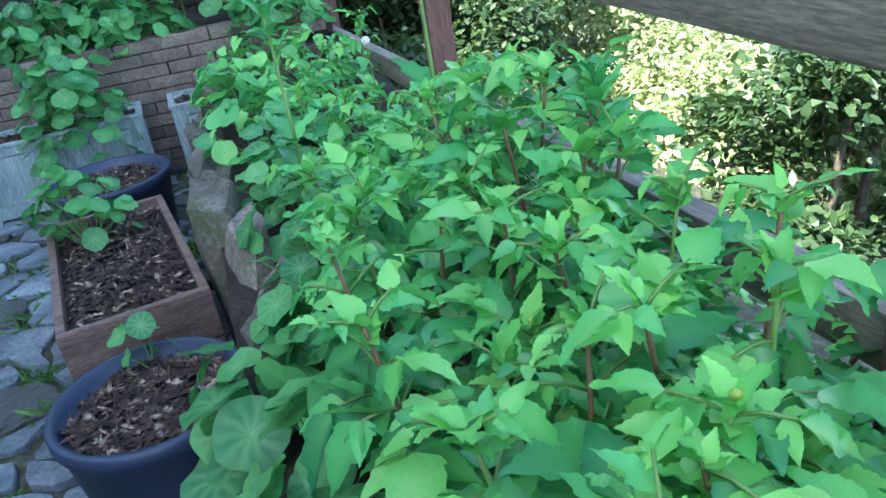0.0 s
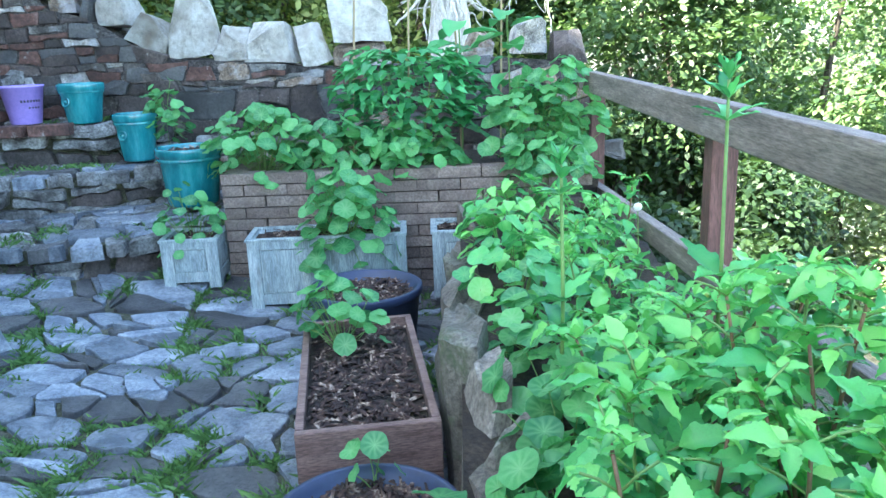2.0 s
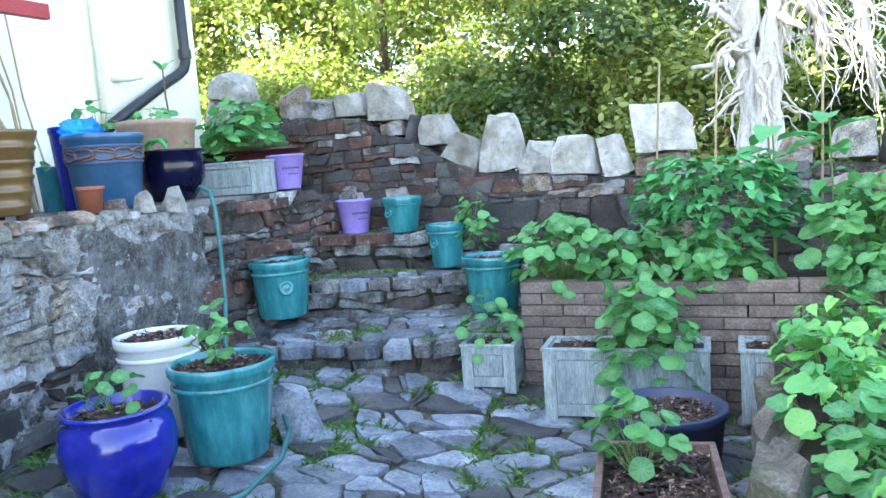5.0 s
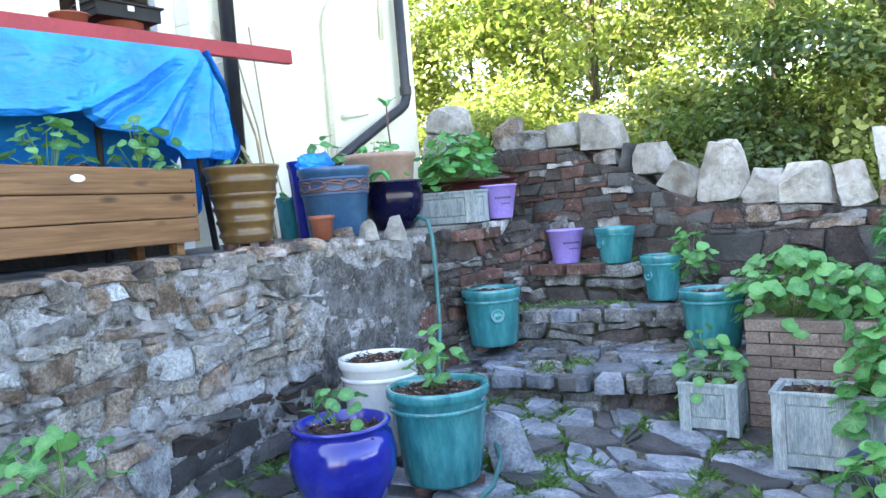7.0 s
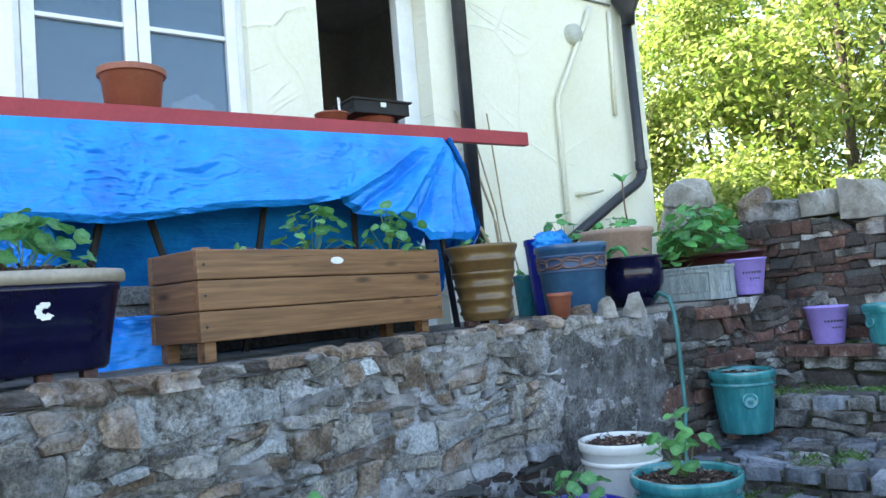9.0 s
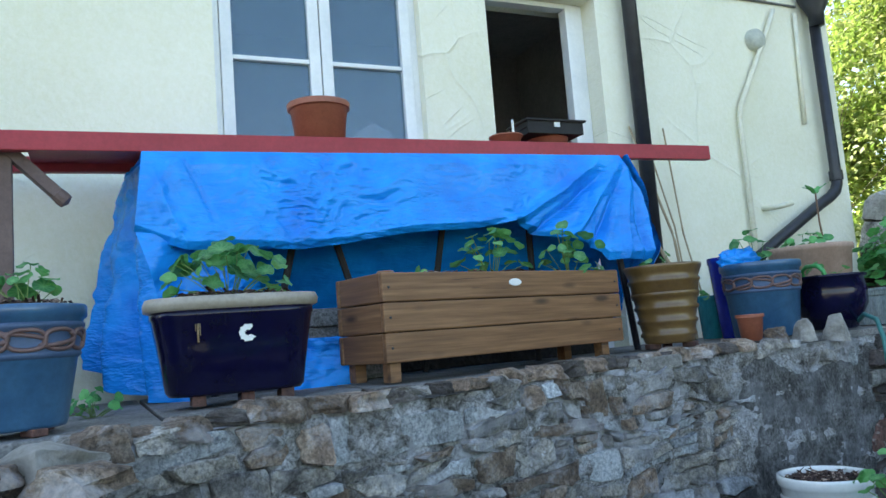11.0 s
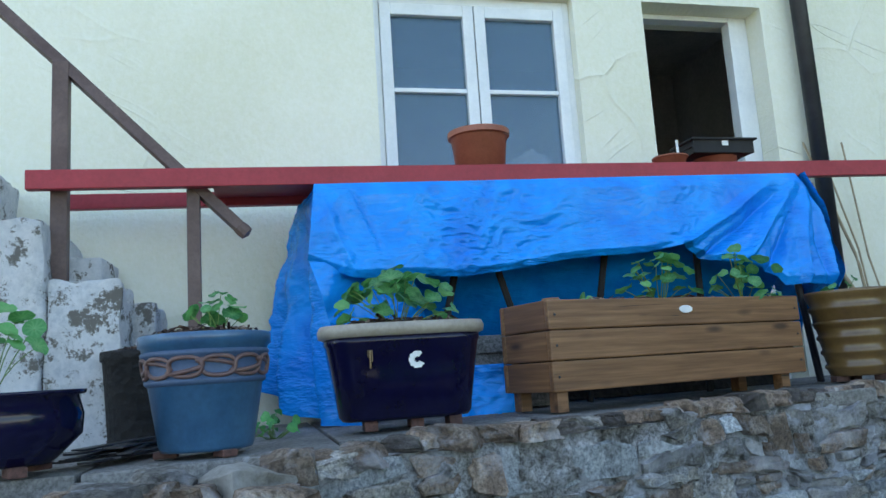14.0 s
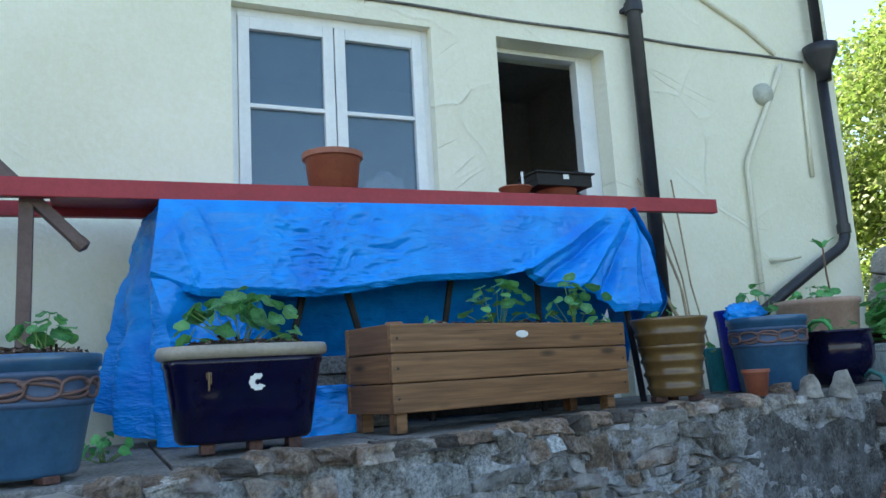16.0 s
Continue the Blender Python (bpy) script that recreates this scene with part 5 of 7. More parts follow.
        part("band", lathe([(rr - 0.002, zz - 0.011), (rr + 0.006, zz - 0.006), (rr + 0.006, zz + 0.006), (rr - 0.002, zz + 0.011)], 56), mt, body, smooth=True)
    if feet:
        for k in range(3):
            a = 2 * math.pi * k / 3 + 0.5
            part("pot_foot", slab_bm(-0.03, 0.03, -0.02, 0.02, 0, lift + 0.002, 0.004), "footclay", o, "small brown pot foot").matrix_basis = pose(rb * 0.85 * math.cos(a), rb * 0.85 * math.sin(a), 0, 0, 0, math.degrees(a))
    soil_disc(o, rt * 0.90, h - depth * (0.6 if h < 0.2 else 1), seed, 1.0, chip * 2, heap)
    return o


G = patio_z
# patio pots
round_pot("flower_pot", "large teal glazed pot with a raised band, on the paving", "teal", (-1.90, 2.50, G(-1.9, 2.5) + 0.012), 0.200, 0.148, 0.385, "glazed", 160, 3, 1)
round_pot("flower_pot", "white glazed pot with a raised band beside the rubble wall", "whiteglaze", (-2.26, 2.57, G(-2.26, 2.57) + 0.012), 0.168, 0.135, 0.40, "glazed", 120, 0, 2, depth=0.025)
round_pot("flower_pot", "glossy cobalt blue jar-shaped pot with small seedlings", "cobalt", (-2.03, 2.10, G(-2.03, 2.1) + 0.012), 0.178, 0.15, 0.31, "jar", 120, 0, 3, depth=0.04)
round_pot("flower_pot", "white glazed pot with nasturtiums near the wall", "whiteglaze", (-1.86, 1.03, G(-1.86, 1.03) + 0.01), 0.15, 0.12, 0.40, "glazed", 30, 0, 4)
round_pot("tub", "dark blue plastic tub filled with bark mulch", "plasticblue", (-0.19, 1.495, G(-0.19, 1.495) + 0.01), 0.196, 0.158, 0.26, "plain", 420, 0, 5, depth=0.035)
round_pot("tub", "round dark blue tub of bark mulch before the brick planter", "plasticblue", (-0.37, 3.02, G(-0.37, 3.02) + 0.01), 0.220, 0.185, 0.25, "plain", 260, 0, 6, depth=0.035)
def medallion(pot, rt, rb, h, z, ang, mt):
    """A moulded rosette on the side of a pot."""
    r = rb + (rt * 0.95 - rb) * z / (h - 0.045)
    holder = pose(0, 0, 0, 0, 0, ang) @ pose(r - 0.001, 0, z, 0, 90 - math.degrees(math.atan2(rt - rb, h)), 0)
    s_ = 0.2 * rt + 0.004
    part("medallion", lathe([(0, 0.006), (s_ * 0.25, 0.006), (s_ * 0.35, 0.002), (s_ * 0.7, 0.002), (s_ * 0.8, 0.006), (s_, 0.006), (s_ * 1.1, 0.0)], 20), mt, pot.children[0], "moulded round rosette", True).matrix_basis = holder


# pots on the steps
mp = round_pot("flower_pot", "teal glazed pot with a rosette standing on the lower step", "teal", (-2.45, 3.72, 0.405), 0.166, 0.132, 0.33, "glazed", 90, 3, 7)
medallion(mp, 0.166, 0.132, 0.33, 0.19, -45, "teal")
round_pot("flower_pot", "teal glazed pot behind the brick planter corner", "teal", (-1.36, 4.07, 0.40), 0.165, 0.128, 0.29, "glazed", 60, 0, 8)
mp = round_pot("flower_pot", "small teal glazed pot on a stone step", "teal", (-1.73, 4.36, 0.592), 0.117, 0.086, 0.25, "glazed", 60, 0, 9)
medallion(mp, 0.117, 0.086, 0.25, 0.14, -112, "teal")
mp = round_pot("flower_pot", "small teal glazed pot against the back wall", "teal", (-2.05, 4.47, 0.79), 0.124, 0.09, 0.215, "glazed", 20, 0, 10)
medallion(mp, 0.124, 0.09, 0.215, 0.12, -115, "teal")
buckets = []
for x, y, z, s in ((-2.35, 4.42, 0.80, 11), (-2.68, 4.22, 1.10, 12)):
    b = round_pot("bucket", "small lilac metal bucket with faint lettering", "purple", (x, y, z), 0.111, 0.078, 0.205, "bucket", 0, 0, s, group="lilac buckets")
    buckets.append(b)
# terrace pots
def TZ(y): return terrace_z(y) + 0.002
bpot = round_pot("flower_pot", "soft blue pot with a brown braided band on wooden feet", "blueglaze", (-2.33, -0.05, TZ(0)), 0.170, 0.120, 0.312, "plain", 70, 3, 13, depth=0.008, heap=0.016, lift=0.016)
def braid(pot, rt, rb, h, z0, z1):
    """A raised band of interlaced loops round a pot."""
    rad = lambda z: rb + (rt * 0.95 - rb) * z / (h - 0.03)
    band = part("band", lathe([(rad(z0) - 0.002, z0 - 0.012), (rad(z0) + 0.006, z0 - 0.006), (rad(z0) + 0.006, z0 + 0.003), (rad(z0) + 0.0015, z0 + 0.006), (rad(z1) + 0.0015, z1 - 0.006), (rad(z1) + 0.006, z1 - 0.003), (rad(z1) + 0.006, z1 + 0.006), (rad(z1) - 0.002, z1 + 0.012)], 56), "braidband", pot, "blue recessed band", True)
    zm, wide = (z0 + z1) / 2, z1 - z0
    for amp, ph, sway, turn in ((0.36, 0, -0.085, 0), (0.36, math.pi, -0.085, 0), (0.24, 0.9, -0.15, 0.3)):
        pts = []
        for i in range(221):
            a = 2 * math.pi * i / 220
            z = zm + wide * amp * math.sin(6 * a + ph)
            r = rad(z) + 0.003 + 0.0025 * math.cos(6 * a + ph)
            b = a + sway * math.sin(12 * a + turn)
            pts.append((r * math.cos(b), r * math.sin(b), z))
        part("braid_strand", tube(pts, 0.0058, 6), "braidclay", band, "brown raised braid strand", True)


M["braidband"] = mottled("braid_band", [(0.3, (0.03, 0.07, 0.14)), (0.7, (0.06, 0.10, 0.19))], 14, 60, 0.5, bump_s=0.2, bump_d=0.003)
M["braidclay"] = mottled("braid_clay", [(0.3, (0.10, 0.058, 0.056)), (0.7, (0.175, 0.105, 0.095))], 14, 60, 0.5, bump_s=0.2, bump_d=0.003)
braid(bpot, 0.170, 0.120, 0.312, 0.193, 0.260)
round_pot("fabric_pot", "black fabric grow pot behind the blue pot", "felt", (-2.97, -0.27, TZ(-0.3)), 0.155, 0.130, 0.31, "plain", 60, 0, 14, depth=0.012, heap=0.014)
round_pot("flower_pot", "glossy navy bowl pot with a nasturtium", "navy", (-2.22, -0.50, TZ(-0.5)), 0.172, 0.115, 0.19, "bowl", 0, 3, 15, depth=0.02)
round_pot("flower_pot", "tapered bronze brown ribbed pot", "bronze", (-2.90, 2.46, TZ(2.4)), 0.164, 0.108, 0.365, "ribbed", 10, 3, 16)
bpot = round_pot("flower_pot", "soft blue pot with braided band at the stair end", "blueglaze", (-2.87, 3.01, TZ(3.0)), 0.182, 0.145, 0.345, "plain", 0, 0, 17)
braid(bpot, 0.182, 0.145, 0.345, 0.215, 0.285)
round_pot("plant_pot", "small orange terracotta pot on the wall top", "terracotta", (-2.66, 2.70, TZ(2.7)), 0.057, 0.042, 0.115, "nursery", 0, 0, 18)
round_pot("flower_pot", "glossy navy bowl pot with seedlings", "navy", (-2.86, 3.44, TZ(3.44)), 0.168, 0.11, 0.262, "bowl", 40, 0, 19, depth=0.015)
round_pot("plant_pot", "small teal plastic pot near the house wall", "teal", (-3.24, 3.02, TZ(3.0)), 0.062, 0.048, 0.22, "plain", 0, 0, 20)
round_pot("flower_pot", "slim bright blue tub behind the braided pot", "cobalt", (-3.10, 3.03, TZ(3.0)), 0.092, 0.06, 0.40, "plain", 0, 0, 21)
round_pot("flower_pot", "wide weathered terracotta bowl against the house", "palecotta", (-3.24, 3.78, TZ(3.76)), 0.225, 0.17, 0.45, "plain", 0, 0, 22)
# pots on the bench
round_pot("plant_pot", "empty terracotta coloured plastic pot on the bench", "terracotta", (-3.22, 1.02, 2.017), 0.126, 0.10, 0.19, "nursery", 0, 0, 23)
round_pot("plant_pot", "terracotta coloured plastic pot under the seed tray", "terracotta", (-3.22, 2.13, 2.032), 0.105, 0.09, 0.08, "nursery", 0, 0, 24)
round_pot("plant_pot", "shallow terracotta plastic pot on the bench", "terracotta", (-3.14, 1.86, 2.029), 0.075, 0.06, 0.05, "nursery", 0, 0, 25, depth=0.01)
tray = thing("seed_tray", "black plastic seed tray resting on a pot", "tray", (-3.19, 2.11, 2.112))
tb_ = part("tray", boxes([(-0.075, 0.075, -0.145, 0.145, -0.02, 0.01), (-0.085, -0.07, -0.15, 0.15, 0.01, 0.045), (0.07, 0.085, -0.15, 0.15, -0.02, 0.045), (-0.07, 0.07, -0.15, -0.135, 0.01, 0.045), (-0.07, 0.07, 0.135, 0.15, 0.01, 0.045)], 0.003), "blackplastic", tray)
part("rim", boxes([(0.085, 0.097, -0.162, 0.162, 0.038, 0.047), (-0.097, -0.085, -0.162, 0.162, 0.038, 0.047), (-0.085, 0.085, -0.162, -0.15, 0.038, 0.047), (-0.085, 0.085, 0.15, 0.162, 0.038, 0.047)], 0.002), "blackplastic", tb_)
part("label", slab_bm(0.086, 0.089, -0.01, 0.02, 0.012, 0.034), "whitepaint", tb_, "small white label")
o = part("plant_label", slab_bm(-0.002, 0.002, -0.007, 0.007, 0, 0.10, 0.001), "whitepaint")
o.matrix_basis = pose(-3.12, 1.89, 2.05, 6, 4, 20)
tagged(o, "white plastic plant label stuck in the shallow pot", "label")

# oval navy pot with cream rim
o = thing("flower_pot", "large navy glazed oblong pot with a cream rim and chipped glaze", "pot", (-2.62, 0.53, TZ(0.5)))
def squircle(w, d, z, n=48, e=3.2):
    return [(w * math.copysign(abs(math.cos(a)) ** (2 / e), math.cos(a)), d * math.copysign(abs(math.sin(a)) ** (2 / e), math.sin(a)), z) for a in (2 * math.pi * i / n for i in range(n))]
def loft(rings, bm=None, cap=True):
    bm = bm or bmesh.new()
    vs = [[bm.verts.new(p) for p in r] for r in rings]
    for a, b in zip(vs, vs[1:]):
        for i in range(len(a)):
            j = (i + 1) % len(a)
            bm.faces.new((a[i], a[j], b[j], b[i]))
    if cap:
        bm.faces.new(vs[0][::-1])
        bm.faces.new(vs[-1])
    return bm
nb = part("body", loft([squircle(0.118, 0.196, 0.03), squircle(0.128, 0.206, 0.042), squircle(0.140, 0.226, 0.17), squircle(0.149, 0.241, 0.255), squircle(0.153, 0.246, 0.262), squircle(0.153, 0.246, 0.282)]), "navy", o, smooth=True)
part("rim", loft([squircle(0.152, 0.245, 0.28), squircle(0.163, 0.26, 0.286), squircle(0.166, 0.263, 0.304), squircle(0.16, 0.257, 0.32), squircle(0.14, 0.235, 0.32), squircle(0.135, 0.228, 0.29)], cap=False), "cream", o, "glazed cream rim", True)
part("soil", loft([squircle(0.13, 0.225, 0.27), squircle(0.139, 0.233, 0.312), squircle(0.10, 0.18, 0.326), squircle(0.05, 0.10, 0.332)]), "soil", o, "dark potting compost", True)
chips(o, (0, 0), 0.13, 0.315, 150, 31, 1.7, 0.014)
bm = bmesh.new()
ring = []
for i in range(19):
    a = radians(50 + 15.5 * i)
    ww = 0.010 * (0.6 + 0.5 * math.sin(i * 1.3) ** 2)
    ring.append([bm.verts.new((0.1475 + 0.10 * q * math.sin(a), 0.02 + q * math.cos(a), 0.205 + q * math.sin(a))) for q in (0.017 - ww, 0.017 + ww)])
for a, b in zip(ring, ring[1:]):
    bm.faces.new((a[0], a[1], b[1], b[0]))
part("chip", bm, "whitepaint", nb, "bare white crescent where glaze has chipped")
# thin brown upright streaks on the pot's front
for dy, z0, wd in ((-0.121, 0.185, 0.0028), (-0.115, 0.205, 0.0018), (-0.127, 0.218, 0.0015)):
    part("drip", slab_bm(0.138, 0.1455, dy - wd, dy + wd, z0, 0.240, 0.002), "bronze", nb, "thin brown upright streak")
for y in (-0.12, 0.02, 0.14):
    part("pot_foot", slab_bm(0.03, 0.10, y - 0.02, y + 0.02, 0, 0.032, 0.004), "footclay", o, "small brown pot foot")

# timber trough
o = thing("timber_trough", "long treated timber planter of three boards on short legs", "planter", (-2.813, 1.54, TZ(1.4)), rz=14.5)
for k in range(3):
    z0 = 0.065 + k * 0.1
    front = part("board", slab_bm(0.125, 0.147, -0.6, 0.6, z0, z0 + 0.0972, 0.006), "planterwood", o)
    part("board", slab_bm(-0.147, -0.125, -0.6, 0.6, z0, z0 + 0.0972, 0.006), "planterwood", o)
    for y in (-0.598, 0.576):
        part("end_board", slab_bm(-0.1245, 0.1245, y, y + 0.022, z0, z0 + 0.0972, 0.006), "planterend", o)
for x in (-0.105, 0.105):
    for y in (-0.555, 0.5):
        part("leg", slab_bm(x - 0.022, x + 0.022, y - 0.022, y + 0.022, 0, 0.36 if y < 0 else 0.3, 0.003), "planterwood", o)
part("soil", slab_bm(-0.123, 0.123, -0.575, 0.575, 0.1, 0.350, 0.01), "soil", o, "dark potting compost")
chips(o, (0, 0), 0.115, 0.352, 220, 32, 4.8, 0.012)
bm = loft([[(0.1475, 0.033 * math.cos(a), 0.32 + 0.014 * math.sin(a)) for a in (2 * math.pi * i / 16 for i in range(16))], [(0.150, 0.03 * math.cos(a), 0.32 + 0.012 * math.sin(a)) for a in (2 * math.pi * i / 16 for i in range(16))]])
part("plaque", bm, "whitepaint", front, "small oval maker's plaque")
for k in range(3):
    for y in (-0.575, 0.575):
        part("screw", lathe([(0, 0.002), (0.004, 0.002), (0.005, 0.0)], 10), "black", o, "dark screw head").matrix_basis = pose(0.147, y, 0.113 + k * 0.1, 0, 90, 0)
part("post_cap", lathe([(0, 0.372), (0.028, 0.370), (0.032, 0.362), (0.032, 0.345)], 20), "planterend", o, "rounded corner post end", True).location = (0.105, -0.555, 0)


# square panelled planters
def square_planter(label, at, w, d, h, seed, rz=0, legs=0.03):
    """Moulded planter: broad stiles and rails round a sunk panel with a grooved edge, on four feet."""
    o = thing("square_planter", label, "planter", at, rz=rz)
    hw, hd = w / 2, d / 2
    zr0, zr1 = legs + 0.05 * min(1, h / 0.25), h - 0.05 * min(1, h / 0.25)
    for sx, sy in ((-1, -1), (1, -1), (1, 1), (-1, 1)):
        x0, y0 = sx * hw, sy * hd
        cw = 0.055
        part("corner_post", slab_bm(min(x0, x0 - sx * cw), max(x0, x0 - sx * cw), min(y0, y0 - sy * cw), max(y0, y0 - sy * cw), 0, h - 0.012, 0.004), "zinc", o)
    def face(m, hl, hn):
        side = part("panel", slab_bm(-hl + 0.05, hl - 0.05, hn - 0.024, hn - 0.012, legs, h - 0.014), "zinc", o)
        pieces = [part("panel_rail", slab_bm(-hl + 0.054, hl - 0.054, hn - 0.0115, hn - 0.001, z0, z1, 0.002), "zinc", side) for z0, z1 in ((legs, zr0), (zr1, h - 0.014))]
        pieces.append(part("sunk_panel", slab_bm(-hl + 0.062, hl - 0.062, hn - 0.0115, hn - 0.005, zr0 + 0.006, zr1 - 0.006, 0.002), "zinc", side))
        side.matrix_basis = m
    face(pose(0, 0, 0), hw, hd)
    face(pose(0, 0, 0, 0, 0, 180), hw, hd)
    face(pose(0, 0, 0, 0, 0, 90), hd, hw)
    face(pose(0, 0, 0, 0, 0, -90), hd, hw)
    part("rim", boxes([(-hw - 0.006, hw + 0.006, -hd - 0.006, -hd + 0.02, h - 0.014, h), (-hw - 0.006, hw + 0.006, hd - 0.02, hd + 0.006, h - 0.014, h),
                       (-hw - 0.006, -hw + 0.02, -hd + 0.02, hd - 0.02, h - 0.014, h), (hw - 0.02, hw + 0.006, -hd + 0.02, hd - 0.02, h - 0.014, h)], 0.003), "zinc", o)
    part("soil", slab_bm(-hw + 0.02, hw - 0.02, -hd + 0.02, hd - 0.02, legs + 0.01, h - 0.02), "soil", o, "dark potting compost")
    chips(o, (0, 0), hw * 0.92, h - 0.022, int(500 * w), seed, (hd - 0.03) / (hw * 0.95))
    return o


square_planter("small square grey green planter with recessed panels", (-1.25, 3.70, G(-1.25, 3.58) + 0.012), 0.26, 0.24, 0.235, 1, 4)
square_planter("long grey green planter with recessed panels", (-0.60, 3.60, G(-0.6, 3.5) + 0.008), 0.70, 0.24, 0.335, 2, 4)
square_planter("square grey green planter beside the raised bed", (0.05, 3.62, G(0, 3.5) + 0.05), 0.36, 0.26, 0.31, 3, 2)
square_planter("low grey stone-coloured trough on the terrace end", (-2.92, 3.98, TZ(4)), 0.50, 0.2, 0.19, 4, 8, 0.0)

# wooden mulch box
o = thing("mulch_box", "low brown wooden box filled with soil and bark", "planter", (-0.283, 2.203, G(-0.28, 2.2) + 0.01), rz=9)
for k in range(2):
    z0 = 0.0 + k * 0.14
    for y in (-0.385, 0.363):
        part("board", slab_bm(-0.175, 0.175, y, y + 0.022, z0 + 0.002, z0 + 0.138, 0.004), "boxwood", o)
    for x in (-0.175, 0.153):
        part("board", slab_bm(x, x + 0.022, -0.362, 0.362, z0 + 0.002, z0 + 0.138, 0.004), "boxwood", o)
part("soil", slab_bm(-0.152, 0.152, -0.362, 0.362, 0.02, 0.245), "soil", o, "dark compost")
rg = random.Random(77)
bm = bmesh.new()
for _ in range(650):
    ln, w = rg.choice([0.016, 0.024, 0.034, 0.05, 0.07]) * rg.uniform(0.8, 1.2), rg.uniform(0.003, 0.0085)
    m = pose(rg.uniform(-0.14, 0.14), rg.uniform(-0.35, 0.35), 0.247 + rg.uniform(0, 0.012), rg.uniform(-25, 25), rg.uniform(-25, 25), rg.uniform(0, 180))
    vs = [bm.verts.new(m @ Vector(p)) for p in ((-ln / 2, -w, 0), (ln / 2, -w * 0.6, 0), (ln / 2, w * 0.6, 0), (-ln / 2, w, 0), (0, 0, w))]
    for f in ((0, 1, 4), (1, 2, 4), (2, 3, 4), (3, 0, 4), (3, 2, 1, 0)):
        bm.faces.new([vs[i] for i in f])
tagged(part("mulch", bm, "chips", o, "pale and dark bark chips"), kind="stuff")

# ---- brick planter ----
bp = thing("brick_planter", "low planter of dry-laid brown paving bricks", "planter", kind="structure")
BZ0, BZ1, BX0, BX1, BY0, BY1 = 0.0, 0.595, -1.11, 0.66, 3.74, 4.62
course = 0.054
mesh_s = finish(slab_bm(-0.1, 0.1, -0.05, 0.05, 0, 0.05, 0.004), "brick", "paver")
rng = random.Random(3)
k = 0
z = BZ1 - course
while z > BZ0 - 0.05:
    off = 0.1 if k % 2 else 0.0
    for n in range(10):
        x = BX0 + 0.1 + n * 0.203 - off
        if x > BX1 - 0.05:
            continue
        b = new("brick", mesh_s)
        b.parent = bp
        if x - 0.1 < BX0 - 0.01:
            b.matrix_basis = pose(BX0 + 0.05, BY0 + 0.1, z, 0, 0, 90 + rng.uniform(-1, 1))
        else:
            b.matrix_basis = pose(x + rng.uniform(-0.003, 0.003), BY0 + 0.05 + rng.uniform(-0.004, 0.004), z, 0, 0, rng.uniform(-1, 1))
    for n in range(4):
        y = BY0 + 0.2 + n * 0.203 + (0.1 if k % 2 else 0.0)
        if y < BY1 - 0.05:
            b = new("brick", mesh_s)
            b.parent = bp
            b.matrix_basis = pose(BX0 + 0.05 + rng.uniform(-0.004, 0.004), y, z, 0, 0, 90 + rng.uniform(-1, 1))
    z -= course
    k += 1
part("soil", slab_bm(BX0 + 0.1, BX1, BY0 + 0.1, BY1, 0.0, BZ1 - 0.05), "soil", bp, "dark garden soil")

# ---- raised bed and stone edge ----
bm = bmesh.new()
bx = [0.0 + 0.08 * i for i in range(10)]
by = [-0.9 + 0.1 * i for i in range(46)]
gv = [[bm.verts.new((x, y, 0.36 + 0.03 * noise.noise(Vector((x * 6, y * 6, 2))))) for y in by] for x in bx]
for i in range(len(bx) - 1):
    for j in range(len(by) - 1):
        bm.faces.new((gv[i][j], gv[i + 1][j], gv[i + 1][j + 1], gv[i][j + 1]))
lo0 = [bm.verts.new((0.0, y, -0.05)) for y in by]
for j in range(len(by) - 1):
    bm.faces.new((lo0[j], lo0[j + 1], gv[0][j + 1], gv[0][j]))
lo1 = [bm.verts.new((0.74, y, -1.2)) for y in by]
for j in range(len(by) - 1):
    bm.faces.new((gv[-1][j], gv[-1][j + 1], lo1[j + 1], lo1[j]))
bed = tagged(part("raised_bed", bm, "soil", smooth=True), "raised bed of dark soil behind upright stones", "flower bed", kind="structure")
rng = random.Random(41)
y = 0.35
while y < 3.6:
    w = rng.uniform(0.2, 0.36)
    h = rng.uniform(0.36, 0.46) if y > 1.3 else rng.uniform(0.24, 0.3)
    o = part("edging_stone", block_bm(rng, 0.125, w * 1.2, h * 1.02, 0.4), rng.choice(["sandslab", "sandslab", "darkstone"]))
    o.matrix_basis = pose((0.03 if y > 1.35 else 0.06) + rng.uniform(-0.015, 0.015), y + w / 2, patio_z(0, y) - 0.03, 0, rng.uniform(-8, 4), rng.uniform(-10, 10))
    tagged(o, "rough upright slab of stone edging the raised bed", "stone", "edging stones")
    y += w * 0.93
# flat slab leaning by the big teal pot
o = part("loose_stone", block_bm(rng, 0.18, 0.10, 0.30, 0.5), "slate")
o.matrix_basis = pose(-1.76, 2.80, G(-1.76, 2.80) - 0.01, 0, -14, 40)
tagged(o, "grey slab of slate leaning behind the teal pot", "stone")

# ---- railing ----
rail = thing("railing", "weathered brown timber railing above the slope", "railing")
part("top_rail", slab_bm(0.0, 0.05, -2.8, 2.8, 0.0, 0.10, 0.006), "weatherwood", rail).matrix_basis = pose(0.675, 1.6, 0.886, 0, 0, 0.8)
part("lower_rail", slab_bm(0.0, 0.045, -2.8, 2.8, -0.075, 0.0, 0.005), "weatherwood", rail).matrix_basis = pose(0.685, 1.6, 0.580, -3.05, 0, 0.8)
for y in (-0.95, 0.60, 2.31, 4.3):
    part("post", slab_bm(0.692, 0.765, y - 0.037, y + 0.037, -1.0, 0.884, 0.005), "postwood", rail)

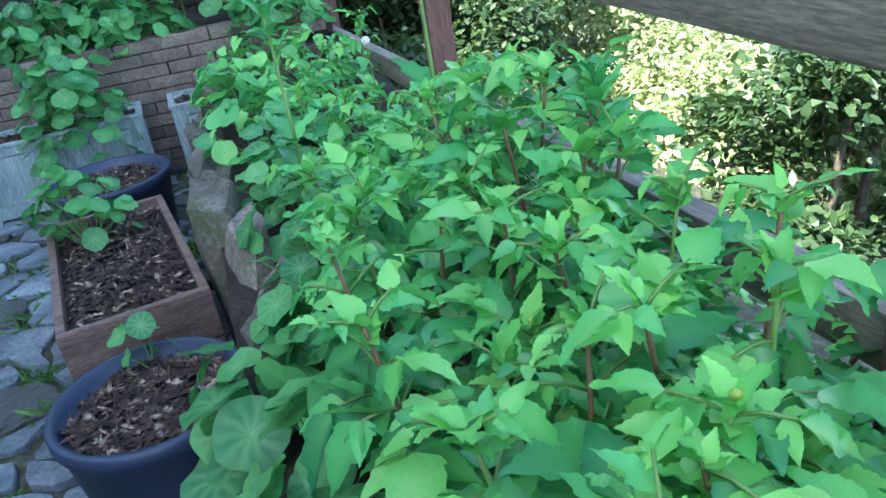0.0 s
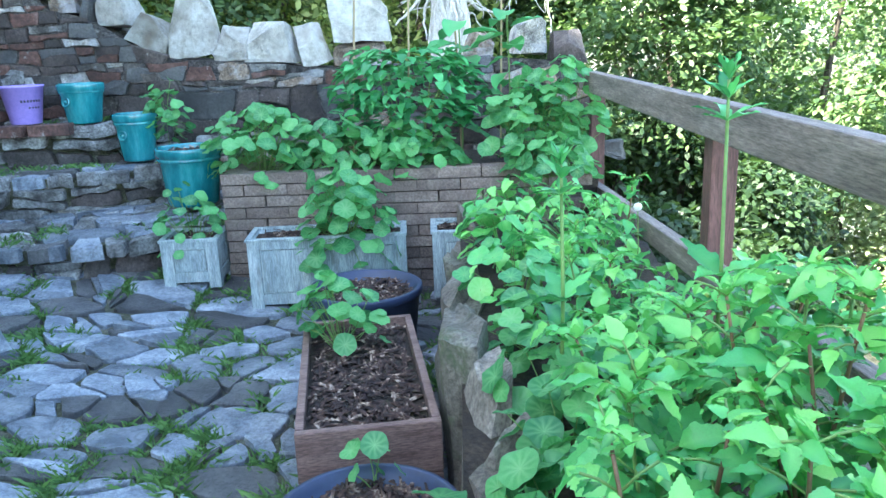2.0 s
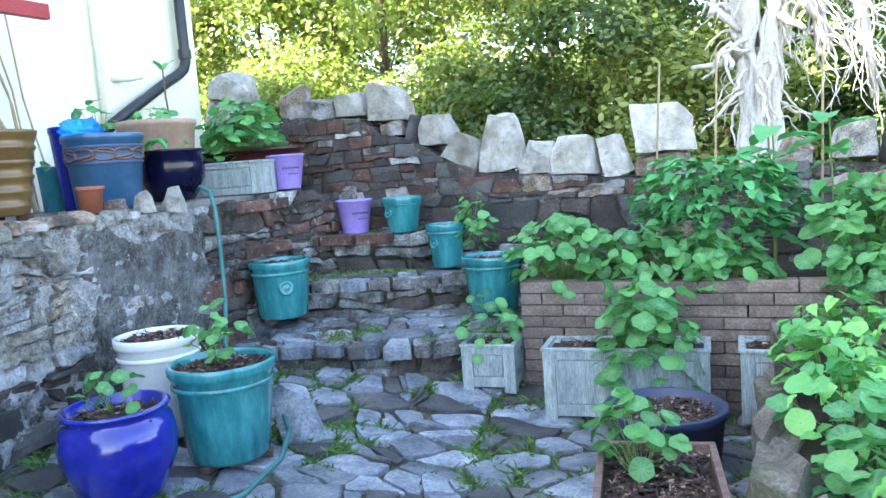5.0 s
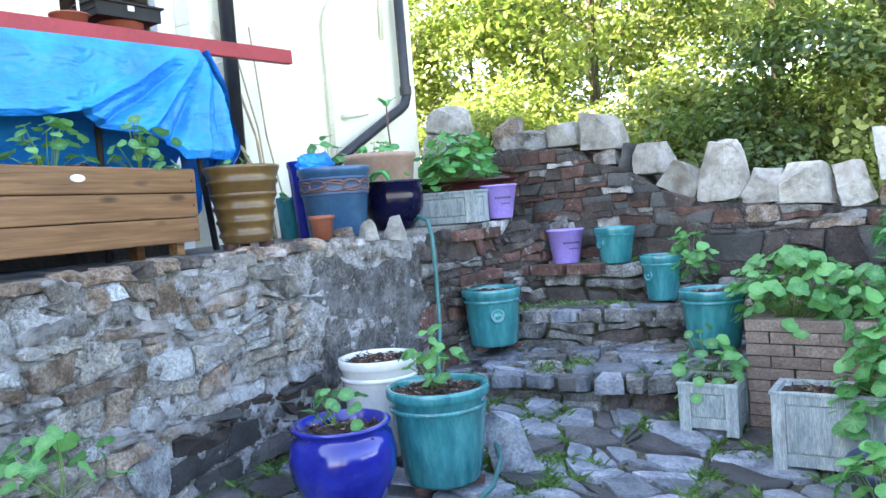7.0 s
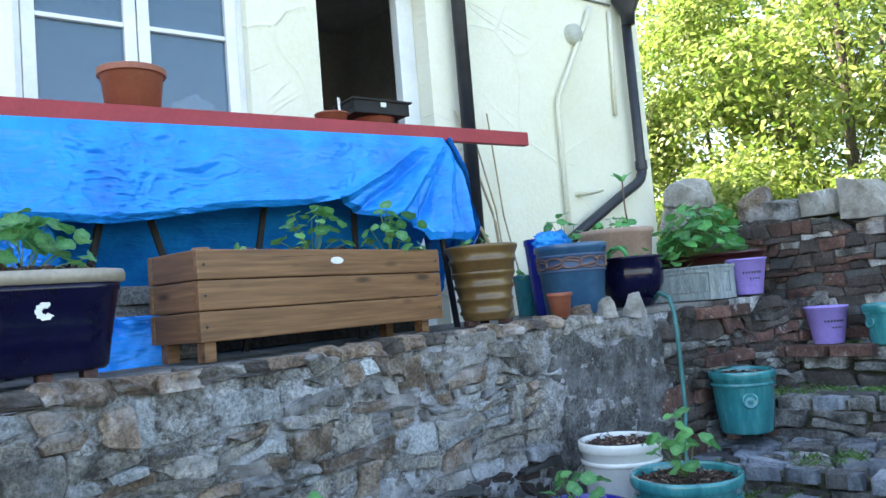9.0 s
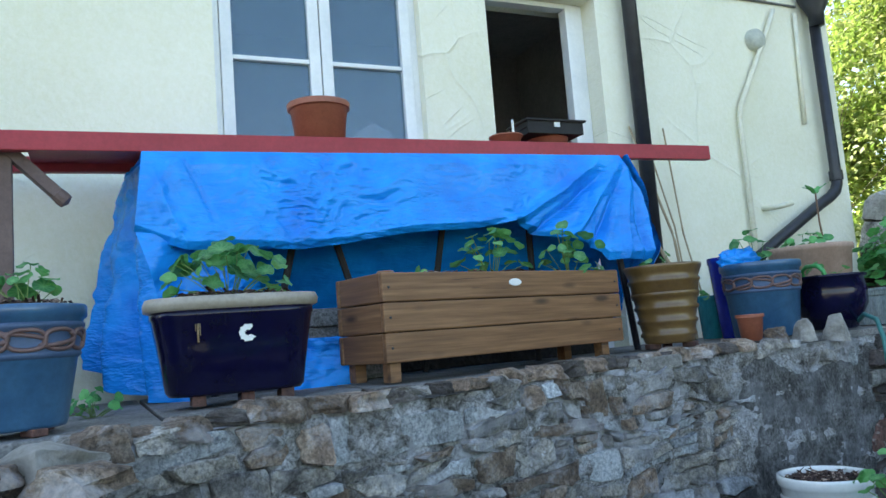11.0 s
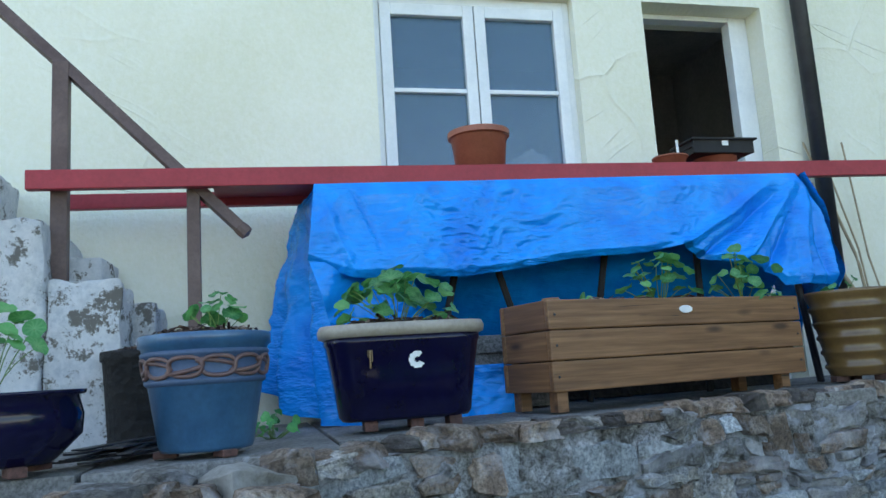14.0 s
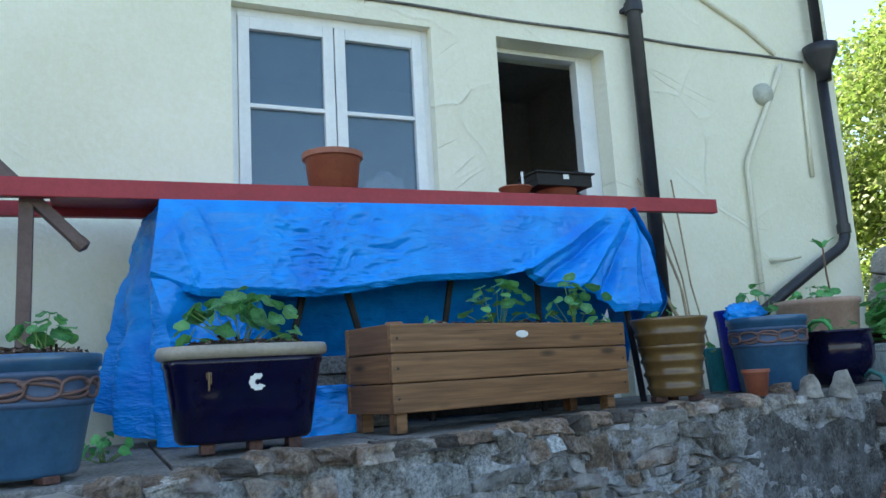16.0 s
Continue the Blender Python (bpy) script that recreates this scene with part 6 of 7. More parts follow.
# ---- leaves ----
def leaf_mesh(name, kind, mat, seed):
    """One leaf, 1 long, base at the origin, tip towards +x, upper side +z."""
    rg = random.Random(seed)
    bm = bmesh.new()
    vein = bm.verts.layers.float.new("vein")
    if kind == "round":
        n = 20
        c = bm.verts.new((0.5, 0, -0.06))
        c[vein] = 1.0
        turn = rg.uniform(0, 1)
        lobes = [0.5 * (1 + 0.035 * math.cos(5 * (2 * math.pi * i / n) + turn) + rg.uniform(-0.02, 0.02)) for i in range(n)]
        wave = rg.uniform(0, 6)
        ring0, ring1, ring2 = [], [], []
        for i in range(n):
            a = 2 * math.pi * i / n
            z_ = bm.verts.new((0.5 + 0.035 * math.cos(a), 0.035 * math.sin(a), -0.055))
            z_[vein] = 0.75 if i % 2 == 0 else 0.5
            ring0.append(z_)
            v = bm.verts.new((0.5 + 0.5 * lobes[i] * math.cos(a), 0.5 * lobes[i] * math.sin(a), -0.01 + rg.uniform(-0.01, 0.01)))
            v[vein] = 0.42 if i % 2 == 0 else 0.0
            ring1.append(v)
            w = bm.verts.new((0.5 + lobes[i] * math.cos(a), lobes[i] * math.sin(a), 0.05 * math.sin(2 * a + seed) + 0.04 * math.sin(5 * a + wave) + rg.uniform(-0.015, 0.015)))
            w[vein] = 0.2 if i % 2 == 0 else 0.06
            ring2.append(w)
        for i in range(n):
            j = (i + 1) % n
            bm.faces.new((c, ring0[i], ring0[j]))
            bm.faces.new((ring0[i], ring1[i], ring1[j], ring0[j]))
            bm.faces.new((ring1[i], ring2[i], ring2[j], ring1[j]))
    else:
        k = 7 if kind == "toothed" else 6
        width = {"toothed": 0.25, "heart": 0.36, "lance": 0.15}[kind]
        mids, ls, rs = [], [], []
        bend = rg.uniform(0.10, 0.34)
        twist = rg.uniform(-0.10, 0.10)

        def half_width(u):
            if kind == "heart":
                return width * (math.sin(math.pi * min(1, u ** 0.55))) ** 0.8
            if kind == "toothed":
                return width * 1.25 * math.sin(math.pi * min(1, u ** 0.62)) ** 0.85 * (1 - 0.35 * u)
            return width * (math.sin(math.pi * min(1, u ** 0.75 * 0.98 + 0.01))) ** 0.9 * (1.18 - 0.38 * u)
        for i in range(k + 1):
            u = i / k
            w = half_width(u)
            z = 0.06 * u - bend * u * u
            m = bm.verts.new((u, twist * u * u, z))
            m[vein] = 0.6 * (1 - u)
            mids.append(m)
            if 0 < i < k:
                for side, lst in ((1, ls), (-1, rs)):
                    lift = 0.34 * w + 0.05 * rg.uniform(-1, 1)
                    if kind == "toothed":
                        tip = half_width(min(0.98, u + 0.07)) * rg.uniform(1.0, 1.12)
                        jag = [bm.verts.new((u, side * w * 0.93 + twist * u * u, z + lift * 0.92)), bm.verts.new((u + 0.085, side * tip + twist * u * u, z + lift - 0.02))]
                    else:
                        jag = [bm.verts.new((u + 0.02, side * w, z + lift))]
                    for q in jag:
                        q[vein] = 0.0
                    lst.append(jag)
        for lst, flip in ((ls, False), (rs, True)):
            for i in range(k):
                lo, hi = mids[i], mids[i + 1]
                a = lst[i - 1] if i > 0 else None
                b = lst[i] if i < k - 1 else None
                loop = [lo, hi] + ([b[0]] if b else []) + (a[::-1] if a else [])
                bm.faces.new(loop if not flip else loop[::-1])
    me = bpy.data.meshes.new(name)
    for f in bm.faces:
        f.smooth = True
    bm.normal_update()
    bm.to_mesh(me)
    bm.free()
    me.materials.append(M[mat])
    return me


LEAF = {
    "nast": [leaf_mesh("nasturtium_leaf", "round", "nast", i) for i in range(5)],
    "dahlia": [leaf_mesh("dahlia_leaf", "toothed", "dahl", i) for i in range(5)],
    "bean": [leaf_mesh("bean_leaf", "heart", "beanleaf", i) for i in range(4)],
    "young": [leaf_mesh("young_leaf", "toothed", "young", 40 + i) for i in range(4)],
    "lance": [leaf_mesh("lance_leaf", "lance", "dahl", i) for i in range(3)],
    "lush": [leaf_mesh("lime_leaf", "round", "young", 30 + i) for i in range(3)],
    "strawberry": [leaf_mesh("lush_leaf", "round", "dahl", 20 + i) for i in range(3)],
}


LEAF_MAT = {"bean": "beanleaf", "nast": "nast"}


def put_leaf(plant, kind, rg, at, size, heading, pitch, roll, base_centre=False):
    ob = new("leaf", rg.choice(LEAF[kind]))
    ob.parent = plant
    m = pose(*at, 0, 0, heading) @ pose(0, 0, 0, roll, -pitch, 0) @ Matrix.Diagonal((size, size, size, 1))
    if base_centre:
        m = m @ Matrix.Translation((-0.5, 0, 0))
    ob.matrix_basis = m
    return ob


def pour_leaf(bm, kind, rg, at, size, heading, pitch, roll):
    me = rg.choice(LEAF[kind]).copy()
    me.transform(pose(*at, 0, 0, heading) @ pose(0, 0, 0, roll, -pitch, 0) @ Matrix.Diagonal((size, size, size, 1)))
    bm.from_mesh(me)
    bpy.data.meshes.remove(me)


def arc(a, b, rg, lift=0.3, n=5, wob=0.012):
    a, b = Vector(a), Vector(b)
    mid = (a + b) / 2 + Vector((rg.uniform(-wob, wob), rg.uniform(-wob, wob), lift * (b - a).length))
    return [(1 - t) ** 2 * a + 2 * t * (1 - t) * mid + t * t * b for t in (i / (n - 1) for i in range(n))]


def nasturtium(name, label, at, rx, ry, h, n, leaf, seed, kind="nast", droop=0.0, low=0.15, stem=0.0016, cat="plant", flat=25):
    """A mound of round leaves, each on its own stalk from the base."""
    rg = random.Random(seed)
    o = thing(name, label, cat, at)
    bm = bmesh.new()
    for i in range(n):
        a, d = rg.uniform(0, 2 * math.pi), math.sqrt(rg.random())
        x, y = rx * d * math.cos(a), ry * d * math.sin(a)
        top = h * math.sqrt(max(0.04, 1 - 0.75 * d * d))
        z = top * (1 - (1 - low) * rg.random() ** 2.0) - droop * d * rg.random()
        s = leaf * rg.uniform(0.6, 1.15)
        tilt = flat + 38 * d
        put_leaf(o, kind if isinstance(kind, str) else rg.choice(kind), rg, (x, y, z), s, math.degrees(a) + rg.uniform(-50, 50), -rg.gauss(tilt * 0.7, 16), rg.gauss(0, 16), True)
        if i % 2 == 0:
            tube(arc((x * 0.12 + rg.uniform(-0.01, 0.01), y * 0.12 + rg.uniform(-0.01, 0.01), -0.01), (x, y, z - 0.004), rg, 0.12), stem, 4, bm)
    tagged(part("stalk", bm, "stem", o, "thin pale green stalks", True), kind="stuff")
    return o


def dahlia(label, at, h, seed, shoots=4, size=0.075, spread=0.12, reach=0.085):
    """Upright reddish stems with pairs of toothed compound leaves and a bud."""
    rg = random.Random(seed)
    o = thing("dahlia_plant", label, "plant", at)
    stalks, under = bmesh.new(), bmesh.new()
    for k in range(shoots):
        a = 2 * math.pi * k / shoots + rg.uniform(-0.6, 0.6)
        out = spread * rg.uniform(0.5, 1.2)
        top = Vector((out * math.cos(a), out * math.sin(a), h * rg.uniform(0.78, 1.08)))
        foot = Vector((0.03 * math.cos(a), 0.03 * math.sin(a), -0.02))
        path = arc(foot, top, rg, 0.05, 7)
        stem = part("stem", tube(path, 0.0042, 7, taper=0.6), rg.choice(["redstem", "stem"]), o, smooth=True)
        nodes = 5
        for q in range(nodes):
            t = 0.34 + 0.66 * q / (nodes - 1)
            f = t * (len(path) - 1)
            i0 = min(int(f), len(path) - 2)
            p = path[i0].lerp(path[i0 + 1], f - i0)
            turn = math.degrees(a) + 90 * q + rg.uniform(-25, 25)
            for side in (0, 180):
                head = turn + side + rg.uniform(-15, 15)
                big = size * (1.25 - 0.7 * t) * rg.choice([0.6, 0.85, 1.0, 1.15, 1.35])
                ln = reach * (1.2 - 0.6 * t) * rg.uniform(0.7, 1.2)
                up = rg.uniform(0.15, 0.9)
                d = Vector((math.cos(radians(head)), math.sin(radians(head)), up)).normalized()
                e = p + d * ln
                tube([p, p.lerp(e, 0.5) + Vector((0, 0, 0.004)), e], 0.0018, 4, stalks)
                kd = "young" if rg.random() < (t - 0.45) * 1.5 else "dahlia"
                put_leaf(stem, kd, rg, e, big * 1.35, head + rg.uniform(-15, 15), rg.uniform(-50, 35), rg.uniform(-35, 35))
                for sd in (60, -60, 85, -85):
                    w = p + d * ln * (rg.uniform(0.7, 0.9) if abs(sd) < 70 else rg.uniform(0.35, 0.55))
                    turn_ = (w, big * rg.uniform(0.75, 1.0), head + sd * rg.uniform(0.5, 1.0), rg.uniform(-50, 35), rg.uniform(-35, 35))
                    if abs(sd) < 70:
                        put_leaf(stem, kd, rg, *turn_)
                    else:
                        pour_leaf(under, "dahlia", rg, *turn_)
        for q in range(9):
            put_leaf(stem, "young", rg, path[-1] + Vector((0, 0, rg.uniform(-0.03, 0.012))), size * rg.uniform(0.35, 0.75), rg.uniform(0, 360), rg.uniform(0, 70), rg.uniform(-20, 20))
        if k == 0 and seed % 2 == 0:
            bud = part("bud", lathe([(0, -0.003), (0.0035, 0), (0.0052, 0.0035), (0.005, 0.008), (0.002, 0.010), (0, 0.010)], 10), "bud", stem, "yellow green flower bud", True)
            bud.location = path[-1] + Vector((0.004, 0, 0.012))
    tagged(part("leaf", under, "dahlmass", o, smooth=True), kind="stuff")
    tagged(part("leaf_stalk", stalks, "stem", o, "thin green leaf stalks", True), kind="stuff")
    return o


M["bud"] = mottled("flower_bud", [(0.3, (0.14, 0.34, 0.06)), (0.7, (0.36, 0.42, 0.08))], 40, 90, 0.5, bump_s=0)
M["seedhead"] = mottled("dandelion_clock", [(0.3, (0.6, 0.6, 0.58)), (0.7, (0.8, 0.8, 0.78))], 40, 90, 0.9, bump_s=0)

# ---- plants in the raised bed ----
BED = 0.36
rb = random.Random(8)
DAHLIAS = [(0.30, 0.52, 0.37), (0.47, 0.62, 0.42), (0.24, 0.80, 0.36), (0.44, 0.92, 0.39), (0.31, 1.10, 0.35), (0.52, 1.24, 0.38), (0.38, 0.36, 0.34), (0.46, 0.42, 0.36),
           (0.50, 1.50, 0.34), (0.33, 1.40, 0.29), (0.50, 0.80, 0.36), (0.52, 1.05, 0.38), (0.40, 1.72, 0.26), (0.60, 0.74, 0.22), (0.60, 0.52, 0.26)]
for i, (x, y, h) in enumerate(DAHLIAS):
    dahlia("leafy dahlia with toothed bright green leaves and reddish stems", (x, y, BED), h + (0.05 if x > 0.45 and y > 0.9 else 0.0), 100 + i, 4, 0.074, 0.12, 0.09)
# tall single shoots
for x, y, h, s in ((0.49, 1.56, 0.72, 1), (0.21, 1.67, 0.56, 2), (0.57, 1.02, 0.46, 3)):
    rg = random.Random(60 + s)
    o = thing("tall_shoot", "tall upright flower shoot with a rosette of pointed leaves", "plant", (x, y, BED))
    part("stem", tube([(0, 0, -0.02), (0.004, 0, h * 0.5), (0.0, 0.004, h)], 0.005, 8, taper=0.6), "stem", o, smooth=True)
    for lev, n, sz, pit in ((1.0, 7, 0.036, 68), (0.955, 5, 0.045, 48), (0.90, 5, 0.05, 22), (0.5, 3, 0.09, 35), (0.4, 3, 0.08, 20)):
        for k in range(n):
            put_leaf(o, "lance" if lev > 0.6 else "dahlia", rg, (0, 0, h * lev), sz * rg.uniform(0.8, 1.2) * (1.4 if lev > 0.6 else 1.0), 360 * k / n + rg.uniform(-20, 20), pit + rg.uniform(-15, 15), rg.uniform(-15, 15))
NB = [(0.12, 0.66, 0.16, 0.18, 0.22, 60, 0.085), (0.11, 0.95, 0.14, 0.18, 0.19, 52, 0.085), (0.17, 1.24, 0.13, 0.16, 0.20, 46, 0.08), (0.12, 0.36, 0.12, 0.12, 0.16, 26, 0.08), (0.04, 1.16, 0.13, 0.17, 0.15, 24, 0.10), (0.20, 1.48, 0.13, 0.16, 0.20, 36, 0.07), (0.19, 1.76, 0.15, 0.16, 0.20, 38, 0.075),
      (0.20, 2.05, 0.15, 0.18, 0.18, 40, 0.07), (0.45, 1.95, 0.17, 0.24, 0.20, 44, 0.065)]
for i, (x, y, rx, ry, h, n, lf) in enumerate(NB):
    nasturtium("nasturtium_plant", "spreading nasturtium with round soft green leaves", (x, y, BED), rx, ry, h, n, lf, 200 + i, droop=0.10, flat=18)
for i, (x, y, rx, ry, h, n, lf) in enumerate([(0.18, 2.45, 0.17, 0.20, 0.21, 60, 0.072), (0.40, 2.7, 0.19, 0.24, 0.20, 60, 0.07), (0.16, 2.9, 0.17, 0.20, 0.24, 64, 0.078), (0.44, 3.2, 0.20, 0.24, 0.24, 62, 0.075), (0.24, 3.4, 0.22, 0.17, 0.24, 60, 0.08), (0.50, 2.35, 0.15, 0.20, 0.18, 46, 0.066)]):
    nasturtium("bedding_plant", "low fresh green bedding plant with crowded small leaves", (x, y, BED), rx, ry, h, n, lf, 300 + i, kind=("young", "young", "dahlia", "strawberry", "lush"), flat=15, low=0.3)
for i, (x, y, h) in enumerate(((0.36, 2.12, 0.26), (0.30, 2.55, 0.24), (0.56, 2.9, 0.28))):
    dahlia("young dahlia with fresh lime green shoots", (x, y, BED), h, 140 + 2 * i, 2, 0.06, 0.07, 0.07)
o = part("edging_stone", block_bm(random.Random(77), 0.11, 0.17, 0.47, 0.35), "sandslab")
o.matrix_basis = pose(0.055, 1.60, -0.02, 4, 9, -14)
tagged(o, "tall upright slab of brown stone edging the raised bed", "stone", "edging stones")
for x, y, w, d, h, turn, sd in ((0.035, 2.04, 0.15, 0.36, 0.48, 8, 78), (0.04, 2.44, 0.15, 0.36, 0.46, -12, 79), (0.04, 2.86, 0.13, 0.34, 0.44, 6, 80)):
    o = part("edging_stone", block_bm(random.Random(sd), w, d, h, 0.8), "mossstone")
    o.matrix_basis = pose(x, y, -0.02, 0, -5, turn)
    tagged(o, "broad mossy boulder set on end along the raised bed", "stone", "edging stones")
o = thing("dandelion", "white dandelion clock on a thin stalk", "plant", (0.56, 2.55, BED))
part("stalk", tube([(0, 0, -0.02), (0.004, 0, 0.15), (0, 0.004, 0.27)], 0.0018, 5), "stem", o)
part("seed_head", lathe([(0, -0.014), (0.010, -0.010), (0.0145, 0), (0.010, 0.010), (0, 0.014)], 12), "seedhead", o, "white fluffy seed head", True).location = (0, 0.004, 0.278)

# ---- plants in the brick planter ----
PZ = BZ1 - 0.05
for i, (x, y, rx, ry, h, n, lf, kd) in enumerate([(-0.96, 3.96, 0.30, 0.26, 0.36, 170, 0.082, "nast"), (-0.60, 3.90, 0.26, 0.18, 0.30, 120, 0.084, "nast"), (-0.22, 3.86, 0.28, 0.15, 0.25, 90, 0.084, "nast"), (0.36, 3.95, 0.26, 0.18, 0.46, 150, 0.085, "nast"), (0.55, 4.08, 0.18, 0.2, 0.54, 90, 0.085, "nast"), (0.42, 3.72, 0.22, 0.12, 0.20, 60, 0.085, "nast")]):
    nasturtium("nasturtium_plant", "lush nasturtium spilling over the brick planter", (x, y, PZ), rx, ry, h, n, lf, 400 + i, kind=kd, droop=0.08)
def bush(label, at, rx, ry, h, n, leaf, seed, kind):
    rg = random.Random(seed)
    o = thing("bush", label, "plant", at)
    bm = bmesh.new()
    for k in range(12):
        tube(arc((rg.uniform(-0.05, 0.05), rg.uniform(-0.05, 0.05), -0.02), (rx * rg.uniform(-0.7, 0.7), ry * rg.uniform(-0.7, 0.7), h * rg.uniform(0.6, 0.95)), rg, 0.1), 0.003, 5, bm)
    tagged(part("stalk", bm, "stem", o, "green stems"), kind="stuff")
    more = bmesh.new()
    for i in range(n):
        a, t = rg.uniform(0, 2 * math.pi), rg.random() ** 0.7
        r = math.sin(math.pi * min(1, 0.12 + 0.80 * (1 - t) + 0.05)) ** 0.6 * rg.uniform(0.55, 1.02)
        p = (rx * r * math.cos(a), ry * r * math.sin(a), h * (0.12 + 0.88 * t))
        turn = (p, leaf * rg.uniform(0.7, 1.15), math.degrees(a) + rg.uniform(-40, 40), rg.uniform(-40, 20), rg.uniform(-20, 20))
        if p[1] < 0.05 and t > 0.25:
            put_leaf(o, kind, rg, *turn)
        else:
            pour_leaf(more, kind, rg, *turn)
    back = part("leaf", more, LEAF_MAT[kind], o, smooth=True)
    tagged(back, kind="stuff")
    return o
bush("dense dark green bush with pointed leaves in the brick planter", (-0.24, 4.12, PZ), 0.36, 0.25, 0.58, 680, 0.075, 501, "bean")
for i, (x, h) in enumerate(((0.02, 0.70), (0.26, 0.74))):
    rg = random.Random(520 + i)
    o = thing("bean_plant", "tall climbing bean with broad leaves on a cane", "plant", (x, 4.2, PZ))
    part("stem", tube([(0, 0, -0.02), (0.01, 0, h * 0.5), (0, 0.01, h)], 0.004, 6), "stem", o)
    for k in range(16):
        t = 0.25 + 0.75 * k / 15
        hd = 137 * k
        put_leaf(o, "bean", rg, (0.02 * math.cos(radians(hd)), 0.02 * math.sin(radians(hd)), h * t), (0.17 if t > 0.7 else 0.13) * rg.uniform(0.85, 1.2), hd, rg.uniform(-25, 20), rg.uniform(-15, 15))
M["cane"] = mottled("bamboo_cane", [(0.3, (0.30, 0.22, 0.12)), (0.7, (0.45, 0.36, 0.22))], 12, 60, 0.6, bump_s=0.2, bump_d=0.002)
for x0, x1, zt in ((-0.57, -0.49, 1.60), (-0.27, -0.22, 1.62), (0.22, 0.245, 1.60), (0.02, 0.0, 1.25)):
    o = thing("bamboo_cane", "thin bamboo cane pushed into the soil", "cane", group="canes in the brick planter")
    part("cane", tube([(x0, 4.3, 0.4), ((x0 + x1) / 2, 4.3, 1.0), (x1, 4.3, zt)], 0.0055, 7), "cane", o)

# ---- plants in pots ----
nasturtium("nasturtium_plant", "nasturtium trailing over the long grey planter", (-0.50, 3.51, 0.34), 0.23, 0.14, 0.33, 100, 0.086, 601, droop=0.26, low=0.0)
nasturtium("nasturtium_plant", "nasturtium in the small square planter", (-1.25, 3.70, 0.24), 0.17, 0.15, 0.36, 40, 0.066, 602, droop=0.14)
nasturtium("nasturtium_plant", "nasturtium growing from the mulch box", (-0.37, 2.40, 0.26), 0.14, 0.11, 0.25, 44, 0.062, 603, droop=0.05)
nasturtium("nasturtium_plant", "nasturtium with sprawling leaves beside the teal pot", (-1.56, 4.38, 0.80), 0.12, 0.12, 0.22, 60, 0.06, 604, droop=0.26, low=0.0)
nasturtium("seedling", "young trailing seedling in the dark tub", (-0.20, 1.64, 0.235), 0.07, 0.04, 0.13, 7, 0.06, 605)
nasturtium("nasturtium_plant", "small nasturtium in the large teal pot", (-1.90, 2.50, 0.515), 0.14, 0.12, 0.22, 22, 0.06, 606)
nasturtium("seedling", "small nasturtium seedlings in the cobalt pot", (-2.06, 2.12, 0.44), 0.15, 0.11, 0.15, 15, 0.055, 607)
nasturtium("nasturtium_plant", "nasturtium in the white pot by the wall", (-1.86, 1.03, 0.60), 0.17, 0.13, 0.15, 24, 0.06, 608, droop=0.03)
nasturtium("nasturtium_plant", "nasturtium in the cream-rimmed navy pot", (-2.60, 0.52, 1.362), 0.15, 0.20, 0.20, 58, 0.066, 609, droop=0.05, low=0.35)
nasturtium("nasturtium_plant", "nasturtium in the timber trough", (-2.76, 1.53, 1.40), 0.10, 0.16, 0.2, 34, 0.06, 610)
nasturtium("nasturtium_plant", "nasturtium at the end of the timber trough", (-2.86, 1.94, 1.40), 0.10, 0.17, 0.24, 28, 0.06, 611)
nasturtium("seedling", "tiny seedling in the timber trough", (-2.72, 1.22, 1.40), 0.03, 0.03, 0.06, 5, 0.03, 612)
nasturtium("nasturtium_plant", "nasturtium in the braided blue pot", (-2.34, -0.02, 1.350), 0.06, 0.07, 0.13, 18, 0.05, 613, low=0.35)
nasturtium("nasturtium_plant", "nasturtium in the navy bowl", (-2.24, -0.53, 1.25), 0.09, 0.11, 0.19, 16, 0.06, 614)
nasturtium("seedling", "wilting seedling in the bronze pot", (-2.90, 2.44, 1.41), 0.08, 0.10, 0.10, 6, 0.05, 615)
nasturtium("nasturtium_plant", "nasturtium seedlings in the far braided pot", (-2.90, 3.02, 1.40), 0.09, 0.12, 0.20, 12, 0.06, 616)
nasturtium("seedling", "seedlings in the small navy bowl", (-2.86, 3.44, 1.34), 0.09, 0.10, 0.10, 7, 0.05, 617)
nasturtium("geranium", "lush green geranium in a dark red trough", (-2.96, 4.20, 1.34), 0.28, 0.20, 0.36, 190, 0.075, 618, kind=("strawberry", "nast"), droop=0.22)
nasturtium("strawberry_plant", "small leafy plant in the terracotta bowl", (-3.24, 3.76, 1.50), 0.14, 0.14, 0.12, 20, 0.055, 619, kind="strawberry")
nasturtium("seedling", "small plant in the little teal pot", (-3.24, 3.02, 1.26), 0.06, 0.06, 0.08, 8, 0.04, 620)
o = thing("trough", "dark red planter behind the grey trough", "planter", (-2.98, 4.26, TZ(4.2)), rz=4)
M["oxblood"] = glaze("oxblood_glaze", (0.025, 0.005, 0.005), (0.05, 0.010, 0.010), 0.3, 0.3)
part("body", loft([squircle(0.30, 0.10, 0.0), squircle(0.36, 0.12, 0.24)]), "oxblood", o, smooth=True)
part("rim", loft([squircle(0.36, 0.12, 0.24), squircle(0.375, 0.135, 0.245), squircle(0.375, 0.135, 0.262), squircle(0.34, 0.1, 0.262), squircle(0.335, 0.095, 0.235)], cap=False), "oxblood", o, smooth=True)
part("soil", loft([squircle(0.33, 0.1, 0.2), squircle(0.34, 0.1, 0.246)]), "soil", o, "dark potting compost")

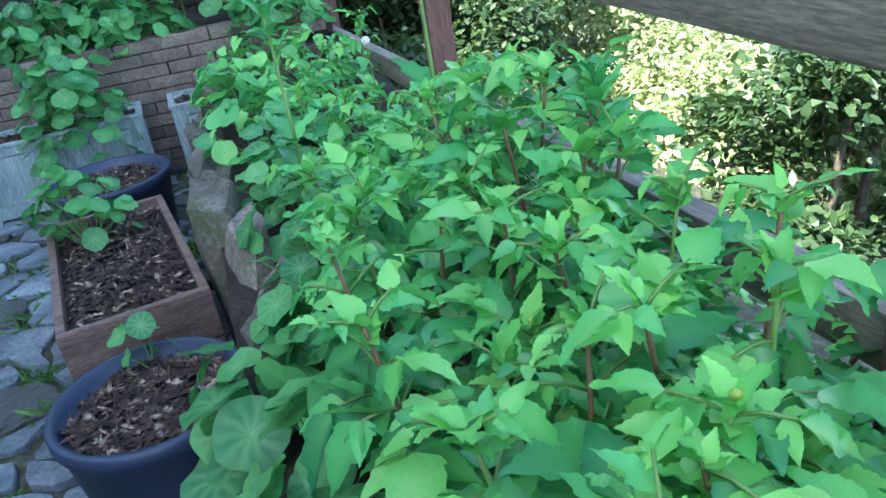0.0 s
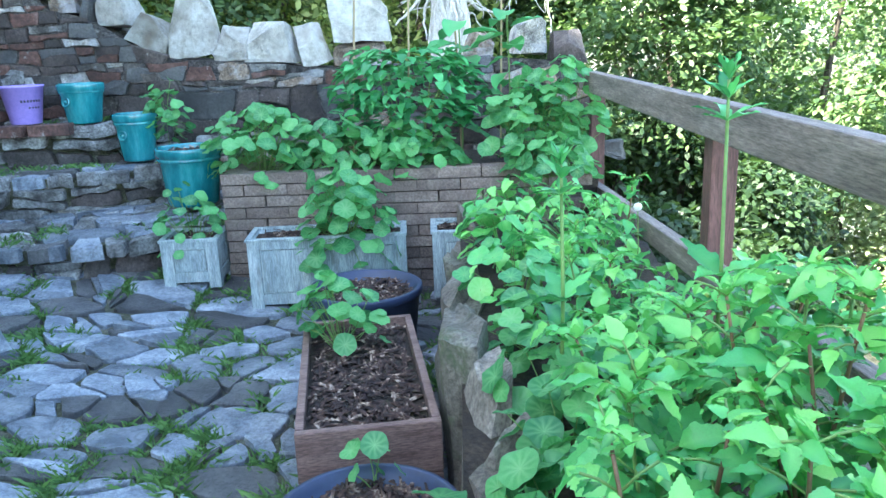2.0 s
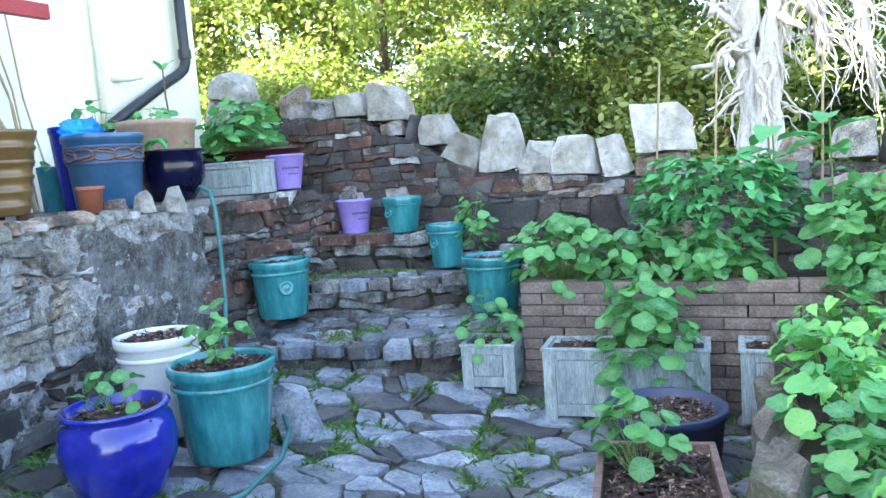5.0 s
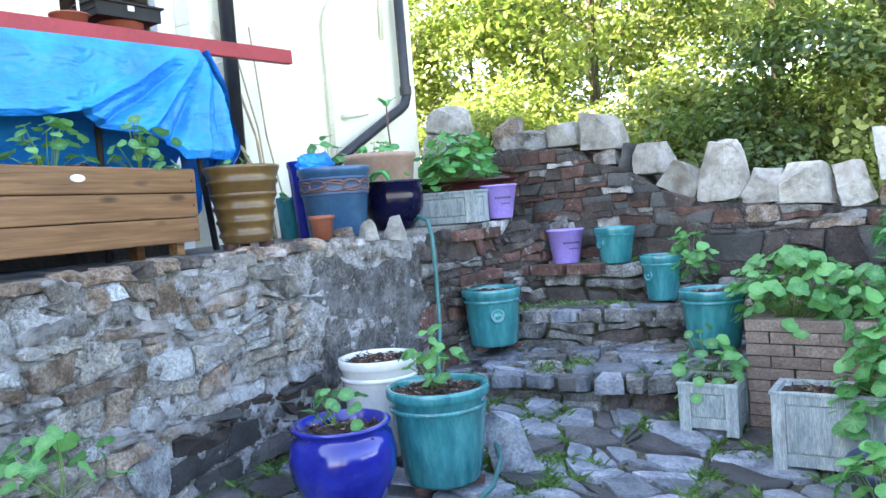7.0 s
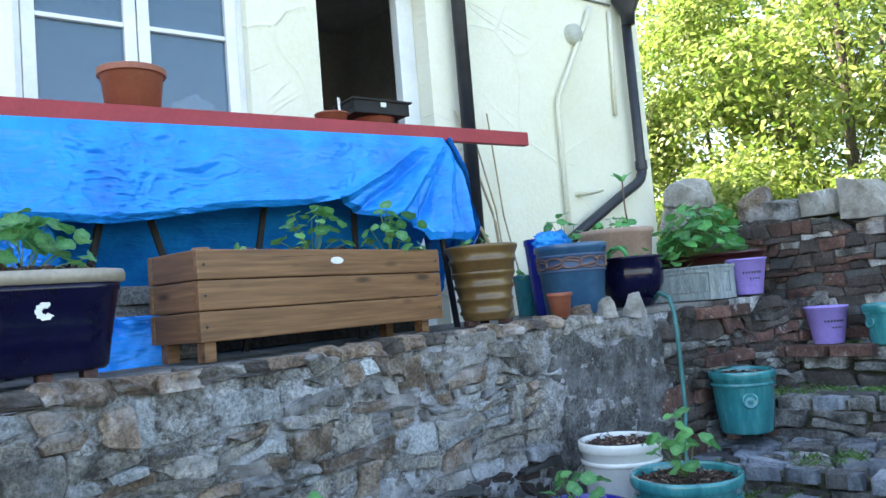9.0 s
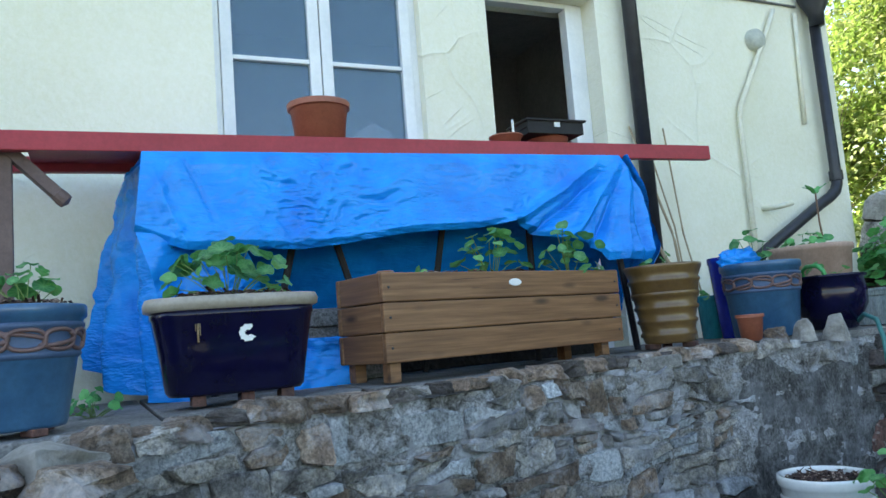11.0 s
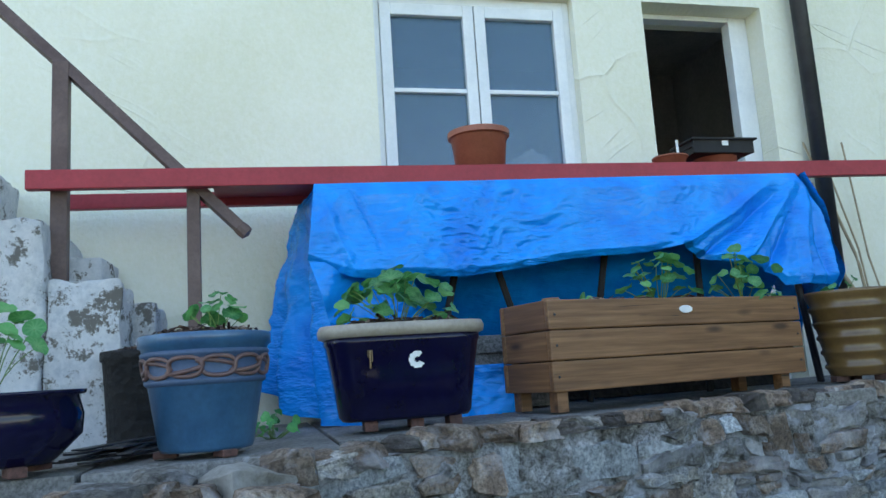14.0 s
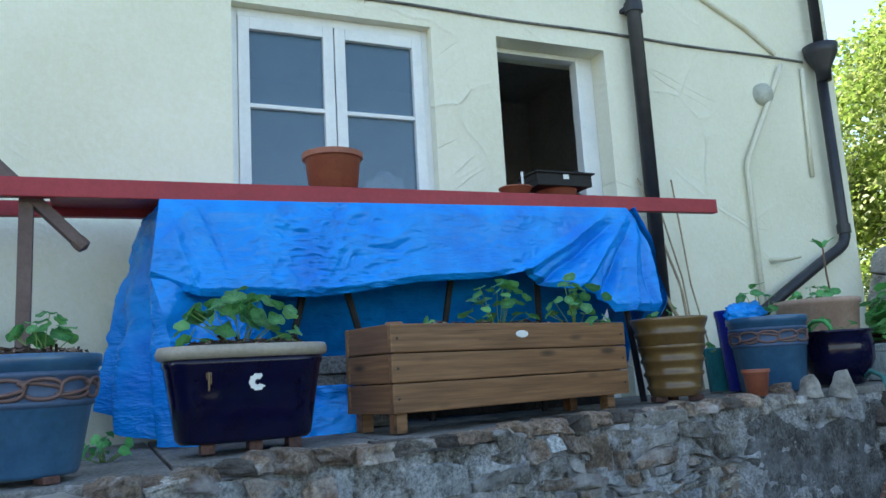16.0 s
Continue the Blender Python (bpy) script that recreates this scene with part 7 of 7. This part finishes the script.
nasturtium("weed", "small leafy weed between the terrace flags", (-2.76, 0.13, 1.048), 0.08, 0.09, 0.08, 30, 0.034, 630, kind=("bean", "strawberry"))
# ---- grass in the joints ----
rg = random.Random(90)
bm = bmesh.new()
tufts = []
for c, poly in SLABS:
    for i, (u, v) in enumerate(poly):
        if rg.random() < 0.9:
            tufts.append((u, v, None, rg.random()))
        w = poly[(i + 1) % len(poly)]
        for k in (rg.random(), rg.random()):
            tufts.append((u + (w[0] - u) * k, v + (w[1] - v) * k, None, rg.random()))
for u, v, level, q in tufts + STEP_TUFTS:
    if noise.noise(Vector((u * 2.6, v * 2.6, 5))) < -0.12:
        continue
    for _ in range(int(3 + 15 * q * q)):
        a = rg.uniform(0, 6.28)
        x, y = u + rg.gauss(0, 0.022), v + rg.gauss(0, 0.018)
        h, w = rg.uniform(0.006, 0.024) + 0.03 * q ** 3, rg.uniform(0.0018, 0.0048)
        z = patio_z(x, y) - 0.01 if level is None else level
        dx, dy = math.cos(a), math.sin(a)
        ln = rg.uniform(0.5, 1.6) * h
        p = [(x - dy * w, y + dx * w, z), (x + dy * w, y - dx * w, z), (x + dx * ln * 0.5 + dy * w * 0.7, y + dy * ln * 0.5 - dx * w * 0.7, z + h * 0.75), (x + dx * ln, y + dy * ln, z + h)]
        vs = [bm.verts.new(t) for t in p]
        bm.faces.new((vs[0], vs[1], vs[2], vs[3]))
tagged(part("joint_grass", bm, "grass"), "tufts of grass and weeds in the paving joints", "grass", kind="stuff")

# ---- hose, canes and small things ----
hose = thing("garden_hose", "green garden hose hanging over the terrace wall", "hose")
part("hose", tube([(-3.0, 3.62, 1.10), (-2.78, 3.5, 1.115), (-2.64, 3.38, 1.155), (-2.52, 3.30, 1.13), (-2.475, 3.27, 1.05), (-2.46, 3.26, 0.85), (-2.46, 3.26, 0.6), (-2.44, 3.2, 0.40), (-2.3, 3.05, 0.33), (-2.08, 2.88, 0.32), (-1.9, 2.82, 0.29), (-1.74, 2.66, 0.2), (-1.66, 2.48, 0.165), (-1.62, 2.2, 0.15), (-1.7, 1.9, 0.16)], 0.0105, 10), "hose", hose, smooth=True)
for i, (y0, y1, x0, zt) in enumerate(((3.10, 2.98, -3.40, 2.30), (3.13, 3.01, -3.42, 2.2), (3.06, 2.97, -3.38, 1.82), (3.16, 3.05, -3.45, 2.36), (3.19, 3.22, -3.5, 2.3))):
    o = thing("garden_cane", "thin dry cane leaning on the house wall", "cane", group="canes by the drainpipe")
    part("cane", tube([(x0, y1 + 0.06, TZ(3)), (x0 - 0.1, (y0 + y1) / 2 + 0.02, (1.06 + zt) / 2), (HX + 0.03, y1 - 0.05, zt)], 0.005 if i != 2 else 0.011, 6), "cane", o)
rg = random.Random(4)
o = thing("slate_pile", "heap of thin dark slate strips on the terrace edge", "slates")
for i in range(12):
    part("slate_strip", slab_bm(-0.17, 0.17, -0.018, 0.018, 0, 0.005, 0.001), "black", o).matrix_basis = pose(-2.44 + rg.uniform(-0.07, 0.07), -0.28 + rg.uniform(-0.05, 0.05), 1.046 + 0.003 * i, rg.uniform(-2, 2), rg.uniform(-2, 2), -17 + rg.uniform(-20, 20))
for x, y, z, w, d, h, mt, lb in ((-1.82, -0.12, 0.965, 0.15, 0.15, 0.09, "rubble", "grey rough stone"), (-1.83, 0.04, 0.985, 0.15, 0.13, 0.06, "quartz", "white stone"), (-1.74, 0.09, 0.965, 0.16, 0.13, 0.05, "ochre", "brown stone"), (-1.95, 0.14, 0.99, 0.09, 0.1, 0.07, "ochre", "brown stone"),
                                 (-2.62, 2.80, 1.06, 0.09, 0.08, 0.07, "ochre", "brown stone"), (-2.62, 2.95, 1.05, 0.09, 0.08, 0.10, "quartz", "pale pointed quartz stone"), (-2.62, 3.15, 1.045, 0.12, 0.09, 0.11, "quartz", "white pointed quartz stone")):
    bm = block_bm(rg, w * 1.15, d * 1.15, h * 1.1)
    if "pointed" in lb:
        top = max(v.co.z for v in bm.verts)
        for v in bm.verts:
            k = max(0.0, v.co.z / top)
            v.co.x, v.co.y = v.co.x * (1 - 0.6 * k) + 0.01 * k, v.co.y * (1 - 0.6 * k)
    o = part("loose_stone", bm, mt)
    o.matrix_basis = pose(x, y, z, 0, 0, rg.uniform(0, 90))
    tagged(o, lb + " lying loose on the wall top", "stone", "loose wall stones")

rg = random.Random(15)
bm = bmesh.new()
bmesh.ops.create_icosphere(bm, subdivisions=4, radius=1.0)
for v in bm.verts:
    k = 1 + 0.5 * (0.5 - abs(noise.noise(v.co * 2.3 + Vector((4, 4, 4))))) + 0.3 * (0.5 - abs(noise.noise(v.co * 6)))
    k *= 0.75 + 0.6 * noise.voronoi(v.co * 2.2)[0][0]
    v.co = (v.co.x * 0.045 * k, v.co.y * 0.085 * k, v.co.z * 0.042 * k)
bag = part("plastic_bag", bm, "tarp", smooth=True)
bag.matrix_basis = pose(-2.93, 2.95, 1.455)
tagged(bag, "crumpled bright blue plastic bag stuffed in the pot", "bag")
o = thing("dry_stem", "brown withered stem standing in the terracotta bowl", "plant", (-3.2, 3.86, 1.52))
part("stem", tube([(0, 0, 0), (0.01, -0.03, 0.16), (0.0, -0.02, 0.32)], 0.006, 7, taper=0.8), "redstem", o, smooth=True)
for a in (0, 75, 150, 230):
    put_leaf(o, "lance", rg, (0, -0.02, 0.31), 0.09, a + 30, 50, 20)
o = thing("hand_tool", "green plastic tool handle looped over the navy bowl", "tool")
M["greenplastic"] = mottled("green_plastic", [(0.3, (0.03, 0.22, 0.06)), (0.7, (0.05, 0.32, 0.09))], 9, 60, 0.4, bump_s=0)
part("handle", tube([(-2.93, 3.36, 1.34), (-2.93, 3.35, 1.385), (-2.89, 3.34, 1.405), (-2.82, 3.33, 1.402), (-2.79, 3.33, 1.375), (-2.785, 3.34, 1.335)], 0.011, 8), "greenplastic", o, smooth=True)
# bucket lettering as plain bars
for b in buckets:
    for k in range(7):
        a = -70 + k * 9 - 27
        part("letter_bar", slab_bm(0.0995, 0.1015, -0.004, 0.004, 0.118, 0.130), "black", b, "dark lettering bar").matrix_basis = pose(0, 0, 0, 0, 0, a + 30)
    for k in range(4):
        a = -61 + k * 10 - 15
        part("letter_bar", slab_bm(0.0935, 0.0955, -0.004, 0.004, 0.085, 0.093), "black", b).matrix_basis = pose(0, 0, 0, 0, 0, a + 30)

# ---- bleached root stump beyond the wall ----
rg = random.Random(31)
STUMP = Vector((-0.05, 6.0, -0.6))
o = thing("driftwood_stump", "tangled sun-bleached root stump standing behind the wall", "tree stump", STUMP)
def wander(start, way, steps, step, curl, sag):
    """A crooked path that sets out one way, curls at random and sags."""
    p, d, pts = Vector(start), Vector(way).normalized(), []
    for k in range(steps):
        pts.append(p.copy())
        d = (d + Vector((rg.uniform(-curl, curl), rg.uniform(-curl, curl), rg.uniform(-curl, curl) - sag))).normalized()
        p += d * step
    return pts
for i in range(34):        # twisted strands of the trunk, parting into gnarled limbs above
    a, w = 6.28 * i / 34 + rg.uniform(-0.2, 0.2), 0.9 + rg.uniform(-0.5, 0.5) - (1.8 if i % 3 == 0 else 0)
    pts = []
    for k in range(24):
        z = 0.16 * k
        r = 0.10 + 0.02 * math.sin(z * 5 + i) + 0.11 * max(0.0, z - 2.25)
        pts.append((-0.03 + 0.02 * z + r * math.cos(a + w * z) + rg.uniform(-0.022, 0.022), 0.8 * r * math.sin(a + w * z) + rg.uniform(-0.022, 0.022), z))
    part("strand", tube(pts, rg.uniform(0.012, 0.032), 6, taper=1.1), "bleached", o, smooth=True)
for i in range(26):        # thick knotted roots of the crown
    a = rg.uniform(0, 6.28)
    pts = wander((0.02 + 0.12 * math.cos(a), 0.1 * math.sin(a), rg.uniform(2.35, 3.5)), (0.6 * math.cos(a), 0.6 * math.sin(a), 0.7), 8, 0.055, 0.75, 0.10)
    part("root", tube(pts, rg.uniform(0.024, 0.05), 7, taper=0.45), "bleached", o, smooth=True)
HANGING = ([(0.0, 0.0, 3.4), (0.18, 0.0, 3.2), (0.30, 0.0, 2.9), (0.36, 0.0, 2.6), (0.41, 0.0, 2.32)], [(0.1, 0.05, 3.5), (0.35, 0.05, 3.3), (0.55, 0.05, 2.95), (0.63, 0.05, 2.5), (0.73, 0.05, 2.0)])
for line in HANGING:         # limbs that hang to one side
    for i in range(5):
        part("root", tube([Vector(p) + Vector((rg.gauss(0, 0.03), rg.gauss(0, 0.03), rg.gauss(0, 0.02))) for p in line], rg.uniform(0.02, 0.036), 7, taper=0.35), "bleached", o, smooth=True)
for i in range(260):       # fine curling rootlets
    if i % 3:
        line = HANGING[i % 2]
        f = rg.uniform(0.2, 3.6)
        at = Vector(line[int(f)]).lerp(Vector(line[int(f) + 1]), f - int(f))
        pts = wander(at, (rg.uniform(-0.6, 1.0), rg.uniform(-0.6, 0.6), rg.uniform(-0.8, 0.3)), 10, rg.uniform(0.035, 0.08), 0.5, 0.16)
    else:
        a = rg.uniform(0, 6.28)
        pts = wander((0.13 * math.cos(a), 0.12 * math.sin(a), rg.uniform(1.9, 3.4)), (math.cos(a), 0.5 * math.sin(a), rg.uniform(-0.6, 0.2)), 9, rg.uniform(0.03, 0.055), 0.55, 0.22)
    part("rootlet", tube(pts, rg.uniform(0.004, 0.009) if i % 6 else rg.uniform(0.010, 0.018), 5, taper=0.4), "bleached", o, smooth=True)
for pts in ([(-0.1, -0.05, 2.52), (-0.20, -0.08, 2.62), (-0.27, -0.08, 2.70), (-0.26, -0.08, 2.80), (-0.21, -0.08, 2.86)], [(-0.1, -0.06, 2.36), (-0.17, -0.08, 2.44), (-0.22, -0.08, 2.40), (-0.28, -0.08, 2.31)]):
    part("root", tube(pts, 0.026, 8, taper=0.6), "bleached", o, smooth=True)


# ---- trees ----
def foliage(name, centres, count, size, mat, seed, parent, label=""):
    """Leaves in flat sprays that face the light, the sprays gathered in clumps."""
    g = np.random.default_rng(seed)
    cs = np.array(centres)
    per = 26
    sprays = max(1, count // per)
    idx = g.integers(0, len(cs), sprays)
    unit = lambda a: a / (np.linalg.norm(a, axis=1)[:, None] + 1e-9)
    out = unit(g.normal(0, 1, (sprays, 3)) * np.array([1, 1, 0.8]) + np.array([0, 0, 0.35]))
    mid = cs[idx, :3] + out * cs[idx, 3:4] * g.uniform(0.45, 1.0, (sprays, 1)) * np.array([1.0, 1.0, 0.75])
    face = unit(out * 0.55 + np.array([0, 0, 0.75]) + g.normal(0, 0.35, (sprays, 3)))
    side = unit(np.cross(face, g.normal(0, 1, (sprays, 3))))
    across = np.cross(face, side)
    j = np.repeat(np.arange(sprays), per)
    n = len(j)
    wide = size * 2.1
    p = mid[j] + side[j] * g.normal(0, wide, (n, 1)) + across[j] * g.normal(0, wide * 0.7, (n, 1)) + face[j] * g.normal(0, size * 0.3, (n, 1)) - np.array([0, 0, 1]) * g.uniform(0, size, (n, 1)) ** 2
    nrm = unit(face[j] + g.normal(0, 0.38, (n, 3)))
    u = unit(np.cross(nrm, g.normal(0, 1, (n, 3))))
    w = np.cross(nrm, u)
    s = size * g.uniform(0.55, 1.25, n)[:, None]
    dip = nrm * s * g.uniform(-0.12, 0.04, n)[:, None]
    verts = np.stack([p - u * s * 0.5, p - u * s * 0.14 + w * s * 0.26 - dip, p + u * s * 0.2 + w * s * 0.2 - dip, p + u * s * 0.5 + dip, p + u * s * 0.2 - w * s * 0.2 - dip, p - u * s * 0.14 - w * s * 0.26 - dip], 1).reshape(-1, 3)
    faces = np.arange(n * 6).reshape(-1, 6)
    me = bpy.data.meshes.new(name)
    me.from_pydata(verts.tolist(), [], faces.tolist())
    me.materials.append(M[mat])
    ob = new(name, me)
    ob.parent = parent
    if label:
        ob["label"] = label
    return tagged(ob, kind="stuff")


def tree(label, x, y, z, h, r, count, mat, seed, size=0.11, low=0.25, group="woodland trees", kind="tree"):
    rg = random.Random(seed)
    o = thing(kind, label, kind, (x, y, z), group)
    lean = rg.uniform(-0.3, 0.3)
    trunk = [(lean * t * t, 0.15 * math.sin(3 * t), h * 0.8 * t) for t in (i / 6 for i in range(7))]
    part("trunk", tube(trunk, 0.022 * h / 2 + 0.02, 8, taper=0.3), "bark", o, smooth=True)
    cs = []
    limbs = bmesh.new()
    for i in range(int(18 + 4 * r)):
        t = rg.random()
        a = rg.uniform(0, 6.28)
        rr = r * math.sin(math.pi * (0.12 + 0.80 * t)) ** 0.7 * rg.uniform(0.5, 1.05)
        c = (lean * t + rr * math.cos(a), rr * math.sin(a), h * (low + (1 - low) * t))
        cs.append((*c, r * rg.uniform(0.22, 0.42)))
        b0 = trunk[min(6, 1 + int(5 * t))]
        tube(arc(b0, c, rg, 0.1, 4), 0.0035 * h / 3, 5, limbs, taper=0.3)
    part("branchwork", limbs, "bark", o, "branching grey brown limbs", True)
    foliage("crown", cs, count, size, mat, seed, o, "uneven crown of small leaves")
    return o


rg = random.Random(71)
WOODS = []
for i in range(14):        # behind the back wall
    WOODS.append((-9.0 + i * 1.0 + rg.uniform(-0.4, 0.4), 9.2 + rg.uniform(-1.0, 2.2), -0.8, rg.uniform(5.6, 7.6) - (4.7 if i > 10 else 0), rg.uniform(1.6, 2.2), 14000 if i < 11 else 11000, "woods_shade_tone" if i in (7, 9) or i > 9 else "woods"))
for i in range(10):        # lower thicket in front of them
    WOODS.append((-5.6 + i * 1.0 + rg.uniform(-0.3, 0.3), 7.5 + rg.uniform(-0.4, 0.5), -0.8, rg.uniform(2.6, 3.4), rg.uniform(1.0, 1.2), 9000, "woods_shade_tone" if i in (3, 4) or i > 5 else "woods"))
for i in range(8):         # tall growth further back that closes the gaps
    WOODS.append((-8.5 + i * 1.25 + rg.uniform(-0.4, 0.4), 13.0 + rg.uniform(-0.6, 1.2), -0.8, rg.uniform(6.5, 8.5), rg.uniform(2.2, 2.7), 12000, "woods_shade_tone" if i > 4 else "woods"))
for x, y, h, r in ((1.6, 7.2, 2.6, 0.9), (2.3, 8.4, 2.6, 1.1), (1.7, 5.8, 2.2, 0.8), (3.2, 9.6, 2.6, 1.2), (2.5, 6.6, 2.3, 0.8), (1.5, 4.6, 1.9, 0.6), (3.0, 3.05, 2.5, 0.62), (3.6, 3.5, 2.7, 0.75)):      # leaves coloured near black for the shade below the garden
    WOODS.append((x, y, -2.2, h, r, 12000, "woods_deep_shade_tone"))
for x, y, h, r in ((3.9, 5.0, 1.9, 0.9), (4.4, 6.4, 2.2, 1.0), (5.2, 5.4, 2.0, 1.1), (5.4, 7.8, 2.6, 1.3), (4.2, 8.2, 2.4, 1.1), (6.4, 6.4, 2.6, 1.3), (5.2, 4.4, 1.9, 1.0), (7.0, 9.2, 3.6, 1.7), (5.0, 10.4, 3.6, 1.6), (5.8, 2.4, 2.2, 1.1), (6.6, 4.2, 2.6, 1.4), (8.5, 7.0, 4.0, 1.9), (7.5, 12.0, 4.6, 2.0), (2.4, 11.2, 4.6, 1.3), (3.9, 12.2, 4.8, 1.5)):   # scrub down the slope, its leaves coloured pale for full sun
    WOODS.append((x, y, -2.5, h, r, 9000, "woods_sun_tone"))
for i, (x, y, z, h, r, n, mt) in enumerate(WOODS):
    tree("leafy woodland tree with foliage coloured sunlit yellow green" if mt in ("woods", "woods_sun_tone") else "woodland tree with leaves coloured dark green for shade", x, y, z, h, r, n, mt, 900 + i, 0.105 if y > 8.8 and x < 1.5 else 0.08, 0.1)
